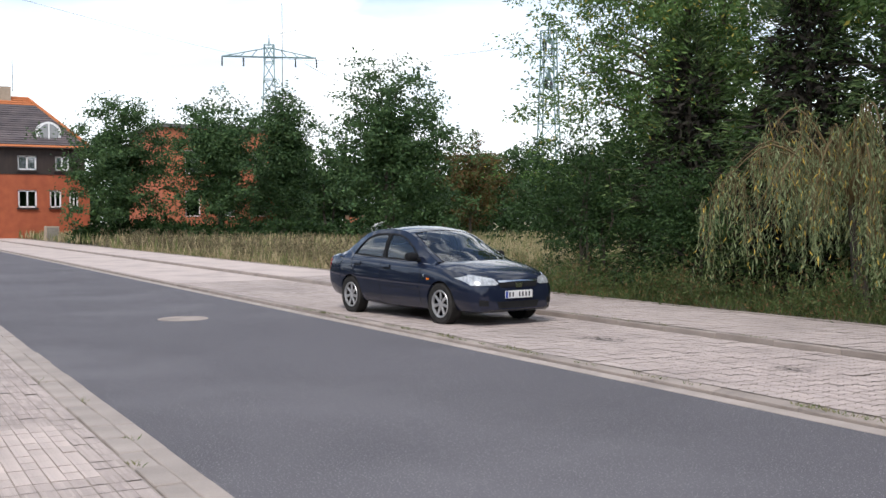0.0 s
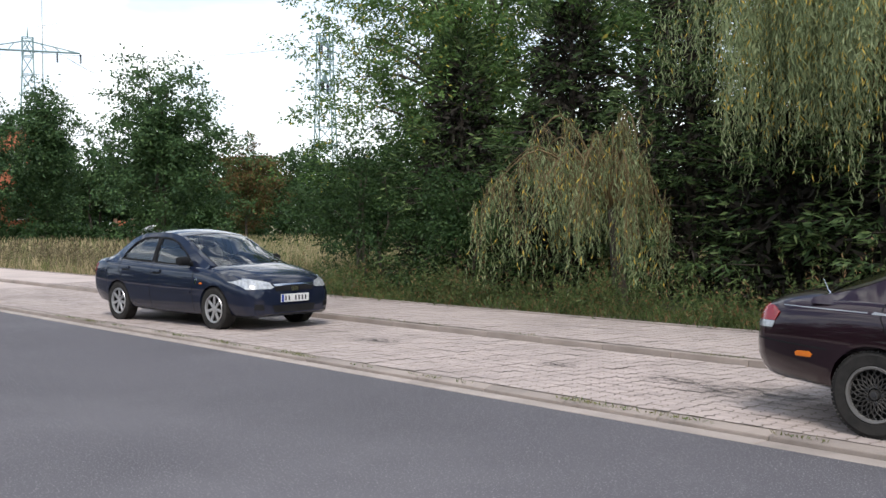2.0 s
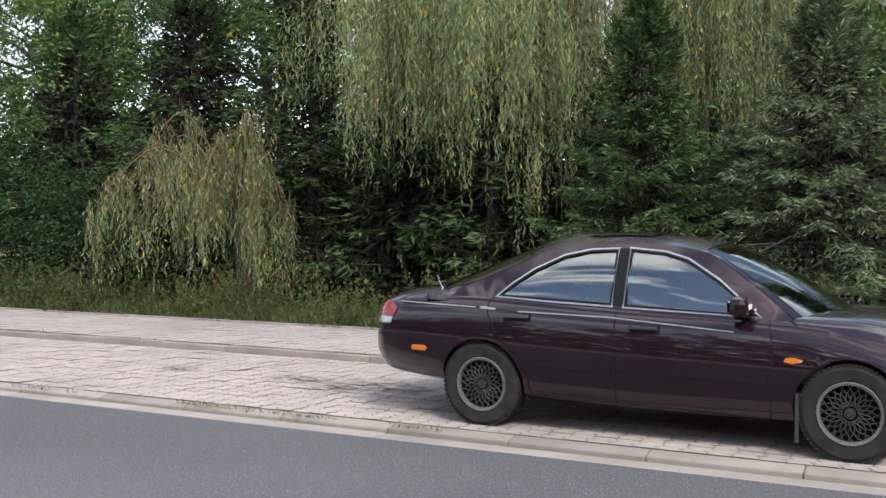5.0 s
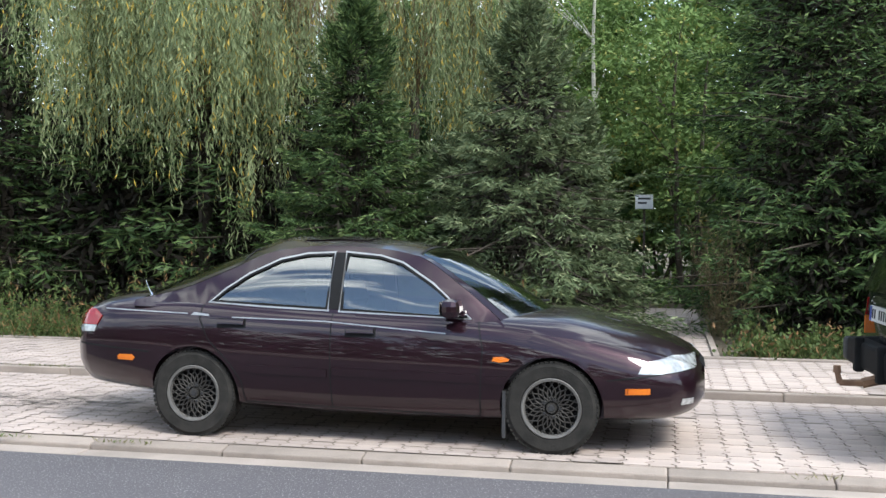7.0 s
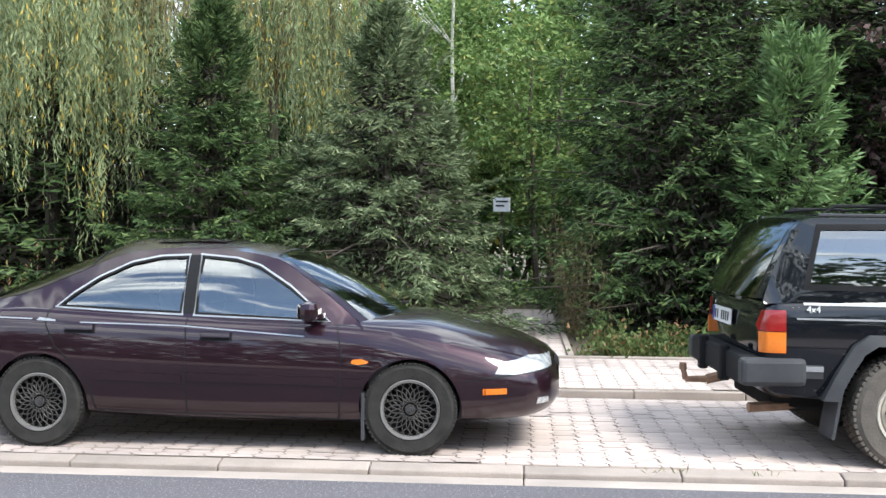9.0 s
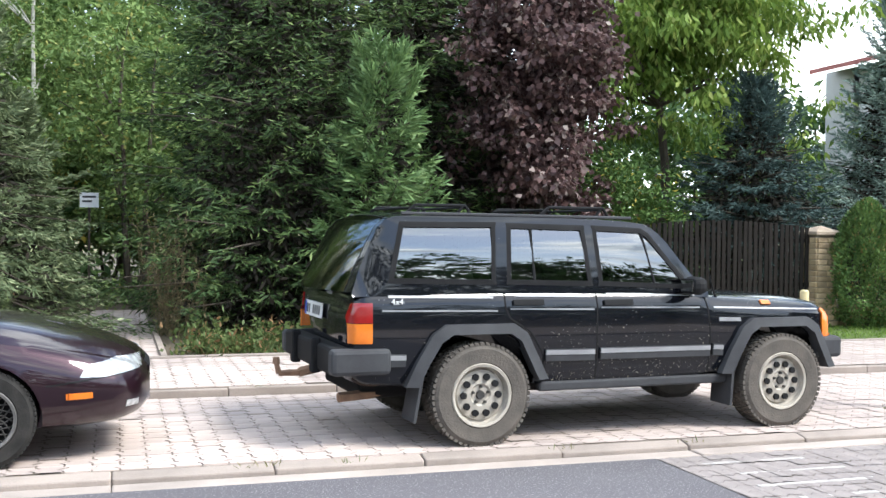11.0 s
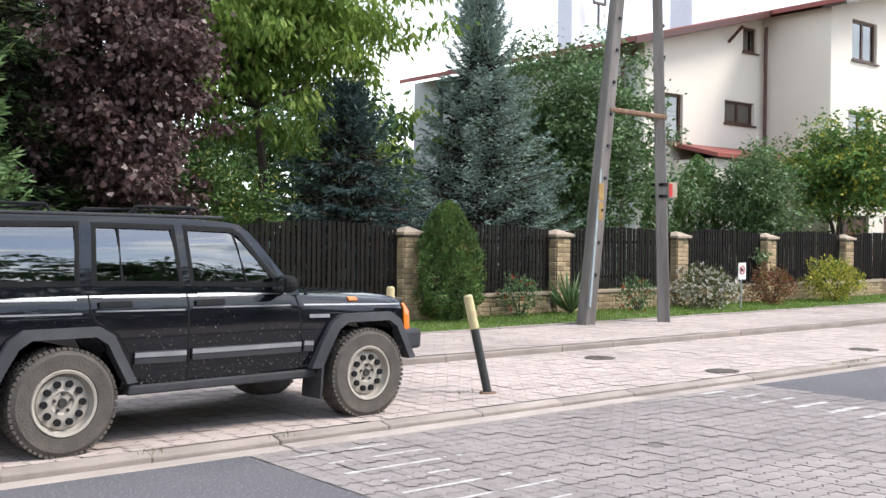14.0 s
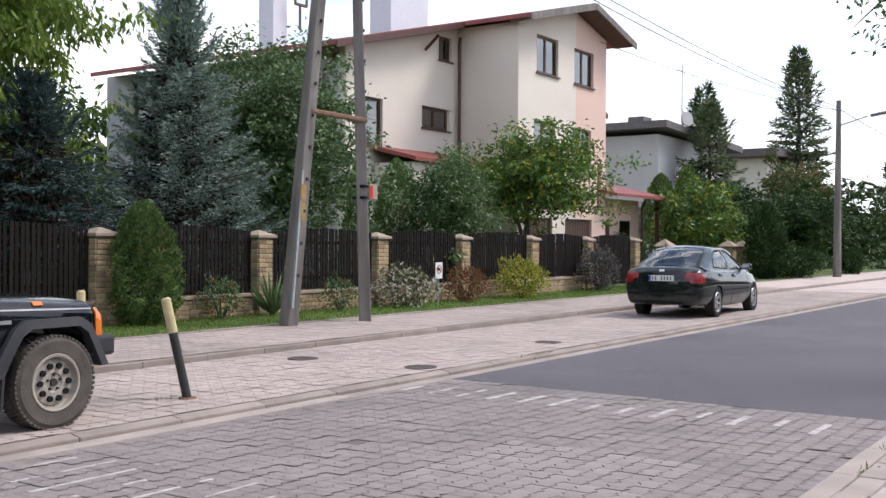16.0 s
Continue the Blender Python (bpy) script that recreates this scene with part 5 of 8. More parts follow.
h2 = [window(house, 29.55, 20.5, 5.35, 1.65, 0.75), window(house, 30.1, 20.5, 7.8, 0.8, 0.85, mullion=False), window(house, 26.05, 20.5, 4.5, 1.0, 1.55, mullion=False)]
wall("wall_front", 24.7, 30.9, 20.5, 20.8, 0, 0, RENDER_CREAM, house, h2, top=(roof_z(24.7) - 0.1, roof_z(30.9) - 0.1))
# Left flank in grey instead of cream: its shade is put into the colour.
wall("wall_side", 24.7, 25.0, 20.8, 32, 0, roof_z(24.8) - 0.12, RENDER_GREY_AND_SHADE, house, facing="x")
wall("wall_side", 37.5, 37.8, 18.3, 30, 0, roof_z(37.8) - 0.12, RENDER_PINK, house, facing="x")
wall("wall_front", 37.8, 40.6, 20.5, 20.8, 0, 7.2, RENDER_PINK, house)
wall("wall_side", 40.3, 40.6, 20.8, 30, 0, 6.9, RENDER_PINK, house, facing="x")
wall("wall_back", 24.7, 40.6, 30.2, 30.5, 0, 7.4, RENDER_CREAM, house)
# Floors and partition coloured near-black to paint in the dark of unlit rooms.
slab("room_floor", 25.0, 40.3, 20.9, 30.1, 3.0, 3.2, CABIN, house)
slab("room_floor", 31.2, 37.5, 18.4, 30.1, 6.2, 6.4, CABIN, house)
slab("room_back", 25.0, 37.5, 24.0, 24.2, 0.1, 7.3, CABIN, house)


def roof_slab(name, xa, za, xb, zb, y0, y1, t, material, parent):
    bm = bmesh.new()
    vs = [[bm.verts.new((x, y, z + d)) for x, z, d in ((xa, za, 0), (xb, zb, 0), (xb, zb, t), (xa, za, t))] for y in (y0, y1)]
    for v, rev in ((vs[0], False), (vs[1], True)):
        bm.faces.new(v[::-1] if rev else v)
    for i in range(4):
        bm.faces.new((vs[0][i - 1], vs[0][i], vs[1][i], vs[1][i - 1]))
    bmesh.ops.recalc_face_normals(bm, faces=bm.faces)
    return part(name, bm, material, parent)


roof_slab("roof", 23.6, roof_z(23.6), 30.3, roof_z(30.3), 19.9, 31.5, 0.16, ROOF_RED, house)
roof_slab("roof", 30.3, roof_z(30.3), RX, RZ, 17.2, 31.5, 0.16, ROOF_RED, house)
roof_slab("roof", RX, RZ, 38.7, roof_z(38.7), 17.2, 31.5, 0.16, ROOF_RED, house)
roof_slab("fascia", 23.5, roof_z(23.5) - 0.08, 30.3, roof_z(30.3) - 0.08, 19.82, 19.89, 0.2, BROWN_METAL, house)
roof_slab("fascia", 30.3, roof_z(30.3) - 0.1, RX, RZ - 0.1, 17.12, 17.19, 0.24, WEATHERED_TIMBER, house)
roof_slab("fascia", RX, RZ - 0.1, 38.8, roof_z(38.8) - 0.1, 17.12, 17.19, 0.24, WEATHERED_TIMBER, house)
roof_slab("soffit", 30.35, roof_z(30.35) - 0.08, RX, RZ - 0.08, 17.2, 18.0, 0.06, BROWN_FRAME, house)
roof_slab("soffit", RX, RZ - 0.08, 38.6, roof_z(38.6) - 0.08, 17.2, 18.0, 0.06, BROWN_FRAME, house)
roof_slab("lower_roof", 37.8, 7.9, 41.6, 6.9, 19.7, 31, 0.2, BROWN_METAL, house)
slab("annex", 26.1, 30.89, 18.9, 20.49, 0, 3.95, RENDER_CREAM, house)
bm = bmesh.new()
v = [bm.verts.new(p) for p in ((25.9, 18.7, 3.97), (30.89, 18.7, 3.97), (30.89, 20.49, 4.4), (25.9, 20.49, 4.4), (25.9, 18.7, 4.09), (30.89, 18.7, 4.09), (30.89, 20.49, 4.52), (25.9, 20.49, 4.52))]
for f in ((0, 1, 2, 3), (4, 5, 6, 7), (0, 1, 5, 4), (1, 2, 6, 5), (2, 3, 7, 6), (3, 0, 4, 7)):
    bm.faces.new([v[i] for i in f])
bmesh.ops.recalc_face_normals(bm, faces=bm.faces)
part("lean_to_roof", bm, ROOF_RED, house)
for x0, x1 in ((31.4, 33.4), (34.4, 36.6)):
    g = slab("garage_door", x0, x1, 18.12, 18.18, 0, 2.35, BROWN_FRAME, house)
    for k in range(int((x1 - x0) / 0.2)):
        slab("plank", x0 + 0.2 * k + 0.01, x0 + 0.2 * k + 0.19, 18.095, 18.118, 0.05, 2.3, BROWN_FRAME, g)
porch = slab("porch", 38.0, 42.4, 18.6, 20.4, 0, 3.3, RENDER_PINK, house)
slab("doorway", 38.5, 39.4, 18.57, 18.6, 0.1, 2.3, BROWN_FRAME, porch)
slab("porch_window", 40.4, 41.4, 18.56, 18.6, 1.3, 2.4, WINDOW_GLASS, porch)
slab("porch_post", 42.9, 43.05, 17.9, 18.05, 0, 3.3, BROWN_FRAME, house)
bm = bmesh.new()
v = [bm.verts.new(p) for p in ((37.4, 17.3, 3.3), (43.4, 17.3, 3.3), (43.4, 20.45, 4.0), (37.4, 20.45, 4.0), (37.4, 17.3, 3.42), (43.4, 17.3, 3.42), (43.4, 20.45, 4.12), (37.4, 20.45, 4.12))]
for f in ((0, 1, 2, 3), (4, 5, 6, 7), (0, 1, 5, 4), (1, 2, 6, 5), (2, 3, 7, 6), (3, 0, 4, 7)):
    bm.faces.new([v[i] for i in f])
bmesh.ops.recalc_face_normals(bm, faces=bm.faces)
part("porch_roof", bm, ROOF_RED, house)
bm = bmesh.new()
for pts in (((30.75, 20.3, 8.7), (30.72, 20.3, 8.4), (30.78, 20.35, 4.6)), ((24.55, 20.7, 7.3), (24.6, 21.3, 6.8), (24.6, 21.3, 0.2)), ((42.6, 18.4, 3.3), (42.5, 18.5, 3.0), (42.5, 18.5, 0.1))):
    for a, b in zip(pts, pts[1:]):
        rod(bm, a, b, 0.06, 0.06, 10)
part("downpipe", bm, BROWN_METAL, house)
part("roof_bracket", limbs_mesh([((28.9, 20.5, 8.0), (28.9, 19.95, 8.45), 0.06, 0.06)], 6), BROWN_METAL, house)
for x0, x1, y0, y1, z1 in ((26.7, 27.4, 25.5, 26.2, 11.2), (31.0, 33.4, 23.6, 24.6, 11.4)):
    ch = slab("chimney", x0, x1, y0, y1, 7.5, z1, SHEET_WHITE, house)
    slab("chimney_cap", x0 - 0.12, x1 + 0.12, y0 - 0.12, y1 + 0.12, z1, z1 + 0.12, ROOF_GREY, ch)
    for k in range(int((x1 - x0) / 0.4)):
        slab("flue_hole", x0 + 0.1 + 0.4 * k, x0 + 0.36 + 0.4 * k, y0 - 0.015, y0 - 0.002, z1 - 0.4, z1 - 0.12, INK, ch)
part("flue_pipe", limbs_mesh([((27.75, 25.2, 9.0), (27.75, 25.2, 9.9), 0.05, 0.05), ((27.5, 25.2, 9.9), (28.1, 25.2, 9.9), 0.06, 0.06), ((27.5, 25.2, 9.9), (27.5, 25.2, 10.3), 0.05, 0.05), ((28.1, 25.2, 9.9), (28.1, 25.2, 10.3), 0.05, 0.05)]), ROOF_GREY, house)
basket = shrub("hanging_basket", 39.9, 18.3, "hanging basket with red flowers at the porch", 0.5, 0.3, 0.08, 300, APPLE, blossom=RED_BLOSSOM, n_blossom=30, z=1.5)
shrub("rose_bush", 28.6, 15.8, "red flowering shrub behind the fence", 1.6, 0.7, 0.09, 1400, RED_BLOSSOM, z=0.14)

# ---- white house down the street ----
white_house = thing("house", pose(0, 0, 0.1), "plain white house with a dark flat-pitched roof", "house")
slab("wall", 55.0, 66.0, 23.0, 34.0, 0, 7.6, RENDER_GREY_AND_SHADE, white_house)
roof_slab("roof", 54.2, 7.9, 67.0, 7.4, 22.2, 35.0, 0.4, ROOF_GREY, white_house)
for x_ in (57.5, 60.0):
    slab("chimney", x_, x_ + 1.2, 25, 26, 7.8, 9.0, ROOF_GREY, white_house)
for x_, z_ in ((57.5, 4.6), (61.0, 4.6), (63.5, 1.4)):
    w_ = slab("window", x_, x_ + 1.2, 22.96, 23.0, z_, z_ + 1.3, WHITE_PAINT, white_house)
    slab("pane", x_ + 0.1, x_ + 1.1, 22.93, 22.958, z_ + 0.1, z_ + 1.2, WINDOW_GLASS, w_)
part("aerial", limbs_mesh([((61.0, 24, 7.9), (61.0, 24, 12.5), 0.04, 0.03), ((59.8, 24, 12.0), (61.2, 24, 12.1), 0.02, 0.02)]), GALV, white_house)
part("dish", limbs_mesh([((60.2, 23.4, 9.0), (60.15, 23.3, 9.02), 0.45, 0.45)], 20), RENDER_GREY_AND_SHADE, white_house)
far_house = thing("house", pose(0, 0, 0.1), "pale house with a brown roof among the conifers", "house")
slab("wall", 78.0, 88.0, 24.0, 34.0, 0, 8.0, RENDER_CREAM, far_house)
roof_slab("roof", 77.0, 8.0, 89.0, 8.4, 23.0, 35.0, 0.6, ROOF_TILE, far_house)
for x_ in (79.0, 82.5):
    w_ = slab("window", x_, x_ + 1.2, 23.95, 24.0, 5.2, 6.6, WHITE_PAINT, far_house)
    slab("pane", x_ + 0.1, x_ + 1.1, 23.92, 23.948, 5.3, 6.5, WINDOW_GLASS, w_)
carport = thing("carport", pose(95, 12.5, 0.1), "white flat carport roof far down the street", "carport")
slab("roof", 0, 9, 0, 5, 3.0, 3.35, WHITE_PAINT, carport)
for x_ in (0.2, 8.8):
    slab("post", x_ - 0.08, x_ + 0.08, 0.1, 0.26, 0, 3.0, WHITE_PAINT, carport)

# ---- brick buildings beyond the meadow ----
bh = thing("house", pose(0, 0, 0.0), "old red brick house with boarded storey and tiled hip roof", "house")
wins = [(12.2, 13.8, 2.9, 4.5), (14.9, 15.9, 2.9, 4.5), (16.6, 17.4, 2.9, 4.4), (7.5, 9.0, 2.9, 4.5)]
wins2 = [(12.2, 13.8, 6.3, 7.6), (15.4, 16.6, 6.3, 7.6), (7.5, 9.0, 6.3, 7.6)]
wall("wall_brick", -100.3, -100.0, -6, 18.4, -0.1, 5.9, BRICK_RED, bh, wins, facing="x")
wall("boarded_wall", -100.25, -99.95, -6, 18.0, 5.9, 8.4, DARK_BOARD, bh, wins2, facing="x")
wall("wall_brick", -112, -100.3, 18.1, 18.4, -0.1, 5.9, BRICK_RED, bh)
wall("boarded_wall", -112, -100.25, 17.7, 18.0, 5.9, 8.4, DARK_BOARD, bh)
for y0, y1, z0, z1 in wins + wins2:
    fr = bmesh.new()
    for a0, a1, c0, c1 in ((y0, y0 + 0.14, z0, z1), (y1 - 0.14, y1, z0, z1), ((y0 + y1) / 2 - 0.07, (y0 + y1) / 2 + 0.07, z0, z1), (y0, y1, z0, z0 + 0.14), (y0, y1, z1 - 0.14, z1)):
        box(fr, -100.18, -100.08, a0, a1, c0, c1)
    w_ = part("window", fr, WHITE_PAINT, bh)
    slab("pane", -100.14, -100.12, y0 + 0.1, y1 - 0.1, z0 + 0.1, z1 - 0.1, WINDOW_GLASS, w_)
    slab("sill", -100.1, -99.8, y0 - 0.1, y1 + 0.1, z0 - 0.15, z0 - 0.02, DARK_BOARD, w_)
bm = bmesh.new()
P8 = [(-99.4, -8, 8.3), (-99.4, 18.6, 8.3), (-112.6, 18.6, 8.3), (-112.6, -8, 8.3), (-106, 14.0, 13.3), (-106, -8, 13.3)]
v = [bm.verts.new(p) for p in P8]
for f in ((0, 1, 4, 5), (1, 2, 4), (2, 3, 5, 4), (0, 5, 3), (0, 3, 2, 1)):
    bm.faces.new([v[i] for i in f])
bmesh.ops.recalc_face_normals(bm, faces=bm.faces)
hip = part("roof", bm, ROOF_TILE, bh, "weathered grey and orange tiles")
for k in range(22):
    f = (k + 0.5) / 22
    yy = 18.6 - 4.6 * f
    tl = bmesh.new()
    box(tl, -0.14, 0.14, -8 - yy, 0, -0.02, 0.05, m=pose(-99.4 - 6.6 * f, yy, 8.3 + 5.0 * f + 0.02, 0, 37, 0) @ pose(0, 0, 0))
    part("tile_course", tl, ROOF_ORANGE if k in (0, 19, 20, 21) else ROOF_TILE, hip)
part("ridge", limbs_mesh([((-106, 14, 13.35), (-106, -8, 13.35), 0.2, 0.2), ((-106, 14, 13.35), (-99.4, 18.6, 8.35), 0.18, 0.18)]), ROOF_ORANGE, hip)
dm = bmesh.new()
bmesh.ops.create_cone(dm, cap_ends=True, segments=24, radius1=1.1, radius2=1.1, depth=2.6, matrix=pose(-102.0, 15.0, 9.7, 0, 90, 0))
dormer = part("dormer", dm, WHITE_PAINT, bh, "white arched dormer")
dm = bmesh.new()
bmesh.ops.create_cone(dm, cap_ends=True, segments=24, radius1=0.85, radius2=0.85, depth=0.1, matrix=pose(-100.68, 15.0, 9.75, 0, 90, 0))
part("pane", dm, WINDOW_GLASS, dormer)
for y_ in (14.95, ):
    slab("glazing_bar", -100.62, -100.58, 14.94, 15.06, 9.0, 10.6, WHITE_PAINT, dormer)
chm = slab("chimney", -107, -105.6, 9.6, 12.4, 12.5, 14.4, CAP_STONE, bh)
part("aerial", limbs_mesh([((-106, 12.6, 14.0), (-106, 12.6, 17), 0.05, 0.03)]), GALV, bh)
ob_ = thing("building", pose(0, 0, 0.0), "flat-roofed orange brick building behind the trees", "building")
wob = [(23.5, 24.8, 2.0, 4.2), (26.4, 27.8, 2.0, 4.2), (29.4, 30.6, 2.0, 4.2), (23.5, 24.8, 5.6, 7.6), (26.4, 27.8, 5.6, 7.6), (29.4, 30.6, 5.6, 7.6)]
wall("wall_brick", -86.3, -86.0, 21.6, 32.2, -0.1, 9.4, BRICK_ORANGE, ob_, wob, facing="x")
wall("wall_brick", -98, -86.3, 21.6, 21.9, -0.1, 9.4, BRICK_ORANGE, ob_)
slab("roof", -98.3, -85.7, 21.3, 32.5, 9.4, 9.7, ROOF_GREY, ob_)
for y0, y1, z0, z1 in wob:
    w_ = slab("window", -86.2, -86.15, y0, y1, z0, z1, WHITE_PAINT, ob_)
    slab("pane", -86.14, -86.12, y0 + 0.12, y1 - 0.12, z0 + 0.12, z1 - 0.12, WINDOW_GLASS, w_)
box_ = thing("utility_cabinet", pose(-84, 12.6, -0.02), "weathered grey utility cabinet beside the street", "cabinet")
slab("body", -0.4, 0.4, -0.5, 0.5, 0, 1.3, CAP_STONE, box_, 0.03)
slab("door", 0.4, 0.43, -0.42, 0.42, 0.15, 1.2, MORTAR, box_)
rusty = thing("rusty_frame", pose(-68.9, 30.5, 0.1), "rusty iron post frame at the far meadow edge", "post")
for y_ in (0, 1.3, 3.4):
    slab("post", -0.1, 0.1, y_, y_ + 0.2, 0, 1.9, RUST_STEEL, rusty)
slab("panel", -0.05, 0.05, 0.3, 1.0, 1.2, 1.75, BRICK_ORANGE, rusty)

# ---- power pylons ----


def pylon(name, x, y, h, arms, w0, w1, material, turn, label):
    t = thing(name, pose(x, y, 0, 0, 0, turn), label, "pylon")
    bm = bmesh.new()
    n = 11

    def corner(k, i):
        f = k / n
        w = (w0 + (w1 - w0) * min(1, f * 1.15)) / 2
        return ((1, -1, -1, 1)[i] * w, (1, 1, -1, -1)[i] * w, h * f)
    for k in range(n):
        for i in range(4):
            rod(bm, corner(k, i), corner(k + 1, i), 0.09, 0.09, 4)
            rod(bm, corner(k, i), corner(k + 1, (i + 1) % 4), 0.05, 0.05, 4)
            rod(bm, corner(k + 1, i), corner(k + 1, (i + 1) % 4), 0.05, 0.05, 4)
    rod(bm, (0, 0, h), (0, 0, h + 1.2), 0.1, 0.03, 4)
    part("tower", bm, material, t)
    for z, ln in arms:
        bm = bmesh.new()
        rod(bm, (0, -ln, z), (0, ln, z), 0.1, 0.1, 4)
        for s in (-1, 1):
            rod(bm, (0, 0, z + 1.1), (0, s * ln, z), 0.07, 0.05, 4)
            for k in range(4):
                rod(bm, (0, s * ln * (k + 0.5) / 4, z), (0, s * ln * k / 4, z + 1.1 * (1 - k / 4)), 0.045, 0.045, 4)
        a = part("crossarm", bm, material, t)
        bm = bmesh.new()
        for s in (-1, -0.55, 0.55, 1):
            for q in range(5):
                rod(bm, (0, s * ln, z - 0.15 - 0.2 * q), (0, s * ln + 0.12, z - 0.3 - 0.2 * q), 0.11, 0.08, 6)
        part("insulator", bm, INK, a)
    return t


pylon("pylon", -114.9, 41.4, 22.0, ((20.6, 5.4), ), 3.0, 1.1, PYLON_GREEN, -20, "green-grey lattice power pylon with a wide crossarm")
pylon("pylon", -90.6, 63.7, 21.6, ((20.4, 2.2), (16.5, 1.4)), 2.6, 1.4, PYLON_GREEN, 40, "pale green lattice pylon behind the trees")
mast = thing("radio_mast", pose(-117, 43.8, 0), "thin radio mast beside the pylon", "mast")
part("pole", limbs_mesh([((0, 0, 0), (0, 0, 27.5), 0.12, 0.05), ((-1.2, 0, 24.0), (1.6, 1.2, 24.1), 0.04, 0.04)]), GALV, mast)


def cable(name, a, b, sag, r, label):
    """One sagging tube from a to b."""
    bm = bmesh.new()
    a, b = Vector(a), Vector(b)
    side = (b - a).cross(Vector((0, 0, 1))).normalized()
    rings = []
    for k in range(17):
        f = k / 16
        p = a.lerp(b, f) - Vector((0, 0, sag * 4 * f * (1 - f)))
        rings.append([bm.verts.new(p + (side * math.cos(w) + Vector((0, 0, 1)) * math.sin(w)) * r) for w in (0, 1.257, 2.513, 3.77, 5.027)])
    for p, q in zip(rings, rings[1:]):
        for i in range(5):
            bm.faces.new((p[i - 1], p[i], q[i], q[i - 1]))
    bm.faces.new(rings[0])
    bm.faces.new(rings[-1][::-1])
    bmesh.ops.recalc_face_normals(bm, faces=bm.faces)
    return tagged(part(name, bm, INK), label, "cable")


cable("power_cable", (-114, 36.2, 20.4), (-90.6, 62.0, 20.2), 1.2, 0.02, "thin power line between the pylons")
cable("power_cable", (-116, 46.2, 20.4), (-160, 80, 24), 1.2, 0.03, "thin power line leaving the pylon")
cable("power_cable", (-113, 36.2, 20.4), (-60, -40, 26), 1.5, 0.014, "thin power line crossing the sky")

# ---- timber pole pair, lamp post, bollards, signs ----
pp = thing("utility_pole", pose(12.78, 11.74, 0.13), "pair of weathered grey utility poles leaning together", "pole")
TOP1, FOOT2, TOP2 = Vector((0.92, -0.16, 8.6)), Vector((1.66, -0.3, 0)), Vector((1.5, -0.1, 8.6))
for nm, a, b in (("pole", Vector((0, 0, -0.05)), TOP1), ("pole", FOOT2 - Vector((0, 0, 0.05)), TOP2)):
    bm = bmesh.new()
    ax = (b - a).normalized()
    ln = (b - a).length
    box(bm, -0.115, 0.115, -0.1, 0.1, 0, ln, 0.02)
    for v_ in bm.verts:
        f = v_.co.z / ln
        v_.co.x *= 1.1 - 0.35 * f
        v_.co.y *= 1.1 - 0.35 * f
    bmesh.ops.transform(bm, matrix=Matrix.LocRotScale(a, ax.to_track_quat("Z", "Y"), None), verts=bm.verts)
    pl = part(nm, bm, WEATHERED_TIMBER, pp)
    for k in range(14):
        bm = bmesh.new()
        c = a.lerp(b, 0.1 + 0.062 * k)
        box(bm, c.x - 0.02, c.x + 0.02, c.y - 0.135, c.y - 0.09, c.z, c.z + 0.05)
        part("bolt", bm, INK, pl)
part("crossbar", limbs_mesh([((0.36, -0.15, 3.6), (1.62, -0.33, 3.55), 0.045, 0.045)], 6), RUST_STEEL, pp)
part("crossbar", limbs_mesh([((0.6, -0.2, 7.6), (1.7, -0.25, 7.6), 0.045, 0.045)], 6), RUST_STEEL, pp)
bx_ = part("fuse_box", (lambda b: (box(b, 1.62, 1.84, -0.42, -0.3, 2.16, 2.42, 0.01), b)[1])(bmesh.new()), CAP_STONE, pp, "small pale box strapped to the pole")
slab("warning_label", 1.615, 1.70, -0.428, -0.422, 2.18, 2.4, RED_PAINT, bx_)
for z_ in (2.16, 2.36):
    slab("strap", 1.5, 1.77, -0.39, -0.12, z_, z_ + 0.05, BLACK_PLASTIC, bx_)
for z_, h_ in ((1.75, 0.3), (2.08, 0.28)):
    slab("painted_mark", 0.13, 0.27, -0.16, -0.145, z_, z_ + h_, YELLOW_MARK, pp).rotation_euler = (0, 0, 0)
slab("conduit", -0.1, -0.06, -0.15, -0.1, 0.3, 2.6, GALV, pp).rotation_euler = (0, radians(6), 0)

lp = thing("street_lamp", pose(47.1, 11.35, 0.13), "grey concrete street lamp post with a dark curved head", "lamp")
part("post", limbs_mesh([((0, 0, 0), (0.05, 0, 7.7), 0.19, 0.1)], 8), WEATHERED_TIMBER, lp)
part("arm", limbs_mesh([((0.05, 0, 6.6), (0.9, -1.0, 7.05), 0.035, 0.03)], 6), GALV, lp)
hd_ = bmesh.new()
box(hd_, -0.35, 0.55, -0.12, 0.12, -0.06, 0.08, 0.04, m=pose(1.25, -1.4, 7.15, 0, -12, -50))
part("lamp_head", hd_, ROOF_GREY, lp)
part("insulator", limbs_mesh([((-0.2, 0, 7.3), (0.3, 0, 7.3), 0.04, 0.04), ((-0.15, 0, 7.3), (-0.15, 0, 7.5), 0.05, 0.04), ((0.25, 0, 7.3), (0.25, 0, 7.5), 0.05, 0.04)]), ROOF_GREY, lp)
cable("street_cable", (13.9, 11.5, 8.5), (47.1, 11.35, 7.55), 0.5, 0.012, "overhead cable along the street")
cable("street_cable", (14.2, 11.5, 8.2), (47.1, 11.3, 7.4), 0.5, 0.012, "overhead cable along the street")
cable("street_cable", (47.1, 11.35, 7.5), (95, 11.3, 7.5), 0.6, 0.015, "overhead cable along the far street")
cable("house_cable", (47.1, 11.35, 7.4), (36.4, 17.6, 9.3), 0.3, 0.012, "cable from the lamp post to the house")


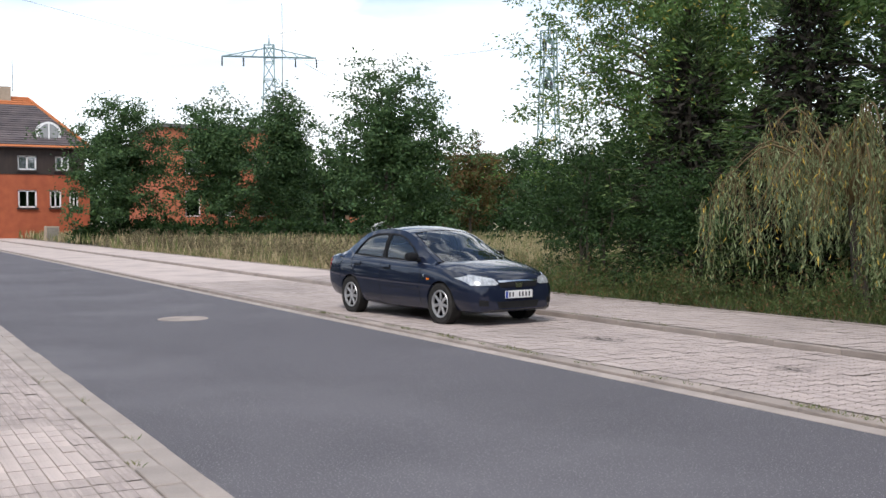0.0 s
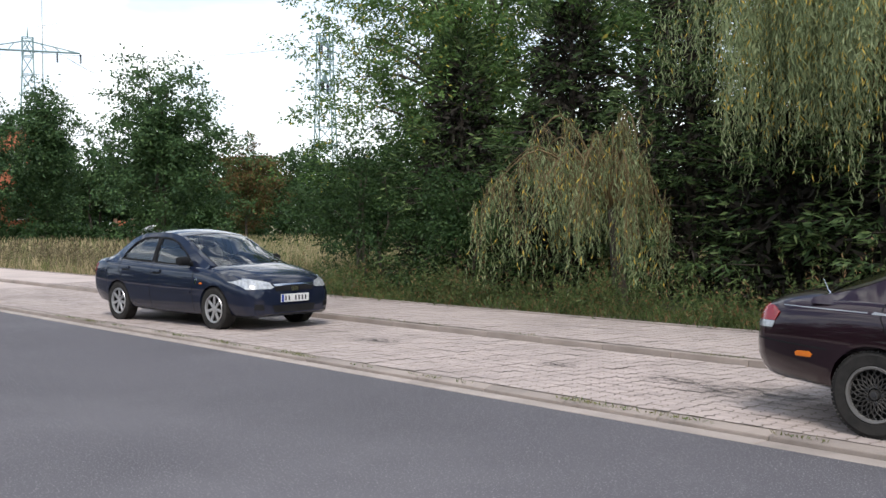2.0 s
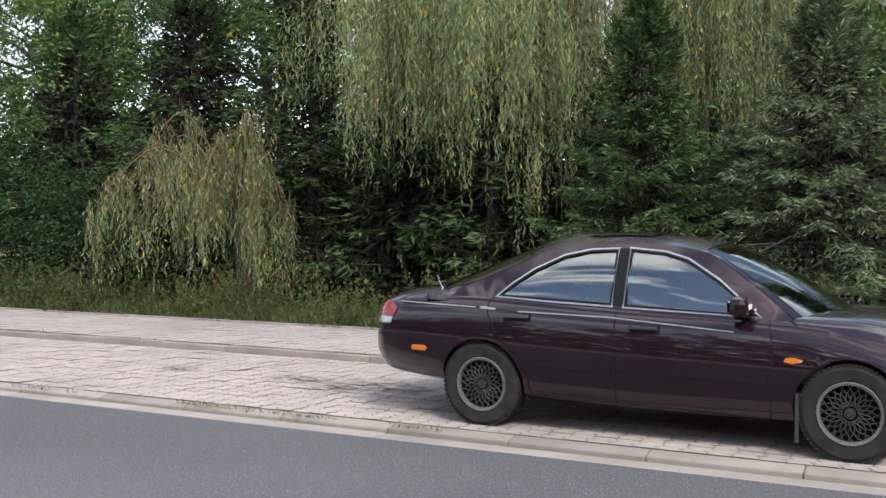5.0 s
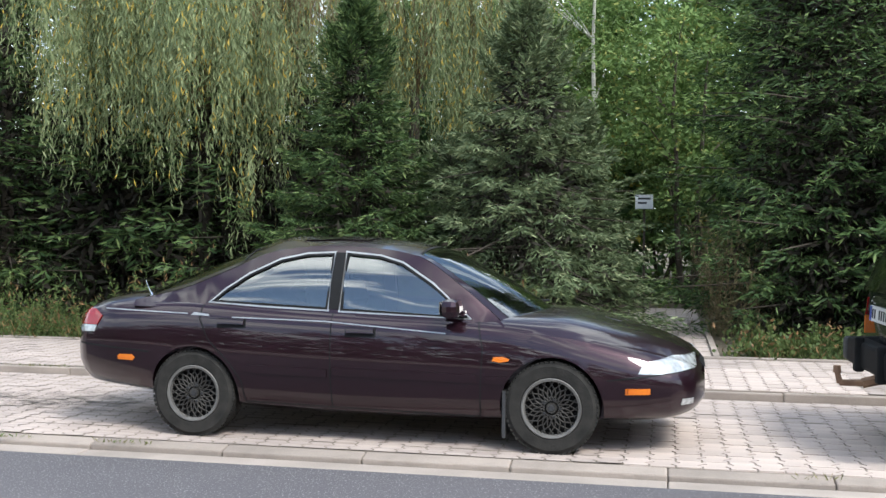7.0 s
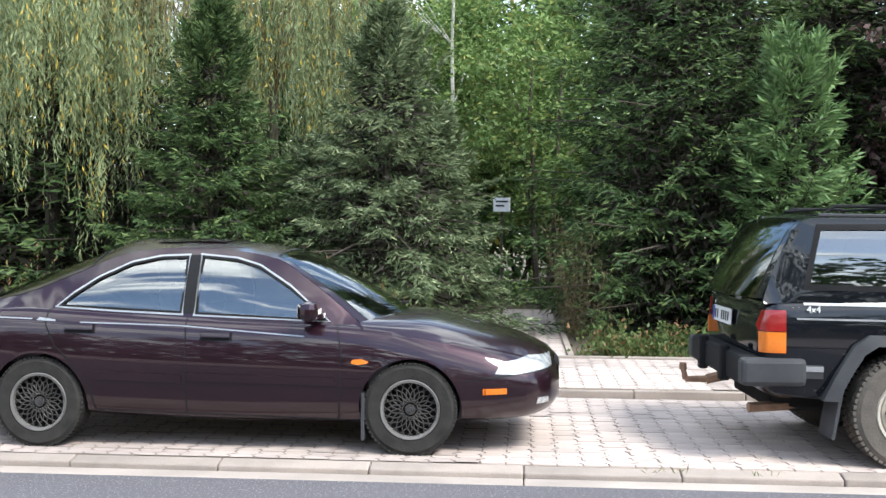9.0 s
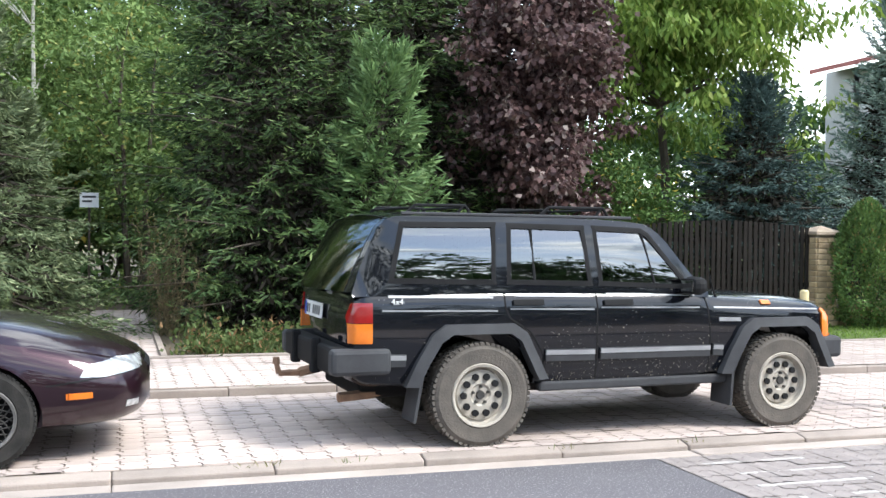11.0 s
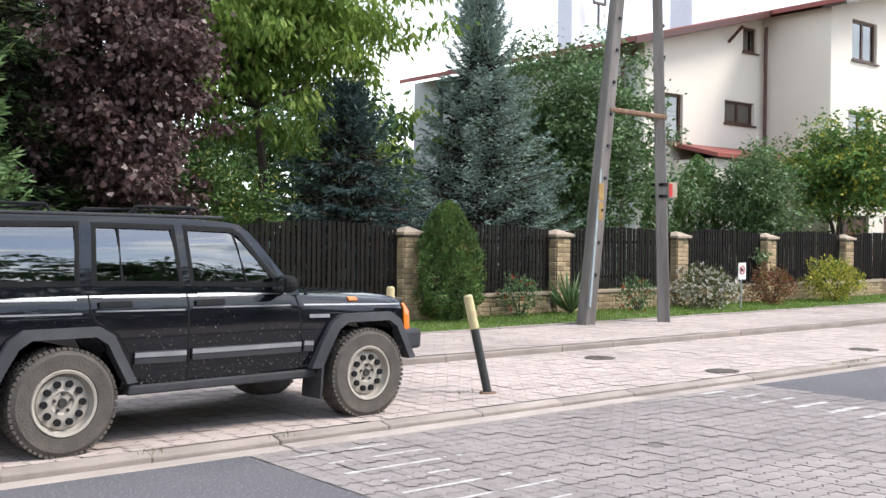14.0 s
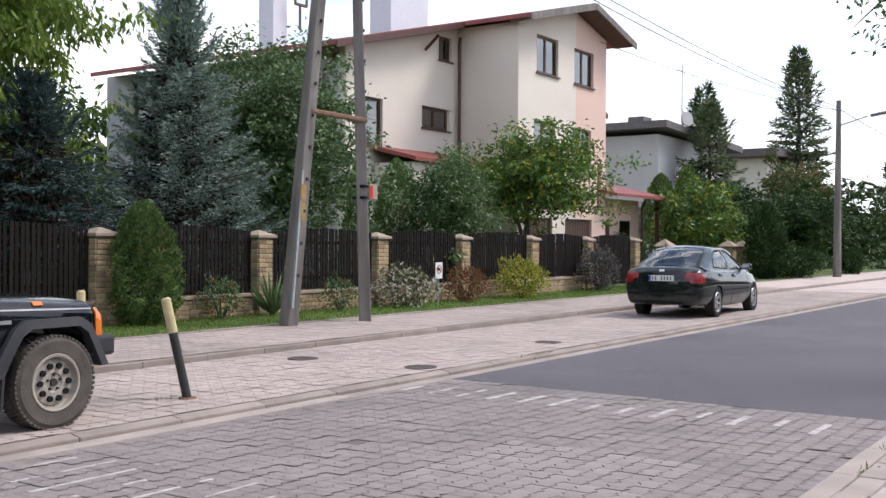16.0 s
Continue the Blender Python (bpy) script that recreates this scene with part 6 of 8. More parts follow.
def bollard(x, y, z, dx, dy, label):
    b = thing("bollard", pose(x, y, z), label, "bollard", "bollards")
    up = Vector((dx, dy, 0.94))
    part("post", limbs_mesh([((0, 0, 0), up * 0.66, 0.042, 0.042)], 16), BOLLARD_BLACK, b)
    part("collar", limbs_mesh([((0, 0, 0), (0, 0, 0.02), 0.09, 0.08)], 12), RUST_STEEL, b)
    bm = limbs_mesh([(up * 0.66, up * 0.99, 0.046, 0.046), (up * 0.99, up * 1.01, 0.046, 0.03)], 16)
    part("top_sleeve", bm, BOLLARD_YELLOW, b, "faded yellow top sleeve")


bollard(6.72, 7.36, 0.055, -0.12, 0.17, "leaning black bollard with a faded yellow top")
bollard(6.95, 9.25, 0.055, 0.02, 0.05, "black bollard with a yellow top behind the off-roader")
sg = thing("sign", pose(-0.39, 17.0, 0.12), "small white notice board on a post by the path", "sign")
slab("post", -0.018, 0.018, 0.02, 0.05, 0, 1.95, BARK, sg)
bd = slab("board", -0.14, 0.14, -0.01, 0.015, 1.8, 2.03, WHITE_PAINT, sg)
for k, w_ in enumerate((0.2, 0.14)):
    slab("bar", -0.1, -0.1 + w_, -0.014, -0.0105, 1.95 - 0.07 * k, 1.98 - 0.07 * k, GREY_PLASTIC, bd)
ds = thing("sign", pose(18.6, 12.75, 0.15), "small white dog sign with a red ring on a stake", "sign")
slab("post", -0.012, 0.012, 0, 0.02, 0, 0.7, GALV, ds)
bd = slab("board", -0.13, 0.13, -0.015, -0.003, 0.6, 0.95, WHITE_PAINT, ds)
rg_ = bmesh.new()
for k in range(20):
    a0, a1 = 2 * math.pi * k / 20, 2 * math.pi * (k + 1) / 20
    rod(rg_, (0.085 * math.cos(a0), -0.018, 0.8 + 0.085 * math.sin(a0)), (0.085 * math.cos(a1), -0.018, 0.8 + 0.085 * math.sin(a1)), 0.011, 0.011, 4)
rod(rg_, (-0.06, -0.018, 0.86), (0.06, -0.018, 0.74), 0.01, 0.01, 4)
part("red_ring", rg_, RED_PAINT, bd)
slab("bar", -0.05, 0.04, -0.019, -0.0155, 0.77, 0.83, INK, bd)

# ---- garden path, manholes, road marks ----
path = structure(slab("garden_path", -0.75, 0.5, 11.98, 19.5, -0.2, 0.135, JOINT), "narrow paved path leading between the spruces", "path")
structure(slab("path_edging", 0.5, 0.57, 11.98, 16, -0.2, 0.17, CONCRETE), "concrete edging beside the path", "kerb")
for x_, y_, z_ in ((10.0, 7.03, 0.062), (13.64, 7.32, 0.062), (9.83, 8.74, 0.062)):
    bm = bmesh.new()
    bmesh.ops.create_cone(bm, cap_ends=True, segments=32, radius1=0.2, radius2=0.19, depth=0.02)
    for k in range(-3, 4):
        box(bm, -0.13, 0.13, k * 0.045 - 0.01, k * 0.045 + 0.01, 0.01, 0.014)
    mh = part("manhole_cover", bm, IRON)
    mh.location = (x_, y_, z_)
    tagged(mh, "round cast-iron manhole cover set in the pavers", "manhole", "manhole covers")
mp_ = bmesh.new()
bmesh.ops.create_cone(mp_, cap_ends=True, segments=28, radius1=0.42, radius2=0.4, depth=0.012)
mm = part("manhole_cover", mp_, CONCRETE)
mm.location = (-17.0, 4.45, 0.004)
tagged(mm, "pale concrete-ringed manhole cover in the asphalt", "manhole", "manhole covers")

for x_, y_, a_, b_ in ((-5.91, 8.18, 0.50, 0.30), (-5.31, 7.95, 0.45, 0.30), (-4.89, 8.14, 1.00, 0.70), (-7.47, 8.17, 0.30, 0.20), (-10.67, 8.20, 0.50, 0.35)):
    bm = bmesh.new()
    bmesh.ops.create_circle(bm, cap_ends=True, segments=24, radius=1.0)
    st_ = part("oil_stain", bm, OIL)
    st_.location, st_.scale = (x_, y_, 0.0668), (a_, b_, 1)
    tagged(st_, "dark blotchy oil stain soaked into the pavers", "stain", "oil stains")


def dash(x0, x1, y0, y1):
    bm = bmesh.new()
    n = 1
    for k in range(n):
        a, b = x0 + (x1 - x0) * k / n, x0 + (x1 - x0) * (k + 1) / n
        box(bm, a, b, y0 + rng.uniform(0, 0.02), y1 - rng.uniform(0, 0.02), 0.0005, 0.004)
    tagged(part("road_mark", bm, ROAD_PAINT), "worn white painted dash on the grey blocks", "road marking", "road dashes")


for k in range(13):
    y = 2.15 + 0.345 * k
    dash(8.7, 9.25, y, y + 0.09)
for k in range(9):
    y = 3.6 + 0.32 * k
    dash(3.85 + 0.08 * (k % 2), 4.85 - 0.1 * (k % 3), y, y + 0.06)

# ---- cars ----


def smooth_curve(xs, ys, x):
    """A monotone cubic through (xs, ys), read at x."""
    xs, ys, x = np.asarray(xs, float), np.asarray(ys, float), np.asarray(x, float)
    h, d = np.diff(xs), np.diff(ys) / np.diff(xs)
    m = np.zeros(len(xs))
    m[0], m[-1] = d[0], d[-1]
    for i in range(1, len(xs) - 1):
        m[i] = 0 if d[i - 1] * d[i] <= 0 else 2 * d[i - 1] * d[i] / (d[i - 1] + d[i])
    k = np.clip(np.searchsorted(xs, x) - 1, 0, len(xs) - 2)
    t = np.clip((x - xs[k]) / h[k], 0, 1)
    return (ys[k] * (1 + 2 * t) * (1 - t) ** 2 + m[k] * h[k] * t * (1 - t) ** 2 + ys[k + 1] * t * t * (3 - 2 * t) + m[k + 1] * h[k] * t * t * (t - 1))


def as_mesh(bm, name, smooth_angle=38):
    me = bpy.data.meshes.new(name)
    bm.normal_update()
    bm.to_mesh(me)
    bm.free()
    me.polygons.foreach_set("use_smooth", [True] * len(me.polygons))
    me.set_sharp_from_angle(angle=radians(smooth_angle))
    return me


def loft_body(st, boxy=0.0, n_x=84):
    """The lower body: sections along x from rows (x, bottom, shoulder z, shoulder half-width, top z, waist half-width, sill half-width)."""
    st = np.array(st, float)
    xs = np.concatenate([np.linspace(st[0, 0], st[-1, 0], n_x), st[:, 0]])
    xs = np.unique(np.round(xs, 3))
    val = [smooth_curve(st[:, 0], st[:, k], xs) for k in range(1, 7)]
    bm = bmesh.new()
    rings = []
    for x, zb, zs, ws, zt, wm, wl in zip(xs, *val):
        h = zs - zb
        e = 1 - boxy
        half = [(0, zb), (wl * 0.5, zb), (wl * 0.9, zb), (wl, zb + 0.05 * h), (wl + (wm - wl) * 0.5, zb + 0.16 * h), (wm * 0.992, zb + 0.34 * h), (wm, zb + 0.5 * h), (wm, zb + 0.62 * h),
                (wm - 0.12 * e * (wm - ws), zb + 0.74 * h), (wm - 0.32 * e * (wm - ws), zb + 0.86 * h), (ws + 0.45 * (wm - ws), zb + 0.95 * h), (ws + 0.15 * (wm - ws), zb + 0.985 * h), (ws, zs),
                (ws * 0.9, zs + 0.42 * (zt - zs)), (ws * 0.72, zs + 0.72 * (zt - zs)), (ws * 0.45, zs + 0.92 * (zt - zs)), (0, zt)]
        ring = [bm.verts.new((x, -y, z)) for y, z in half] + [bm.verts.new((x, y, z)) for y, z in half[-2:0:-1]]
        rings.append(ring)
    for a, b in zip(rings, rings[1:]):
        for i in range(len(a)):
            bm.faces.new((a[i], b[i], b[(i + 1) % len(a)], a[(i + 1) % len(a)]))
    bm.faces.new(rings[0])
    bm.faces.new(rings[-1][::-1])
    bmesh.ops.recalc_face_normals(bm, faces=bm.faces)
    return bm


def cut_arches(bm, axles, radius, z, half, depth=0.3, squash=1.0):
    """Wheel arches cut out of the body, dark inside."""
    me = bpy.data.meshes.new("body")
    bm.to_mesh(me)
    bm.free()
    me.materials.append(CABIN)
    me.materials.append(CABIN)
    ob = new("body_blank", me)
    cut = bmesh.new()
    for x in axles:
        for s in (-1, 1):
            r = bmesh.ops.create_cone(cut, cap_ends=True, segments=40, radius1=radius, radius2=radius, depth=depth,
                                      matrix=Matrix.Translation((x, s * (half - depth / 2 + 0.08), z)) @ Matrix.Rotation(radians(90), 4, "X") @ Matrix.Diagonal((1, squash, 1, 1)))
            r2 = box(cut, x - radius * 0.98, x + radius * 0.98, s * (half + 0.08 - depth / 2) - depth / 2, s * (half + 0.08 - depth / 2) + depth / 2, z - 0.5, z - 0.06)
    cm = bpy.data.meshes.new("cutter")
    for f in cut.faces:
        f.material_index = 1
    cut.to_mesh(cm)
    cut.free()
    cm.materials.append(CABIN)
    cm.materials.append(CABIN)
    co = new("cutter", cm)
    mod = ob.modifiers.new("cut", "BOOLEAN")
    mod.object, mod.operation, mod.solver, mod.use_self = co, "DIFFERENCE", "EXACT", True
    bpy.context.view_layer.update()
    out = bpy.data.meshes.new_from_object(ob.evaluated_get(bpy.context.evaluated_depsgraph_get()))
    bpy.data.objects.remove(ob)
    bpy.data.objects.remove(co)
    return out


class Shell:
    """A car's body surface, from which lamps, seams and mouldings are cut as patches that follow it."""

    def __init__(self, me, car, half):
        self.me, self.car, self.half = me, car, half

    def patch(self, name, poly, material, view="side", side=0, lift=0.004, label="", thr=0.0, parent=None, smooth=True):
        """A convex outline in (x, z) on the flanks or (y, z) on nose ('front') and tail ('rear')."""
        bm = bmesh.new()
        bm.from_mesh(self.me)
        n = len(poly)
        area = sum(poly[i][0] * poly[(i + 1) % n][1] - poly[(i + 1) % n][0] * poly[i][1] for i in range(n))
        us = [p[0] for p in poly]
        zs = [p[1] for p in poly]
        dead = []
        for f in bm.faces:
            c = f.calc_center_median()
            nn = f.normal
            u = c.x if view == "side" else c.y
            ok = min(us) - 0.12 < u < max(us) + 0.12 and min(zs) - 0.12 < c.z < max(zs) + 0.12 and f.material_index == 0
            if view == "side":
                ok = ok and side * c.y > 0.25 and side * nn.y > 0.05
            elif view == "front":
                ok = ok and c.x > thr and nn.x > 0.08
            elif view == "top":
                pass
            else:
                ok = ok and c.x < thr and nn.x < -0.08
            if not ok:
                dead.append(f)
        bmesh.ops.delete(bm, geom=dead, context="FACES")
        for i in range(n):
            (u0, z0), (u1, z1) = poly[i], poly[(i + 1) % n]
            nu, nz = (z1 - z0, -(u1 - u0)) if area > 0 else (-(z1 - z0), u1 - u0)
            co, no = ((u0, 0, z0), (nu, 0, nz)) if view == "side" else ((0, u0, z0), (0, nu, nz))
            bmesh.ops.bisect_plane(bm, geom=bm.verts[:] + bm.edges[:] + bm.faces[:], plane_co=co, plane_no=no, clear_outer=True)
        if not bm.faces:
            bm.free()
            return None
        bm.normal_update()
        for v in bm.verts:
            v.co += v.normal * lift
        r = bmesh.ops.extrude_face_region(bm, geom=bm.faces[:])
        for v in r["geom"]:
            if isinstance(v, bmesh.types.BMVert):
                v.co -= v.normal * (lift + 0.012)
        bmesh.ops.recalc_face_normals(bm, faces=bm.faces)
        for f in bm.faces:
            f.material_index = 0
        me = as_mesh(bm, name, 50)
        return link(name, me, material, parent or self.car, label)

    def line(self, name, pts, width, material, lift=0.002, sides=(-1, 1), view="side", thr=0.0, label=""):
        """A thin band along a line of points on the surface."""
        for s in sides:
            for (a, b), (c, d) in zip(pts, pts[1:]):
                ln = math.hypot(c - a, d - b)
                nx, nz = -(d - b) / ln * width / 2, (c - a) / ln * width / 2
                self.patch(name, [(a + nx, b + nz), (c + nx, d + nz), (c - nx, d - nz), (a - nx, b - nz)], material, view, s, lift, label, thr)


def grow(poly, d):
    """An outline moved outwards by d."""
    n = len(poly)
    area = sum(poly[i][0] * poly[(i + 1) % n][1] - poly[(i + 1) % n][0] * poly[i][1] for i in range(n))
    sg = 1 if area > 0 else -1
    out = []
    for i in range(n):
        p, q, r = Vector(poly[i - 1]), Vector(poly[i]), Vector(poly[(i + 1) % n])
        a, b = (q - p).normalized(), (r - q).normalized()
        na, nb = Vector((a.y, -a.x)) * sg, Vector((b.y, -b.x)) * sg
        m = (na + nb)
        m = m / max(0.35, m.length_squared / 2)
        out.append(tuple(q + m * d))
    return out


def greenhouse(car, shell_paint, rail, belt, wb, windows, ws_x, rg_x, crown=0.05, trim=None, trim_w=0.02, glass=GLASS, roof_paint=None, seal=BLACK_PLASTIC, sunroof=None, covers=(), rear_hump=0.0):
    """Roof, pillars and glass. rail: the roof edge as (x, z, half-width) from tail to cowl; belt: (x, z); wb: belt half-width;
    windows: outlines in (x, z); ws_x, rg_x: where windscreen and rear glass end against the roof."""
    rail = np.array(rail, float)
    x0, x1 = rail[0, 0], rail[-1, 0]
    rx = np.unique(np.concatenate([np.linspace(x0, x1, 44), [ws_x, rg_x]]))
    rz, rw = smooth_curve(rail[:, 0], rail[:, 1], rx), smooth_curve(rail[:, 0], rail[:, 2], rx)
    bx, bz = zip(*belt)

    def flank(x, z, s, out=0.0):
        zb = float(np.interp(x, bx, bz))
        ze, we = float(np.interp(x, rx, rz)), float(np.interp(x, rx, rw))
        t = (z - zb) / max(0.05, ze - zb)
        return (x, s * (wb + t * (we - wb) + 0.025 * math.sin(max(0, min(1, t)) * math.pi) + out), z)

    def strip(name, xa, xb, va, vb, material, lift=0.0, label="", n=14):
        sel = rx[(rx >= xa - 1e-6) & (rx <= xb + 1e-6)]
        bm = bmesh.new()
        rows = []
        for x in sel:
            z, w = float(np.interp(x, rx, rz)), float(np.interp(x, rx, rw))
            f = min(1.0, (x - x0) / 0.25, (x1 - x) / 0.25)
            rows.append([bm.verts.new((x + 0.30 * (1 - v * v) * max(0, (x - ws_x) / (x1 - ws_x)) - 0.14 * (1 - v * v) * max(0, (rg_x - x) / (rg_x - x0)), v * w, z + crown * (1 - abs(v) ** 2.2) * (0.35 + 0.65 * f) + rear_hump * (1 - v * v) * math.sin(math.pi * min(1.0, (x - x0) / (rg_x + 0.5 - x0))) + lift)) for v in np.linspace(va, vb, n)])
        for a, b in zip(rows, rows[1:]):
            for i in range(n - 1):
                bm.faces.new((a[i], b[i], b[i + 1], a[i + 1]))
        bmesh.ops.recalc_face_normals(bm, faces=bm.faces)
        if sum(f.normal.z for f in bm.faces) < 0:
            bmesh.ops.reverse_faces(bm, faces=bm.faces)
        return link(name, as_mesh(bm, name, 60), material, car, label)

    strip("roof", rg_x, ws_x, -1, 1, roof_paint or shell_paint)
    if sunroof:
        strip("sunroof", *sunroof, -0.6, 0.6, shell_paint, 0.008)
        strip("sunroof_seal", sunroof[1], sunroof[1] + 0.06, -0.62, 0.62, seal, 0.006)
    for xa, xb, nm in ((x0, rg_x, "rear_window"), (ws_x, x1, "windscreen")):
        strip(nm, xa, xb, -0.9, 0.9, glass)
        for v_ in (-1, 1):
            strip("glass_seal", xa, xb, *sorted((v_ * 0.93, v_ * 0.9)), seal, 0.003, n=3)
        strip("pillar", xa, xb, -1, -0.92, shell_paint, 0.004, n=3)
        strip("pillar", xa, xb, 0.92, 1, shell_paint, 0.004, n=3)
    strip("window_seal", ws_x - 0.02, ws_x + 0.03, -0.94, 0.94, seal, 0.003)
    strip("window_seal", rg_x - 0.03, rg_x + 0.02, -0.94, 0.94, seal, 0.003)
    outer = [(x, z) for x, z in zip(rx, rz)]
    base = [(x, float(np.interp(x, bx, bz)) - 0.02) for x in rx[::-1]]
    for s in (-1, 1):
        bm = bmesh.new()
        for loop in [outer + base] + windows:
            vs = [bm.verts.new((x, 0, z)) for x, z in loop]
            for i in range(len(vs)):
                bm.edges.new((vs[i - 1], vs[i]))
        bmesh.ops.remove_doubles(bm, verts=bm.verts, dist=0.002)
        bmesh.ops.triangle_fill(bm, use_beauty=True, use_dissolve=False, edges=bm.edges[:])
        for v in bm.verts:
            v.co = flank(v.co.x, v.co.z, s)
        bmesh.ops.recalc_face_normals(bm, faces=bm.faces)
        r = bmesh.ops.extrude_face_region(bm, geom=bm.faces[:])
        for v in r["geom"]:
            if isinstance(v, bmesh.types.BMVert):
                v.co.y -= s * 0.04
        bmesh.ops.recalc_face_normals(bm, faces=bm.faces)
        link("side_frame", as_mesh(bm, "side_frame", 30), shell_paint, car)
        for xa, xb, za, zb in covers:
            bm = bmesh.new()
            n_c = 6
            cols = [[bm.verts.new(flank(x, za + (zb - za) * k / n_c, s, o_)) for k in range(n_c + 1)] for x, o_ in ((xa, -0.01), (xa, 0.004), (xb, 0.004), (xb, -0.01))]
            for p, q in zip(cols, cols[1:]):
                for k in range(n_c):
                    bm.faces.new((p[k], p[k + 1], q[k + 1], q[k]))
            bmesh.ops.recalc_face_normals(bm, faces=bm.faces)
            part("pillar_cover", bm, seal, car)
        for w in windows:
            bm = bmesh.new()
            f = bm.faces.new([bm.verts.new((x, 0, z)) for x, z in w])
            bmesh.ops.triangulate(bm, faces=[f])
            lo, hi = min(z for _, z in w), max(z for _, z in w)
            for k in range(1, 8):
                bmesh.ops.bisect_plane(bm, geom=bm.verts[:] + bm.edges[:] + bm.faces[:], plane_co=(0, 0, lo + (hi - lo) * k / 8), plane_no=(0, 0, 1))
            for v in bm.verts:
                v.co = flank(v.co.x, v.co.z, s, -0.014)
            bmesh.ops.recalc_face_normals(bm, faces=bm.faces)
            g = link("side_window", as_mesh(bm, "side_window"), glass, car)
            for d0, d1, m, out in (((-0.012, 0.004, seal, 0.001),) + (((0.004, 0.004 + trim_w, trim, 0.003),) if trim else ((0.004, 0.016, seal, 0.002),))):
                a, b = grow(w, d0), grow(w, d1)
                bm = bmesh.new()
                va, vb = [bm.verts.new(flank(*p, s, out)) for p in a], [bm.verts.new(flank(*p, s, out)) for p in b]
                vc = [bm.verts.new(flank(*p, s, -0.012)) for p in a]
                for i in range(len(a)):
                    bm.faces.new((va[i - 1], va[i], vb[i], vb[i - 1]))
                    bm.faces.new((va[i - 1], va[i], vc[i], vc[i - 1]))
                bmesh.ops.recalc_face_normals(bm, faces=bm.faces)
                part("window_trim", bm, m, g)
    return flank


def wheel(car, x, y, s, r, width, rim_r, style, rim_mat, tyre_mat, back=CABIN, knobs=0):
    """A wheel whose outer face looks to side s."""
    w = part("wheel", limbs_mesh([((0, -s * width * 0.45, 0), (0, -s * width * 0.02, 0), rim_r * 0.8, rim_r * 0.8)], 24), back, car)
    w.location = (x, y, r)
    bm = bmesh.new()
    h = width / 2
    prof = [(rim_r, -h * 0.8), (rim_r * 1.06, -h * 0.95), (r * 0.9, -h), (r * 0.975, -h * 0.86), (r, -h * 0.6), (r, h * 0.6), (r * 0.975, h * 0.86), (r * 0.9, h), (rim_r * 1.06, h * 0.95), (rim_r, h * 0.8)]
    lathe(bm, prof, 48)
    bmesh.ops.recalc_face_normals(bm, faces=bm.faces)
    n_k = knobs or 60
    for k in range(n_k):
        a = 2 * math.pi * k / n_k
        for yy, q in ((-h * 0.72, 0), (-h * 0.25, 0.5), (h * 0.25, 0), (h * 0.72, 0.5)):
            aa = a + q * 2 * math.pi / n_k
            d = 0.008 if knobs else 0.003
            box(bm, -r * 2.2 / n_k, r * 2.2 / n_k, yy - h * 0.2, yy + h * 0.2, -0.01, d, m=Matrix.Rotation(aa, 4, "Y") @ Matrix.Translation((0, 0, r)))
    link("tyre", as_mesh(bm, "tyre", 30), tyre_mat, w)
    f = s * h * 0.62
    bm = bmesh.new()
    lathe(bm, [(rim_r * 1.02, s * h * 0.9), (rim_r * 0.99, s * h * 0.96), (rim_r * 0.93, s * h * 0.92), (rim_r * 0.9, f * 0.8), (rim_r * 0.88, 0.0), (0.03, 0.0)], 48)
    bmesh.ops.recalc_face_normals(bm, faces=bm.faces)
    link("rim", as_mesh(bm, "rim"), back if style == "lattice" else (back if style != "holes" else rim_mat), w)
    bm = bmesh.new()
    lathe(bm, [(rim_r * 1.03, s * h * 0.9), (rim_r * 1.0, s * h * 0.99), (rim_r * 0.92, s * h * 0.95), (rim_r * 0.9, f)], 48)
    if style == "holes":
        lathe(bm, [(rim_r * 0.92, f * 1.05), (rim_r * 0.84, f * 0.75), (rim_r * 0.8, f * 0.95), (rim_r * 0.36, f * 1.12), (rim_r * 0.3, f * 0.95), (rim_r * 0.1, f * 0.98), (0.001, f * 0.98)], 48)
    bmesh.ops.recalc_face_normals(bm, faces=bm.faces)
    link("rim_face", as_mesh(bm, "rim_face", 45), ALLOY_GRIME if style == "lattice" else rim_mat, w)
    if style == "holes":
        for k in range(10):
            bm = bmesh.new()
            a = 2 * math.pi * k / 10
            c = (rim_r * 0.6 * math.cos(a), f * 1.05, rim_r * 0.6 * math.sin(a))
            rod(bm, c, (c[0], c[1] + s * 0.02, c[2]), rim_r * 0.11, rim_r * 0.11, 14)
            part("vent_hole", bm, BLACK_PLASTIC, w)
        for k in range(5):
            bm = bmesh.new()
            a = 2 * math.pi * k / 5 + 0.3
            c = (rim_r * 0.27 * math.cos(a), f * 0.98, rim_r * 0.27 * math.sin(a))
            rod(bm, c, (c[0], c[1] + s * 0.02, c[2]), rim_r * 0.05, rim_r * 0.045, 6)
            part("wheel_nut", bm, ALLOY_DARK, w)
        part("hub_cap", limbs_mesh([((0, f * 0.95, 0), (0, f * 1.2, 0), rim_r * 0.15, rim_r * 0.13)], 20), ALLOY_DARK, w)
        return w
    bm = bmesh.new()
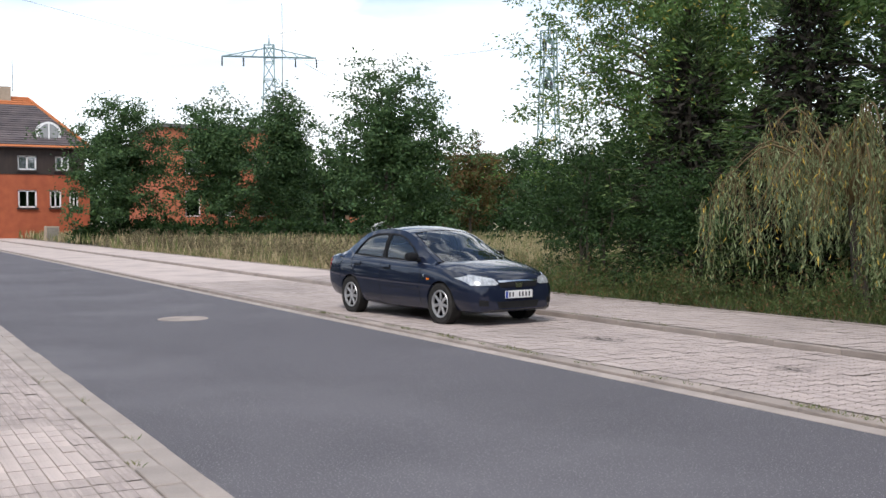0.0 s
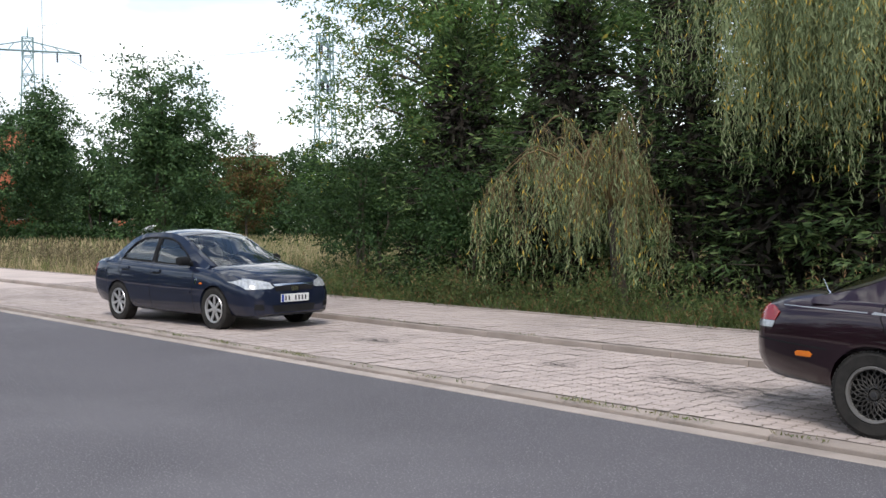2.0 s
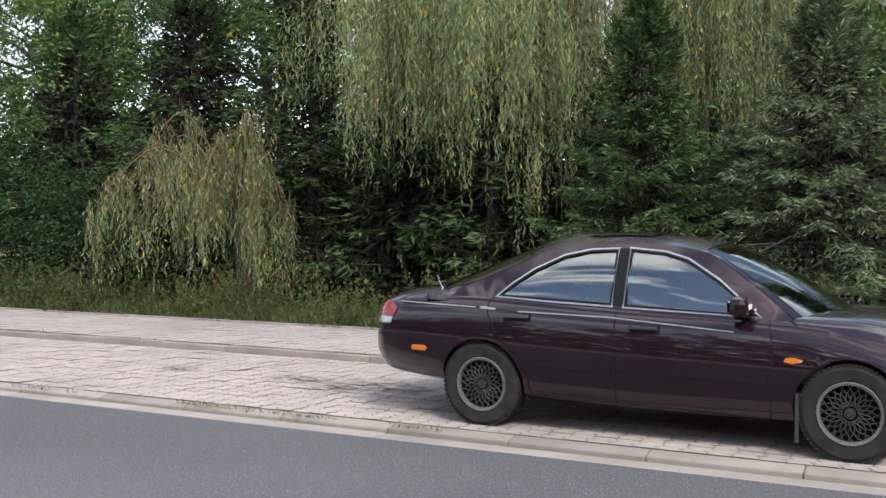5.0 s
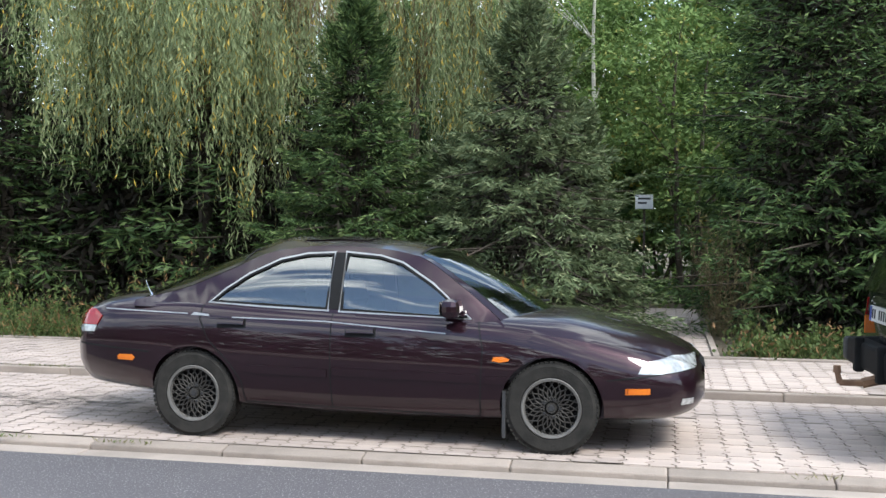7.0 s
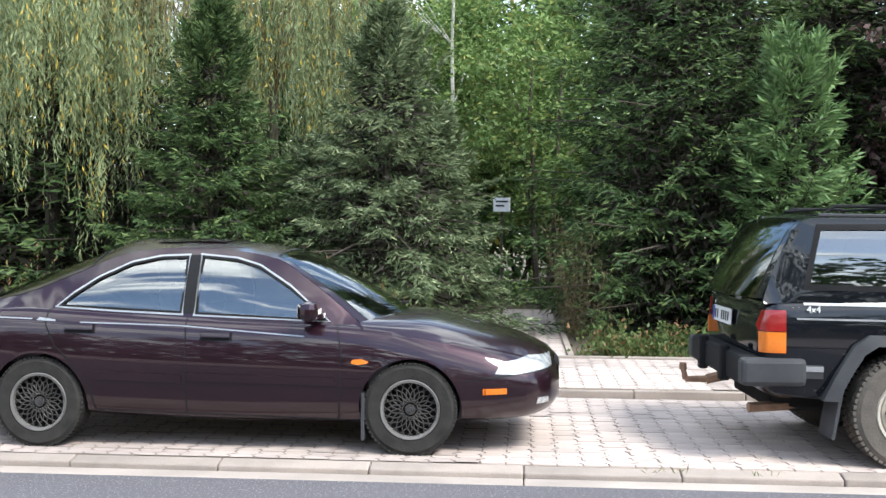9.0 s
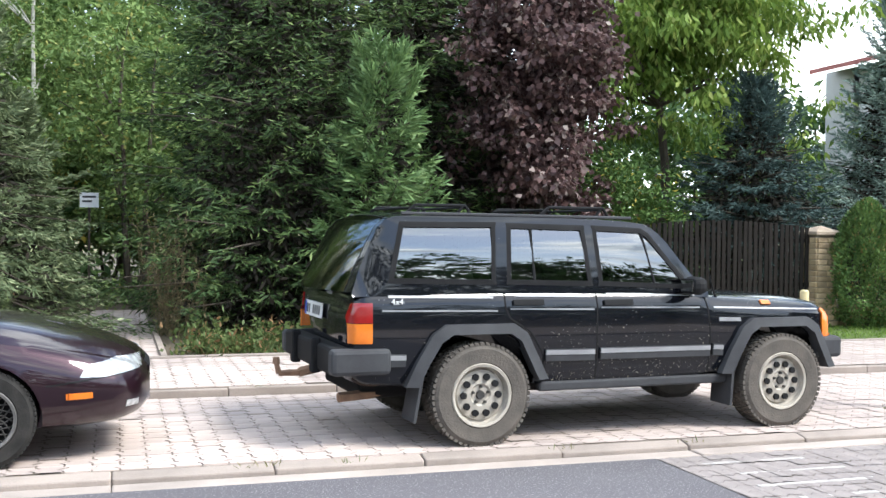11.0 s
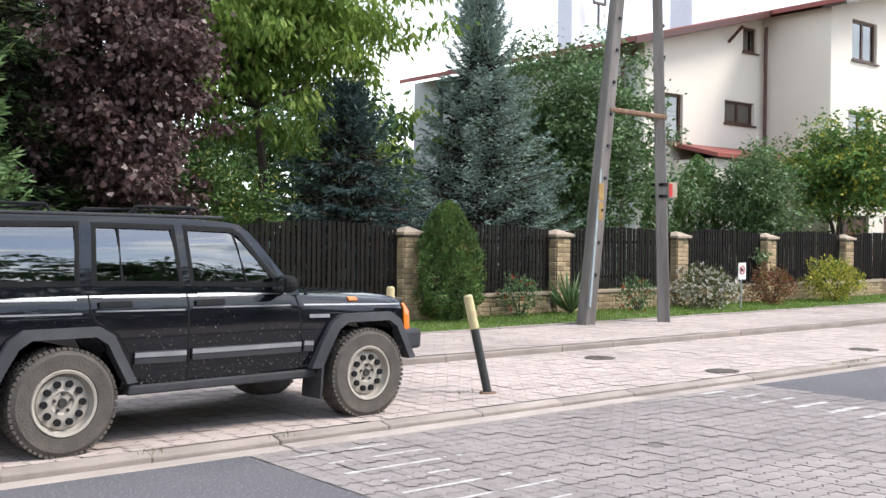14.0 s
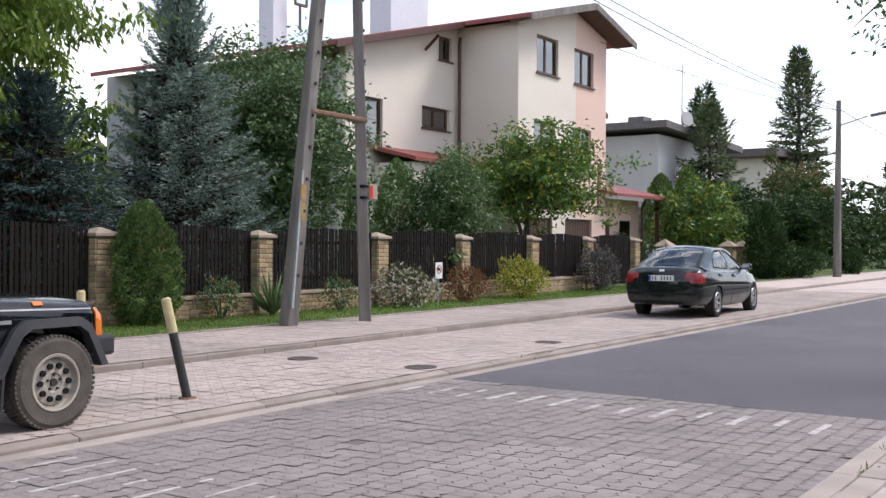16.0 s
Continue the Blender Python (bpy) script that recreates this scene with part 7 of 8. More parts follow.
    if style == "lattice":
        for k in range(20):
            for q in (-1, 1):
                a0, a1, a2 = (2 * math.pi * (k + q * w_) / 20 for w_ in (0, 1.3, 2.3))
                p0, p1, p2 = ((rim_r * e_ * math.cos(a_), f * 1.1, rim_r * e_ * math.sin(a_)) for e_, a_ in ((0.24, a0), (0.6, a1), (0.93, a2)))
                rod(bm, p0, p1, 0.005, 0.005, 5)
                rod(bm, p1, p2, 0.005, 0.005, 5)
        m2 = rim_mat
    else:
        n_s = 7 if style == "seven" else 6
        for k in range(n_s):
            a = 2 * math.pi * k / n_s + 0.2
            box(bm, rim_r * 0.15, rim_r * 0.95, -0.012, 0.012, -rim_r * 0.1, rim_r * 0.1, 0.005, m=Matrix.Rotation(a, 4, "Y") @ Matrix.Translation((0, f * 1.12, 0)))
        m2 = rim_mat
    rod(bm, (0, f * 0.9, 0), (0, f * 1.3, 0), rim_r * 0.2, rim_r * 0.17, 20)
    part("spokes", bm, m2, w)
    for k in range(5):
        bm = bmesh.new()
        a = 2 * math.pi * k / 5
        c = (rim_r * 0.3 * math.cos(a), f * 1.1, rim_r * 0.3 * math.sin(a))
        rod(bm, c, (c[0], c[1] + s * 0.012, c[2]), rim_r * 0.045, rim_r * 0.045, 8)
        part("wheel_nut", bm, BLACK_PLASTIC if style != "lattice" else GREY_PLASTIC, w)
    part("hub_cap", limbs_mesh([((0, f * 1.25, 0), (0, f * 1.38, 0), rim_r * 0.11, rim_r * 0.09)], 16), GREY_PLASTIC if style == "lattice" else rim_mat, w)
    return w


def seats(car, xf, xr, z, fabric, half=0.68):
    for yy in (-0.36, 0.36):
        bm = bmesh.new()
        box(bm, -0.06, 0.06, -0.25, 0.25, 0, 0.62, 0.05, m=pose(xf, yy, z, 0, -14, 0))
        part("front_seat", bm, fabric, car)
        bm = bmesh.new()
        box(bm, -0.05, 0.05, -0.13, 0.13, 0.66, 0.84, 0.04, m=pose(xf, yy, z, 0, -14, 0))
        for q in (-0.05, 0.05):
            rod(bm, Vector((xf - 0.14, yy + q, z + 0.58)), Vector((xf - 0.17, yy + q, z + 0.7)), 0.007)
        part("headrest", bm, fabric, car)
    bm = bmesh.new()
    box(bm, -0.08, 0.08, -half, half, 0, 0.55, 0.05, m=pose(xr, 0, z, 0, -18, 0))
    part("rear_bench", bm, fabric, car)
    bm = bmesh.new()
    box(bm, -0.12, 0.12, -half, half, -0.1, 0.12, 0.05, m=pose(xf + 0.95, 0, z + 0.22))
    part("dashboard", bm, GREY_PLASTIC, car)
    bm = bmesh.new()
    for k in range(20):
        a, b = 2 * math.pi * k / 20, 2 * math.pi * (k + 1) / 20
        rod(bm, (0, 0.18 * math.cos(a), 0.18 * math.sin(a)), (0, 0.18 * math.cos(b), 0.18 * math.sin(b)), 0.014, 0.014, 6)
    rod(bm, (0, -0.17, 0), (0, 0.17, 0), 0.015)
    bmesh.ops.transform(bm, matrix=pose(xf + 0.62, 0.36, z + 0.33, 0, 25, 0), verts=bm.verts)
    part("steering_wheel", bm, CABIN, car)


def plate(car, x, z, sx, y=0.0, tilt=0):
    """A number plate: white, blue end strip, dark bars in place of the writing."""
    p = part("number_plate", bmesh_box(-0.006, 0.006, -0.26, 0.26, -0.057, 0.057, 0.003), PLATE_WHITE, car, "white number plate")
    p.matrix_basis = pose(x, y, z, 0, tilt, 0)
    d = 0.0085 * sx
    part("blue_strip", bmesh_box(d - 0.002, d + 0.002, *sorted((-0.255 * sx, -0.215 * sx)), -0.052, 0.052), PLATE_BLUE, p)
    for k in range(7):
        if k == 2:
            continue
        y0 = (-0.19 + k * 0.062) * sx
        part("bar", bmesh_box(d - 0.002, d + 0.002, *sorted((y0, y0 + 0.024 * sx)), -0.034, 0.034), INK, p)


def bmesh_box(x0, x1, y0, y1, z0, z1, bevel=0.0):
    bm = bmesh.new()
    box(bm, x0, x1, y0, y1, z0, z1, bevel)
    return bm


def mirrors(car, x, z, y, paint, stalk=BLACK_PLASTIC):
    for s in (-1, 1):
        bm = bmesh.new()
        box(bm, x - 0.06, x + 0.07, *sorted((s * (y + 0.03), s * (y + 0.24))), z - 0.06, z + 0.075, 0.05)
        box(bm, x - 0.02, x + 0.08, *sorted((s * (y - 0.05), s * (y + 0.06))), z - 0.055, z - 0.01, 0.012)
        m = part("wing_mirror", bm, paint, car)
        part("mirror_glass", bmesh_box(x - 0.066, x - 0.062, *sorted((s * (y + 0.06), s * (y + 0.215))), z - 0.04, z + 0.055), CHROME, m)


def wiper(car, pts):
    bm = bmesh.new()
    for a, b in zip(pts, pts[1:]):
        rod(bm, a, b, 0.01, 0.008, 6)
    part("wiper", bm, BLACK_PLASTIC, car)


def handle(sh, x, z, material, length=0.2, recess=True):
    for s in (-1, 1):
        if recess:
            sh.patch("handle_recess", [(x - length * 0.55, z - 0.035), (x + length * 0.55, z - 0.035), (x + length * 0.55, z + 0.03), (x - length * 0.55, z + 0.03)], BLACK_PLASTIC, "side", s, 0.003)
        sh.patch("door_handle", [(x - length / 2, z - 0.012), (x + length / 2, z - 0.012), (x + length / 2, z + 0.022), (x - length / 2, z + 0.022)], material, "side", s, 0.022)


def finish(car, me, paint, arch=CABIN):
    me.materials.clear()
    me.materials.append(paint)
    me.materials.append(arch)
    me.polygons.foreach_set("use_smooth", [True] * len(me.polygons))
    me.set_sharp_from_angle(angle=radians(32))
    return link("body", me, None, car)


def spatter(sh, count, x0, x1, z0, z1, size, material, seed):
    """Dried splashes of mud on both flanks: small uneven flakes, thickest low down."""
    r_ = np.random.default_rng(seed)
    tree = BVHTree.FromPolygons([v.co.copy() for v in sh.me.vertices], [tuple(p.vertices) for p in sh.me.polygons])
    for side in (-1, 1):
        fl = []
        for _ in range(count):
            x, z = r_.uniform(x0, x1), z0 + (z1 - z0) * r_.random() ** 2.8
            hit, no, _i, _d = tree.ray_cast(Vector((x, side * 1.5, z)), Vector((0, -side, 0)), 1.2)
            if hit is None or side * no.y < 0.5:
                continue
            u = Vector((1, 0, 0)).cross(no).normalized()
            v = no.cross(u)
            k = size * r_.uniform(0.25, 1.0) ** 1.6
            a = r_.uniform(0, 3.14)
            e1, e2 = (u * math.cos(a) + v * math.sin(a)) * k, (v * math.cos(a) - u * math.sin(a)) * k * r_.uniform(0.3, 0.8)
            c = hit + no * 0.0015
            fl.append([c - e1, c - e2 * r_.uniform(0.5, 1), c + e1 * r_.uniform(0.5, 1), c + e2])
        tagged(link("mud_spatter", quads("mud_spatter", np.array(fl)), material, sh.car, "dried pale mud spatter"), kind="stuff")


# -- plum saloon --
def plum_saloon(m):
    car = thing("car", m, "dark plum four-door saloon with lattice wheels, parked on the pavers", "car")
    st = [(-1.06, 0.40, 0.74, 0.40, 0.76, 0.52, 0.42), (-1.02, 0.36, 0.83, 0.58, 0.86, 0.68, 0.56), (-0.9, 0.34, 0.92, 0.68, 0.985, 0.79, 0.66), (-0.6, 0.32, 0.965, 0.745, 1.04, 0.845, 0.74), (-0.2, 0.28, 0.968, 0.775, 1.06, 0.865, 0.79), (0.5, 0.22, 0.94, 0.79, 0.97, 0.875, 0.81),
          (1.4, 0.2, 0.90, 0.79, 0.93, 0.875, 0.81), (2.1, 0.2, 0.875, 0.775, 0.94, 0.87, 0.80), (2.6, 0.22, 0.83, 0.75, 0.93, 0.865, 0.79), (3.1, 0.23, 0.735, 0.69, 0.83, 0.835, 0.75), (3.4, 0.25, 0.66, 0.58, 0.735, 0.755, 0.66), (3.54, 0.29, 0.60, 0.46, 0.665, 0.63, 0.54), (3.62, 0.36, 0.53, 0.34, 0.58, 0.44, 0.40)]
    me = cut_arches(loft_body(st), (0, 2.61), 0.35, 0.31, 0.875)
    finish(car, me, PAINT_PLUM)
    sh = Shell(me, car, 0.87)
    rail = [(-0.5, 0.985, 0.70), (-0.15, 1.07, 0.69), (0.2, 1.21, 0.65), (0.55, 1.352, 0.60), (0.95, 1.395, 0.58), (1.35, 1.375, 0.585), (1.62, 1.325, 0.60), (1.95, 1.12, 0.66), (2.28, 0.86, 0.72)]
    win_r = [(0.12, 0.985), (0.22, 1.07), (0.38, 1.18), (0.6, 1.285), (0.8, 1.328), (1.0, 1.337), (1.0, 0.945), (0.5, 0.965)]
    win_f = [(1.10, 0.94), (1.10, 1.34), (1.35, 1.318), (1.52, 1.27), (1.75, 1.13), (2.03, 0.905)]
    greenhouse(car, PAINT_PLUM, rail, [(-0.5, 0.96), (0.5, 0.945), (1.4, 0.905), (2.28, 0.84)], 0.785, [win_r, win_f], 1.62, 0.3, 0.055, SILVER_TRIM, 0.012, sunroof=(0.62, 1.2), covers=[(1.012, 1.088, 0.945, 1.345)], rear_hump=0.09, glass=GLASS_PLUM)
    for s in (-1, 1):
        for x in (0, 2.61):
            wheel(car, x, s * 0.755, s, 0.315, 0.2, 0.2, "lattice", ALLOY_DARK, RUBBER)
    seats(car, 0.95, 0.05, 0.5, SEAT_GREY)
    mirrors(car, 1.93, 0.97, 0.76, PAINT_PLUM)
    dark = BLACK_PLASTIC
    sh.line("door_seam", [(0.06, 0.96), (0.05, 0.86), (0.12, 0.72), (0.3, 0.54), (0.38, 0.42), (0.4, 0.27)], 0.009, dark)
    sh.line("door_seam", [(1.05, 0.93), (1.06, 0.26)], 0.009, dark)
    sh.line("door_seam", [(2.1, 0.88), (2.14, 0.7), (2.12, 0.24)], 0.009, dark)
    sh.line("door_seam", [(0.4, 0.27), (2.12, 0.235)], 0.008, dark)
    sh.line("pinstripe", [(-0.74, 0.915), (-0.05, 0.895)], 0.008, SILVER_TRIM)
    sh.line("pinstripe", [(0.3, 0.875), (1.0, 0.862), (1.88, 0.80)], 0.008, SILVER_TRIM)
    for a, b in ((0.42, 1.03), (1.08, 2.1)):
        sh.line("side_moulding", [(a, 0.515), (b, 0.50)], 0.055, PAINT_PLUM, 0.012)
    sh.line("side_moulding", [(2.16, 0.495), (2.3, 0.495)], 0.05, PAINT_PLUM, 0.012)
    sh.line("bumper_seam", [(-0.98, 0.655), (-0.35, 0.61)], 0.012, dark)
    sh.line("bumper_seam", [(2.98, 0.515), (3.55, 0.585)], 0.01, dark)
    for s in (-1, 1):
        sh.patch("tail_lamp", [(-1.05, 0.79), (-0.8, 0.79), (-0.76, 0.86), (-0.83, 0.905), (-1.05, 0.905)], RED_LENS, "side", s, 0.008, "red tail lamp")
        sh.patch("reverse_lamp", [(-1.05, 0.735), (-0.82, 0.74), (-0.8, 0.787), (-1.05, 0.787)], CLEAR_LENS, "side", s, 0.008)
        sh.patch("side_marker", [(-0.60, 0.545), (-0.48, 0.542), (-0.465, 0.562), (-0.49, 0.585), (-0.59, 0.585), (-0.61, 0.567)], AMBER, "side", s, 0.008, "amber side marker")
        sh.patch("side_marker", [(3.10, 0.425), (3.26, 0.43), (3.26, 0.468), (3.10, 0.465)], AMBER, "side", s, 0.008, "amber side marker")
        sh.patch("indicator", [(2.21, 0.625), (2.26, 0.615), (2.32, 0.625), (2.33, 0.64), (2.28, 0.655), (2.22, 0.65)], AMBER, "side", s, 0.012, "amber wing indicator")
        sh.patch("headlight", [(3.18, 0.562), (3.32, 0.556), (3.56, 0.585), (3.55, 0.655), (3.40, 0.665), (3.22, 0.632)], CLEAR_LENS, "side", s, 0.006, "clear headlight")
        bm = bmesh.new()
        box(bm, 2.275, 2.30, *sorted((s * 0.62, s * 0.85)), 0.1, 0.42, 0.005)
        part("mud_flap", bm, GREY_PLASTIC, car)
        sh.patch("script_badge", [(-0.02, 0.885), (0.12, 0.88), (0.12, 0.893), (0.0, 0.905)], SILVER_TRIM, "side", s, 0.003)
        sh.patch("fog_lamp", [(3.46, 0.35), (3.54, 0.355), (3.54, 0.395), (3.47, 0.395)], CLEAR_LENS, "side", s, 0.004)
    sh.patch("grille", [(-0.3, 0.56), (0.3, 0.56), (0.3, 0.61), (-0.3, 0.61)], BLACK_PLASTIC, "front", 0, 0.004, thr=3.3)
    handle(sh, 0.3, 0.835, PAINT_PLUM)
    handle(sh, 1.27, 0.795, PAINT_PLUM)
    wiper(car, [(2.42, -0.1, 0.96), (2.3, -0.35, 0.965), (2.16, -0.62, 0.95)])
    wiper(car, [(2.44, 0.4, 0.96), (2.34, 0.1, 0.975), (2.2, -0.15, 0.985)])
    part("aerial", limbs_mesh([((-0.42, -0.66, 0.99), (-0.44, -0.66, 1.03), 0.015, 0.012), ((-0.44, -0.66, 1.03), (-0.48, -0.66, 1.12), 0.005, 0.003)]), CHROME, car)
    plate(car, -1.07, 0.6, -1)
    return car


# -- navy saloon, seen from its nose --
def navy_saloon(m):
    car = thing("car", m, "dark navy four-door saloon with silver seven-spoke wheels", "car")
    st = [(-0.97, 0.40, 0.83, 0.50, 0.86, 0.58, 0.48), (-0.93, 0.33, 0.91, 0.62, 0.95, 0.71, 0.6), (-0.75, 0.27, 0.965, 0.70, 1.02, 0.80, 0.7), (-0.3, 0.24, 0.975, 0.74, 1.04, 0.845, 0.77), (0.5, 0.2, 0.96, 0.755, 0.99, 0.855, 0.79), (1.4, 0.18, 0.925, 0.755, 0.96, 0.857, 0.79),
          (2.1, 0.18, 0.91, 0.745, 0.975, 0.852, 0.785), (2.65, 0.2, 0.87, 0.72, 0.955, 0.845, 0.77), (3.05, 0.2, 0.805, 0.67, 0.885, 0.825, 0.75), (3.25, 0.2, 0.75, 0.625, 0.825, 0.785, 0.72), (3.38, 0.21, 0.685, 0.54, 0.75, 0.70, 0.66), (3.45, 0.25, 0.60, 0.44, 0.655, 0.56, 0.54)]
    me = cut_arches(loft_body(st), (0, 2.62), 0.345, 0.31, 0.855)
    finish(car, me, PAINT_NAVY)
    sh = Shell(me, car, 0.85)
    rail = [(-0.5, 1.0, 0.64), (-0.2, 1.17, 0.6), (0.12, 1.33, 0.57), (0.5, 1.41, 0.565), (0.95, 1.425, 0.56), (1.3, 1.395, 0.565), (1.55, 1.33, 0.59), (1.95, 1.13, 0.65), (2.4, 0.925, 0.71)]
    wr = [(0.0, 1.01), (0.1, 1.14), (0.25, 1.26), (0.5, 1.335), (0.88, 1.345), (0.88, 0.965), (0.4, 0.985)]
    wf = [(0.98, 0.96), (0.98, 1.345), (1.25, 1.32), (1.45, 1.26), (1.75, 1.11), (2.0, 0.93)]
    greenhouse(car, PAINT_NAVY, rail, [(-0.5, 0.975), (0.5, 0.965), (1.4, 0.93), (2.4, 0.885)], 0.755, [wr, wf], 1.5, 0.16, 0.055, covers=[(0.89, 0.97, 0.965, 1.35)])
    for s in (-1, 1):
        for x in (0, 2.62):
            wheel(car, x, s * 0.745, s, 0.31, 0.195, 0.205, "seven", ALLOY, RUBBER)
    seats(car, 0.95, 0.05, 0.55, SEAT_BEIGE, 0.62)
    mirrors(car, 1.9, 0.99, 0.73, BLACK_PLASTIC)
    sh.line("door_seam", [(0.0, 0.97), (0.02, 0.8), (0.25, 0.55), (0.36, 0.24)], 0.01, BLACK_PLASTIC)
    sh.line("door_seam", [(0.93, 0.95), (0.96, 0.24)], 0.01, BLACK_PLASTIC)
    sh.line("door_seam", [(2.08, 0.9), (2.1, 0.25)], 0.01, BLACK_PLASTIC)
    sh.line("side_moulding", [(0.36, 0.56), (2.05, 0.53)], 0.03, PAINT_NAVY, 0.01)
    handle(sh, 0.22, 0.85, PAINT_NAVY)
    handle(sh, 1.12, 0.82, PAINT_NAVY)
    for s in (-1, 1):
        sh.patch("headlight", [(s * 0.36, 0.61), (s * 0.42, 0.70), (s * 0.7, 0.765), (s * 0.80, 0.71), (s * 0.75, 0.612)][::s], CLEAR_LENS, "front", 0, 0.006, "clear headlight", 2.9)
        sh.patch("fog_grille", [(s * 0.45, 0.3), (s * 0.68, 0.32), (s * 0.68, 0.4), (s * 0.45, 0.39)][::s], BLACK_PLASTIC, "front", 0, 0.004, "", 3.0)
        sh.patch("wing_badge", [(2.16, 0.66), (2.2, 0.66), (2.2, 0.74), (2.16, 0.74)], CHROME, "side", s, 0.004)
        sh.patch("tail_lamp", [(-0.95, 0.76), (-0.78, 0.78), (-0.74, 0.92), (-0.95, 0.9)], RED_LENS, "side", s, 0.006, "red tail lamp")
        sh.patch("indicator", [(2.28, 0.66), (2.34, 0.66), (2.34, 0.685), (2.28, 0.685)], AMBER, "side", s, 0.008)
    sh.patch("grille", [(-0.34, 0.575), (0.34, 0.575), (0.37, 0.65), (-0.37, 0.65)], BLACK_PLASTIC, "front", 0, 0.005, "black slatted grille", 3.1)
    sh.patch("grille_bar", [(-0.36, 0.645), (0.36, 0.645), (0.375, 0.675), (-0.375, 0.675)], CHROME, "front", 0, 0.012, "chrome grille bar", 3.1)
    sh.patch("badge", [(-0.06, 0.57), (0.06, 0.57), (0.07, 0.64), (-0.07, 0.64)], CHROME, "front", 0, 0.02, "plain chrome badge", 3.1)
    sh.patch("lower_intake", [(-0.36, 0.27), (0.36, 0.27), (0.4, 0.37), (-0.4, 0.37)], BLACK_PLASTIC, "front", 0, 0.004, "", 3.1)
    plate(car, 3.47, 0.47, 1, 0.0)
    wiper(car, [(2.5, -0.05, 0.985), (2.36, -0.35, 0.99), (2.2, -0.6, 0.97)])
    wiper(car, [(2.52, 0.45, 0.97), (2.44, 0.15, 1.0), (2.34, -0.1, 1.01)])
    return car


# -- dark green saloon, seen from its tail --
def green_saloon(m):
    car = thing("car", m, "dark green saloon with red tail lamps, parked on the pavers", "car")
    st = [(-1.0, 0.36, 0.78, 0.55, 0.82, 0.62, 0.55), (-0.96, 0.30, 0.9, 0.66, 0.95, 0.74, 0.66), (-0.8, 0.26, 0.97, 0.715, 1.03, 0.81, 0.73), (-0.3, 0.24, 0.98, 0.74, 1.05, 0.85, 0.78), (0.5, 0.2, 0.96, 0.755, 1.0, 0.855, 0.79), (1.5, 0.19, 0.93, 0.75, 0.96, 0.855, 0.79),
          (2.2, 0.19, 0.9, 0.74, 0.97, 0.85, 0.78), (2.8, 0.2, 0.83, 0.69, 0.91, 0.83, 0.76), (3.2, 0.22, 0.72, 0.58, 0.79, 0.75, 0.68), (3.4, 0.25, 0.62, 0.44, 0.67, 0.6, 0.55), (3.46, 0.3, 0.54, 0.36, 0.58, 0.48, 0.44)]
    me = cut_arches(loft_body(st), (0, 2.637), 0.345, 0.31, 0.855)
    finish(car, me, PAINT_GREEN)
    sh = Shell(me, car, 0.85)
    rail = [(-0.62, 1.01, 0.64), (-0.25, 1.2, 0.6), (0.1, 1.345, 0.57), (0.5, 1.4, 0.555), (1.0, 1.405, 0.55), (1.35, 1.37, 0.56), (1.6, 1.3, 0.58), (2.0, 1.1, 0.64), (2.42, 0.92, 0.70)]
    wr = [(0.0, 1.02), (0.12, 1.16), (0.28, 1.28), (0.5, 1.34), (0.92, 1.35), (0.92, 0.975), (0.4, 0.99)]
    wf = [(1.02, 0.97), (1.02, 1.35), (1.3, 1.325), (1.5, 1.25), (1.8, 1.1), (2.05, 0.94)]
    greenhouse(car, PAINT_GREEN, rail, [(-0.62, 0.98), (0.5, 0.97), (1.5, 0.935), (2.42, 0.89)], 0.755, [wr, wf], 1.55, 0.14, 0.055)
    for s in (-1, 1):
        for x in (0, 2.637):
            wheel(car, x, s * 0.745, s, 0.31, 0.195, 0.2, "six", ALLOY, RUBBER)
        sh.patch("tail_lamp", [(s * 0.46, 0.72), (s * 0.8, 0.70), (s * 0.8, 0.88), (s * 0.55, 0.93), (s * 0.48, 0.9)][::s], RED_LENS, "rear", 0, 0.008, "red tail lamp", -0.6)
        sh.patch("tail_lamp", [(-1.0, 0.72), (-0.72, 0.72), (-0.72, 0.86), (-0.95, 0.91)], RED_LENS, "side", s, 0.007)
    seats(car, 0.95, 0.05, 0.55, SEAT_GREY, 0.62)
    mirrors(car, 1.95, 0.99, 0.73, PAINT_GREEN)
    sh.patch("badge", [(-0.05, 0.93), (0.05, 0.93), (0.05, 0.97), (-0.05, 0.97)], CHROME, "rear", 0, 0.01, "plain chrome badge", -0.6)
    sh.line("bumper_strip", [(-0.7, 0.5), (0.7, 0.5)], 0.05, BLACK_PLASTIC, 0.014, (1,), "rear", -0.6)
    sh.line("boot_seam", [(-0.6, 0.66), (0.6, 0.66)], 0.012, BLACK_PLASTIC, 0.003, (1,), "rear", -0.6)
    sh.line("door_seam", [(0.96, 0.96), (0.98, 0.24)], 0.01, BLACK_PLASTIC)
    sh.line("door_seam", [(2.12, 0.9), (2.12, 0.25)], 0.01, BLACK_PLASTIC)
    sh.line("side_moulding", [(0.36, 0.55), (2.2, 0.53)], 0.03, BLACK_PLASTIC, 0.01)
    handle(sh, 0.2, 0.86, PAINT_GREEN)
    handle(sh, 1.15, 0.83, PAINT_GREEN)
    plate(car, -1.0, 0.8, -1)
    part("exhaust", limbs_mesh([((-0.9, -0.4, 0.28), (-1.0, -0.4, 0.27), 0.03, 0.03)]), GREY_PLASTIC, car)
    return car


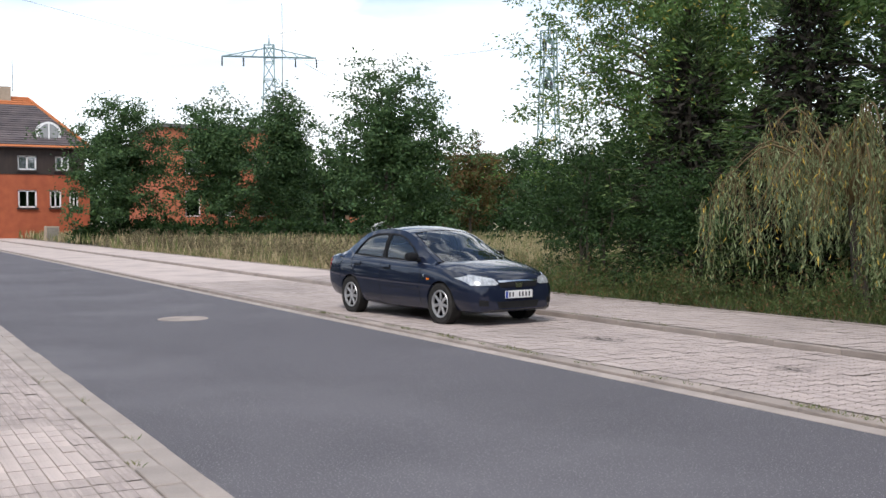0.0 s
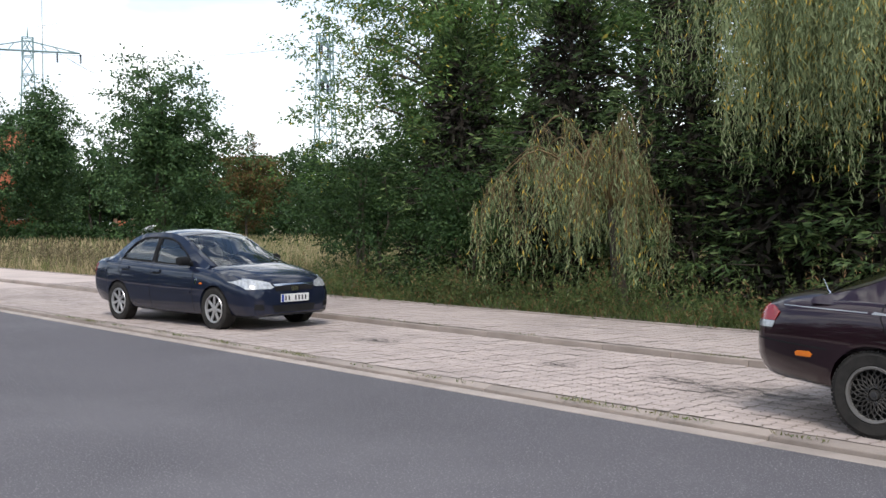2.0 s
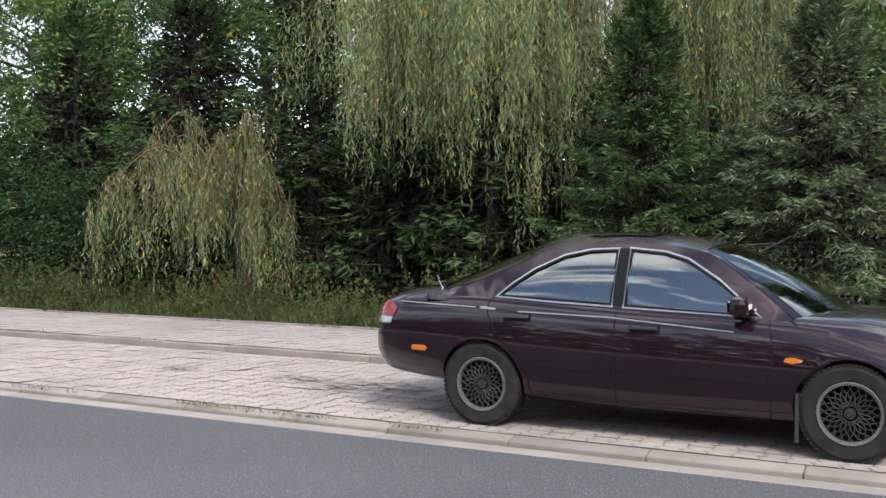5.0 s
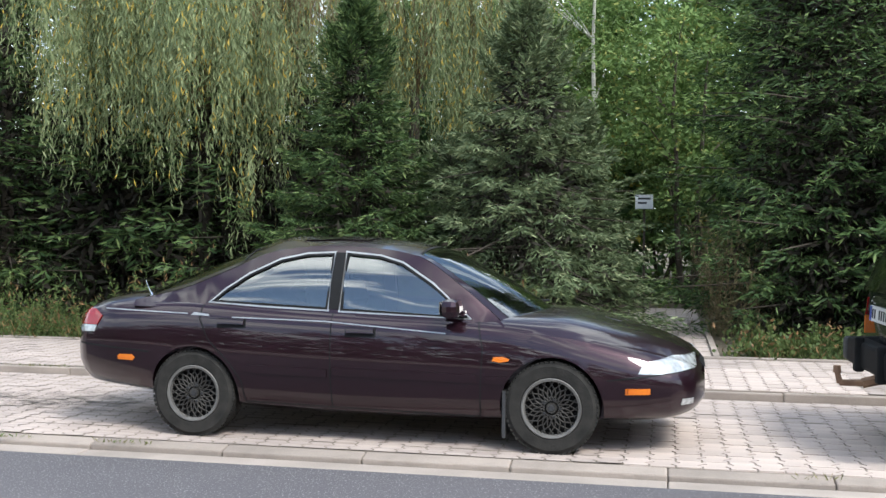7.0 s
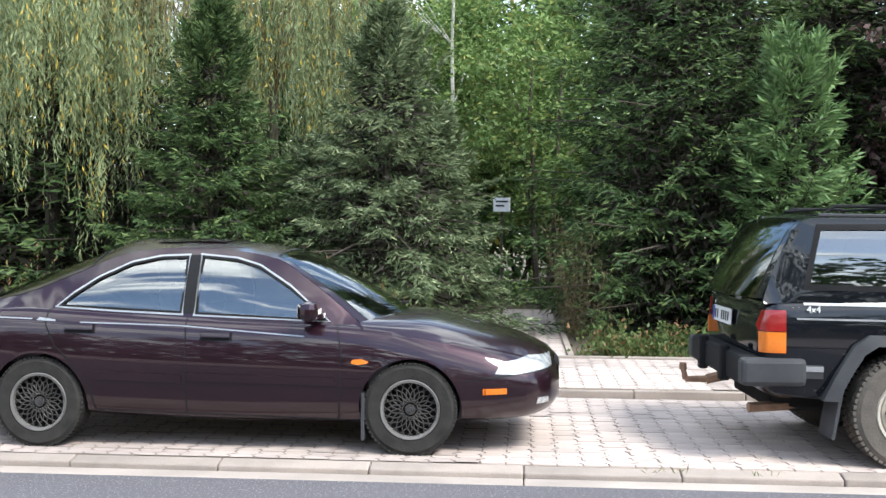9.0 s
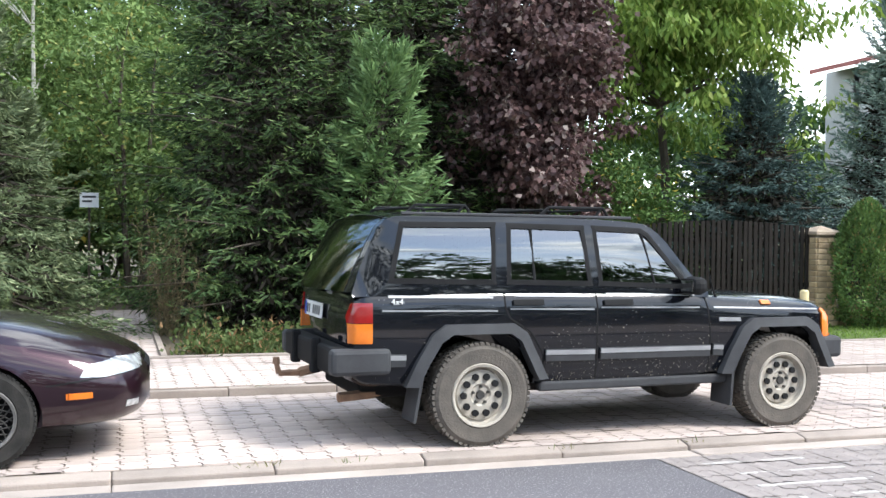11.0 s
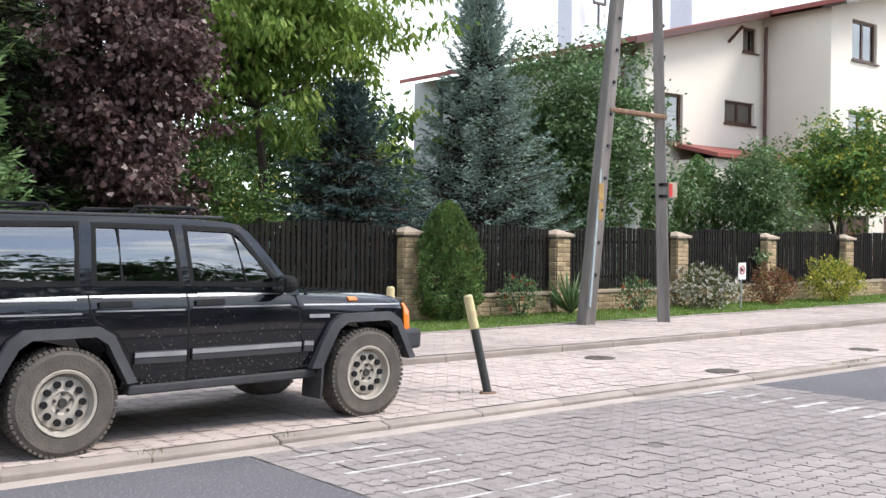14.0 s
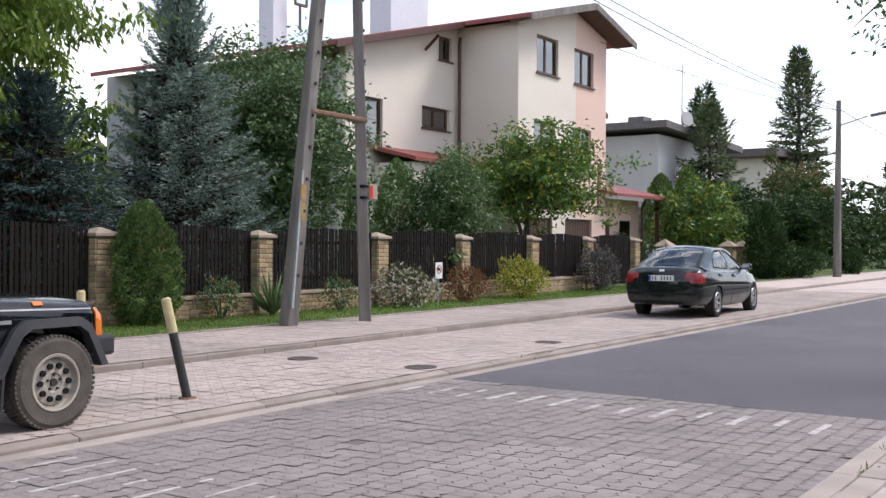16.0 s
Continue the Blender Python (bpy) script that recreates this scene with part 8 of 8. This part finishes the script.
# -- black off-roader --
def off_roader(m):
    car = thing("off_roader", m, "muddy black five-door off-roader with grey flares and silver stripes", "car")
    st = [(-0.94, 0.55, 0.92, 0.66, 0.95, 0.72, 0.66), (-0.91, 0.48, 1.06, 0.735, 1.08, 0.775, 0.72), (-0.8, 0.44, 1.09, 0.75, 1.11, 0.80, 0.76), (0.2, 0.4, 1.095, 0.755, 1.11, 0.805, 0.77), (1.2, 0.4, 1.08, 0.755, 1.10, 0.805, 0.77), (1.85, 0.41, 1.06, 0.75, 1.10, 0.80, 0.77),
          (1.95, 0.42, 1.03, 0.745, 1.08, 0.80, 0.77), (2.6, 0.42, 0.985, 0.72, 1.045, 0.79, 0.76), (3.0, 0.44, 0.955, 0.70, 1.01, 0.775, 0.74), (3.09, 0.48, 0.92, 0.67, 0.97, 0.755, 0.70), (3.12, 0.54, 0.85, 0.62, 0.9, 0.72, 0.66)]
    me = cut_arches(loft_body(st, 0.8), (0.0, 2.576), 0.44, 0.40, 0.80)
    finish(car, me, PAINT_BLACK)
    sh = Shell(me, car, 0.80)
    rail = [(-0.93, 1.09, 0.72), (-0.89, 1.2, 0.72), (-0.78, 1.44, 0.70), (-0.7, 1.575, 0.685), (-0.6, 1.625, 0.675), (0.2, 1.635, 0.67), (1.0, 1.62, 0.67), (1.38, 1.595, 0.672), (1.5, 1.54, 0.68), (1.75, 1.27, 0.715), (1.93, 1.07, 0.73)]
    w1 = [(-0.64, 1.18), (-0.55, 1.56), (0.14, 1.565), (0.12, 1.165)]
    w2 = [(0.25, 1.165), (0.27, 1.56), (0.86, 1.55), (0.9, 1.15)]
    w3 = [(1.0, 1.15), (0.97, 1.55), (1.36, 1.535), (1.42, 1.5), (1.74, 1.12)]
    flank = greenhouse(car, PAINT_BLACK, rail, [(-0.93, 1.085), (0.2, 1.09), (1.2, 1.075), (1.93, 1.05)], 0.765, [w1, w2, w3], 1.42, -0.66, 0.035, BLACK_PLASTIC, 0.022, GLASS_DARK)
    for s in (-1, 1):
        for x in (0, 2.576):
            wheel(car, x, s * 0.755, s, 0.365, 0.235, 0.222, "holes", ALLOY_DUST, RUBBER_DUST, knobs=56)
            bm = bmesh.new()
            pts = [(-0.56, 0.44), (-0.47, 0.62), (-0.36, 0.80), (-0.26, 0.865), (0.26, 0.865), (0.36, 0.80), (0.47, 0.58), (0.53, 0.46)]
            inner = [(a * 0.84, 0.44 + (b - 0.44) * 0.84) for a, b in pts]
            v = [[bm.verts.new((x + a, s * yy, b)) for a, b in ring] for ring, yy in ((pts, 0.78), (pts, 0.845), (inner, 0.87), (inner, 0.76))]
            for p, q in zip(v, v[1:]):
                for i in range(len(pts) - 1):
                    bm.faces.new((p[i], p[i + 1], q[i + 1], q[i]))
            bmesh.ops.recalc_face_normals(bm, faces=bm.faces)
            link("wheel_flare", as_mesh(bm, "wheel_flare", 30), GREY_PLASTIC, car, "grey plastic wheel flare")
            bm = bmesh.new()
            box(bm, -0.012, 0.012, *sorted((s * 0.6, s * 0.86)), -0.17, 0.17, 0.004, m=pose(x - 0.47, 0, 0.36, 0, 10 if x < 1 else 4, 0))
            part("mud_flap", bm, GREY_PLASTIC, car)
        for a, b in ((-0.76, -0.55), (0.52, 0.92), (0.97, 1.93), (1.96, 2.05)):
            sh.patch("side_moulding", [(a, 0.585), (b, 0.58), (b, 0.665), (a, 0.67)], GREY_PLASTIC, "side", s, 0.02)
            sh.patch("moulding_stripe", [(a, 0.632), (b, 0.627), (b, 0.66), (a, 0.665)], STRIPE_GREY, "side", s, 0.024)
        sh.patch("tail_lamp", [(-0.94, 0.885), (-0.79, 0.885), (-0.79, 1.02), (-0.94, 1.02)], RED_LENS, "side", s, 0.008, "red tail lamp")
        sh.patch("indicator", [(-0.94, 0.745), (-0.79, 0.745), (-0.79, 0.88), (-0.94, 0.88)], AMBER, "side", s, 0.008, "amber tail indicator")
        sh.patch("indicator", [(3.02, 0.7), (3.2, 0.7), (3.2, 0.9), (3.02, 0.92)], AMBER, "side", s, 0.014, "amber front indicator")
        sh.patch("indicator", [(2.44, 0.965), (2.53, 0.962), (2.53, 0.99), (2.44, 0.993)], AMBER, "side", s, 0.012)
        sh.patch("wing_badge", [(2.02, 0.845), (2.22, 0.84), (2.22, 0.87), (2.02, 0.875)], STRIPE_GREY, "side", s, 0.003, "plain silver wing badge")
    for a, b in ((-0.72, 0.14), (0.24, 0.92), (0.98, 1.84)):
        sh.line("stripe", [(a, 0.968), (b, 0.955)], 0.012, STRIPE_GREY, 0.003)
        sh.line("belt_trim", [(a + 0.05, 1.062), (b - 0.03, 1.05)], 0.016, STRIPE_GREY, 0.005)
    sh.line("stripe", [(1.97, 0.952), (3.0, 0.92)], 0.012, STRIPE_GREY, 0.003)
    sh.line("door_seam", [(0.2, 1.08), (0.2, 0.98), (0.24, 0.9), (0.4, 0.8), (0.5, 0.64), (0.52, 0.45)], 0.012, CABIN)
    sh.line("door_seam", [(0.945, 1.07), (0.945, 0.43)], 0.012, CABIN)
    sh.line("door_seam", [(1.9, 1.05), (1.94, 0.75), (1.93, 0.43)], 0.012, CABIN)
    handle(sh, 0.38, 1.005, BLACK_PLASTIC, 0.24, False)
    handle(sh, 1.12, 0.995, BLACK_PLASTIC, 0.24, False)
    for s in (-1, 1):
        bm = bmesh.new()
        for xa, za, xb, zb in ((0.45, 1.17, 0.44, 1.55), (1.46, 1.14, 1.37, 1.53)):
            rod(bm, flank(xa, za, s, -0.01), flank(xb, zb, s, -0.01), 0.012, 0.012, 6)
        part("window_bar", bm, BLACK_PLASTIC, car)
    spatter(sh, 620, 0.5, 2.05, 0.41, 0.85, 0.010, DRIED_MUD, 3)
    spatter(sh, 170, -0.75, 2.9, 0.5, 1.0, 0.006, DRIED_MUD, 5)
    seats(car, 0.98, 0.1, 0.78, SEAT_GREY, 0.6)
    mirrors(car, 1.72, 1.12, 0.76, BLACK_PLASTIC)
    for s in (-1, 1):
        sill = bmesh.new()
        box(sill, 0.48, 2.1, *sorted((s * 0.7, s * 0.79)), 0.36, 0.43, 0.015)
        part("sill", sill, GREY_PLASTIC, car)
    bm = bmesh.new()
    box(bm, -1.07, -0.93, -0.74, 0.74, 0.52, 0.72, 0.03)
    bumper = part("rear_bumper", bm, BLACK_PLASTIC, car)
    for s in (-1, 1):
        bm = bmesh.new()
        box(bm, -1.08, -0.66, *sorted((s * 0.7, s * 0.84)), 0.53, 0.71, 0.03)
        part("bumper_end", bm, GREY_PLASTIC, bumper)
        bm = bmesh.new()
        box(bm, -1.11, -1.04, *sorted((s * 0.28, s * 0.36)), 0.5, 0.75, 0.015)
        part("overrider", bm, BLACK_PLASTIC, bumper)
    bm = bmesh.new()
    box(bm, 3.08, 3.22, -0.76, 0.76, 0.53, 0.7, 0.03)
    for s in (-1, 1):
        box(bm, 2.95, 3.2, *sorted((s * 0.7, s * 0.82)), 0.53, 0.7, 0.03)
    part("front_bumper", bm, GREY_PLASTIC, car)
    part("tow_bar", limbs_mesh([((-0.95, 0, 0.5), (-1.12, 0, 0.46), 0.04, 0.035), ((-1.12, 0, 0.46), (-1.27, 0, 0.46), 0.025, 0.022), ((-1.27, 0, 0.46), (-1.29, 0, 0.54), 0.022, 0.018), ((-1.29, 0, 0.53), (-1.29, 0, 0.58), 0.03, 0.025)]), RUST_STEEL, car)
    part("underbody", bmesh_box(-0.8, 2.9, -0.5, 0.5, 0.32, 0.46, 0.03), CABIN, car)
    part("axle", limbs_mesh([((0, -0.7, 0.34), (0, 0.7, 0.34), 0.05, 0.05)]), RUST_STEEL, car)
    part("axle", limbs_mesh([((2.576, -0.7, 0.34), (2.576, 0.7, 0.34), 0.05, 0.05)]), RUST_STEEL, car)
    part("exhaust", limbs_mesh([((-0.5, -0.45, 0.36), (-0.95, -0.5, 0.34), 0.035, 0.035)]), RUST_STEEL, car)
    plate(car, -0.965, 0.92, -1, 0.18, 4)
    bm = bmesh.new()
    for x0, x1 in ((-0.45, 0.05), (0.62, 1.2)):
        for s in (-0.48, 0.48):
            for a, b in (((x0, s, 1.65), (x0 + 0.07, s, 1.71)), ((x0 + 0.07, s, 1.71), (x1 - 0.04, s, 1.71)), ((x1 - 0.04, s, 1.71), (x1, s, 1.65)), ((x1 - 0.1, s, 1.65), (x1 - 0.06, s, 1.71))):
                rod(bm, a, b, 0.012, 0.012, 6)
        rod(bm, (x0 + 0.03, -0.48, 1.69), (x0 + 0.03, 0.48, 1.69), 0.01, 0.01, 6)
        rod(bm, (x1 - 0.04, -0.48, 1.7), (x1 - 0.04, 0.48, 1.7), 0.01, 0.01, 6)
    part("roof_rack", bm, BLACK_PLASTIC, car)
    for s in (-0.675, 0.675):
        part("rain_gutter", limbs_mesh([((-0.55, s, 1.645), (1.3, s * 0.98, 1.635), 0.012, 0.012)], 6), GREY_PLASTIC, car)
    part("aerial", limbs_mesh([((2.08, -0.7, 1.0), (2.03, -0.71, 1.05), 0.012, 0.01), ((2.03, -0.71, 1.05), (1.95, -0.73, 1.28), 0.005, 0.003)]), BLACK_PLASTIC, car)
    sh.patch("rear_handle", [(-0.1, 1.05), (0.1, 1.05), (0.1, 1.085), (-0.1, 1.085)], CHROME, "rear", 0, 0.02, thr=-0.7)
    txt = bpy.data.curves.new("badge", "FONT")
    txt.body, txt.size, txt.extrude = "4x4", 0.06, 0.003
    o = new("badge_blank", txt)
    bpy.context.view_layer.update()
    tm = bpy.data.meshes.new_from_object(o.evaluated_get(bpy.context.evaluated_depsgraph_get()))
    bpy.data.objects.remove(o)
    b = link("badge", tm, PLATE_WHITE, car, "white four by four lettering")
    b.matrix_basis = pose(-0.66, -0.808, 1.01, 90, 0, 0)
    return car


# -- far pale estate car beyond the meadow --
def pale_estate(m):
    car = thing("car", m, "pale silver estate car far beyond the meadow", "car")
    st = [(-0.9, 0.35, 0.9, 0.65, 0.92, 0.72, 0.62), (-0.8, 0.28, 0.96, 0.72, 0.98, 0.82, 0.74), (0.5, 0.2, 0.95, 0.75, 0.97, 0.85, 0.78), (2.1, 0.2, 0.9, 0.74, 0.96, 0.85, 0.78), (2.9, 0.22, 0.8, 0.66, 0.88, 0.8, 0.74), (3.3, 0.26, 0.66, 0.5, 0.7, 0.62, 0.56)]
    me = cut_arches(loft_body(st), (0, 2.6), 0.345, 0.31, 0.85)
    finish(car, me, PAINT_SILVER)
    greenhouse(car, PAINT_SILVER, [(-0.85, 0.98, 0.68), (-0.6, 1.3, 0.6), (-0.35, 1.4, 0.57), (1.0, 1.42, 0.56), (1.5, 1.32, 0.58), (2.3, 0.94, 0.7)], [(-0.85, 0.95), (0.5, 0.95), (2.3, 0.89)], 0.75,
               [[(-0.55, 1.0), (-0.4, 1.33), (0.0, 1.35), (0.0, 0.99)], [(0.08, 0.99), (0.08, 1.35), (0.9, 1.36), (0.9, 0.97)], [(1.0, 0.97), (1.0, 1.36), (1.35, 1.31), (2.0, 0.94)]], 1.5, -0.4)
    for s in (-1, 1):
        for x in (0, 2.6):
            wheel(car, x, s * 0.745, s, 0.31, 0.195, 0.2, "six", ALLOY, RUBBER)
    seats(car, 0.95, 0.05, 0.55, SEAT_GREY, 0.62)
    return car


plum_saloon(pose(-3.37, 7.81, 0.055, 0, 0, -0.6))
off_roader(pose(2.44, 7.72, 0.055, 0, 0, 3.0))
navy_saloon(pose(-16.2, 7.92, 0.055, 0, 0, 6.3))
green_saloon(pose(20.48, 8.03, 0.055, 0, 0, 2.6))
pale_estate(pose(-73.0, 36.8, 0.1, 0, 0, 232))

# ---- pavers, last ----
lay_pavers(bay, -26, 34, 6.76, 9.54, 0.168, 0.2, 0.03, 0.062, PAVER, (-0.3, 1.9, 6.7, 8.4))
lay_pavers(footway, -26, 34, 9.65, 11.89, 0.168, 0.2, 0.03, 0.142, PAVER, (-0.3, 1.6, 9.6, 10.9))
lay_pavers(block_road, BLOCK_L + 0.01, BLOCK_R - 0.01, 1.63, 6.42, 0.14, 0.17, 0.022, 0.002, PAVER_GREY, (5.4, 7.0, 2.4, 4.0), turn=True, g=0.003)
lay_pavers(near_walk, -16, 11, -2.6, 1.26, 0.2, 0.1, 0.0, 0.07, PAVER, (-8.2, -6.6, -0.2, 1.0))
lay_pavers(path, -0.74, 0.49, 12.0, 19.4, 0.168, 0.2, 0.022, 0.146, PAVER, (0, 0, 0, 0))
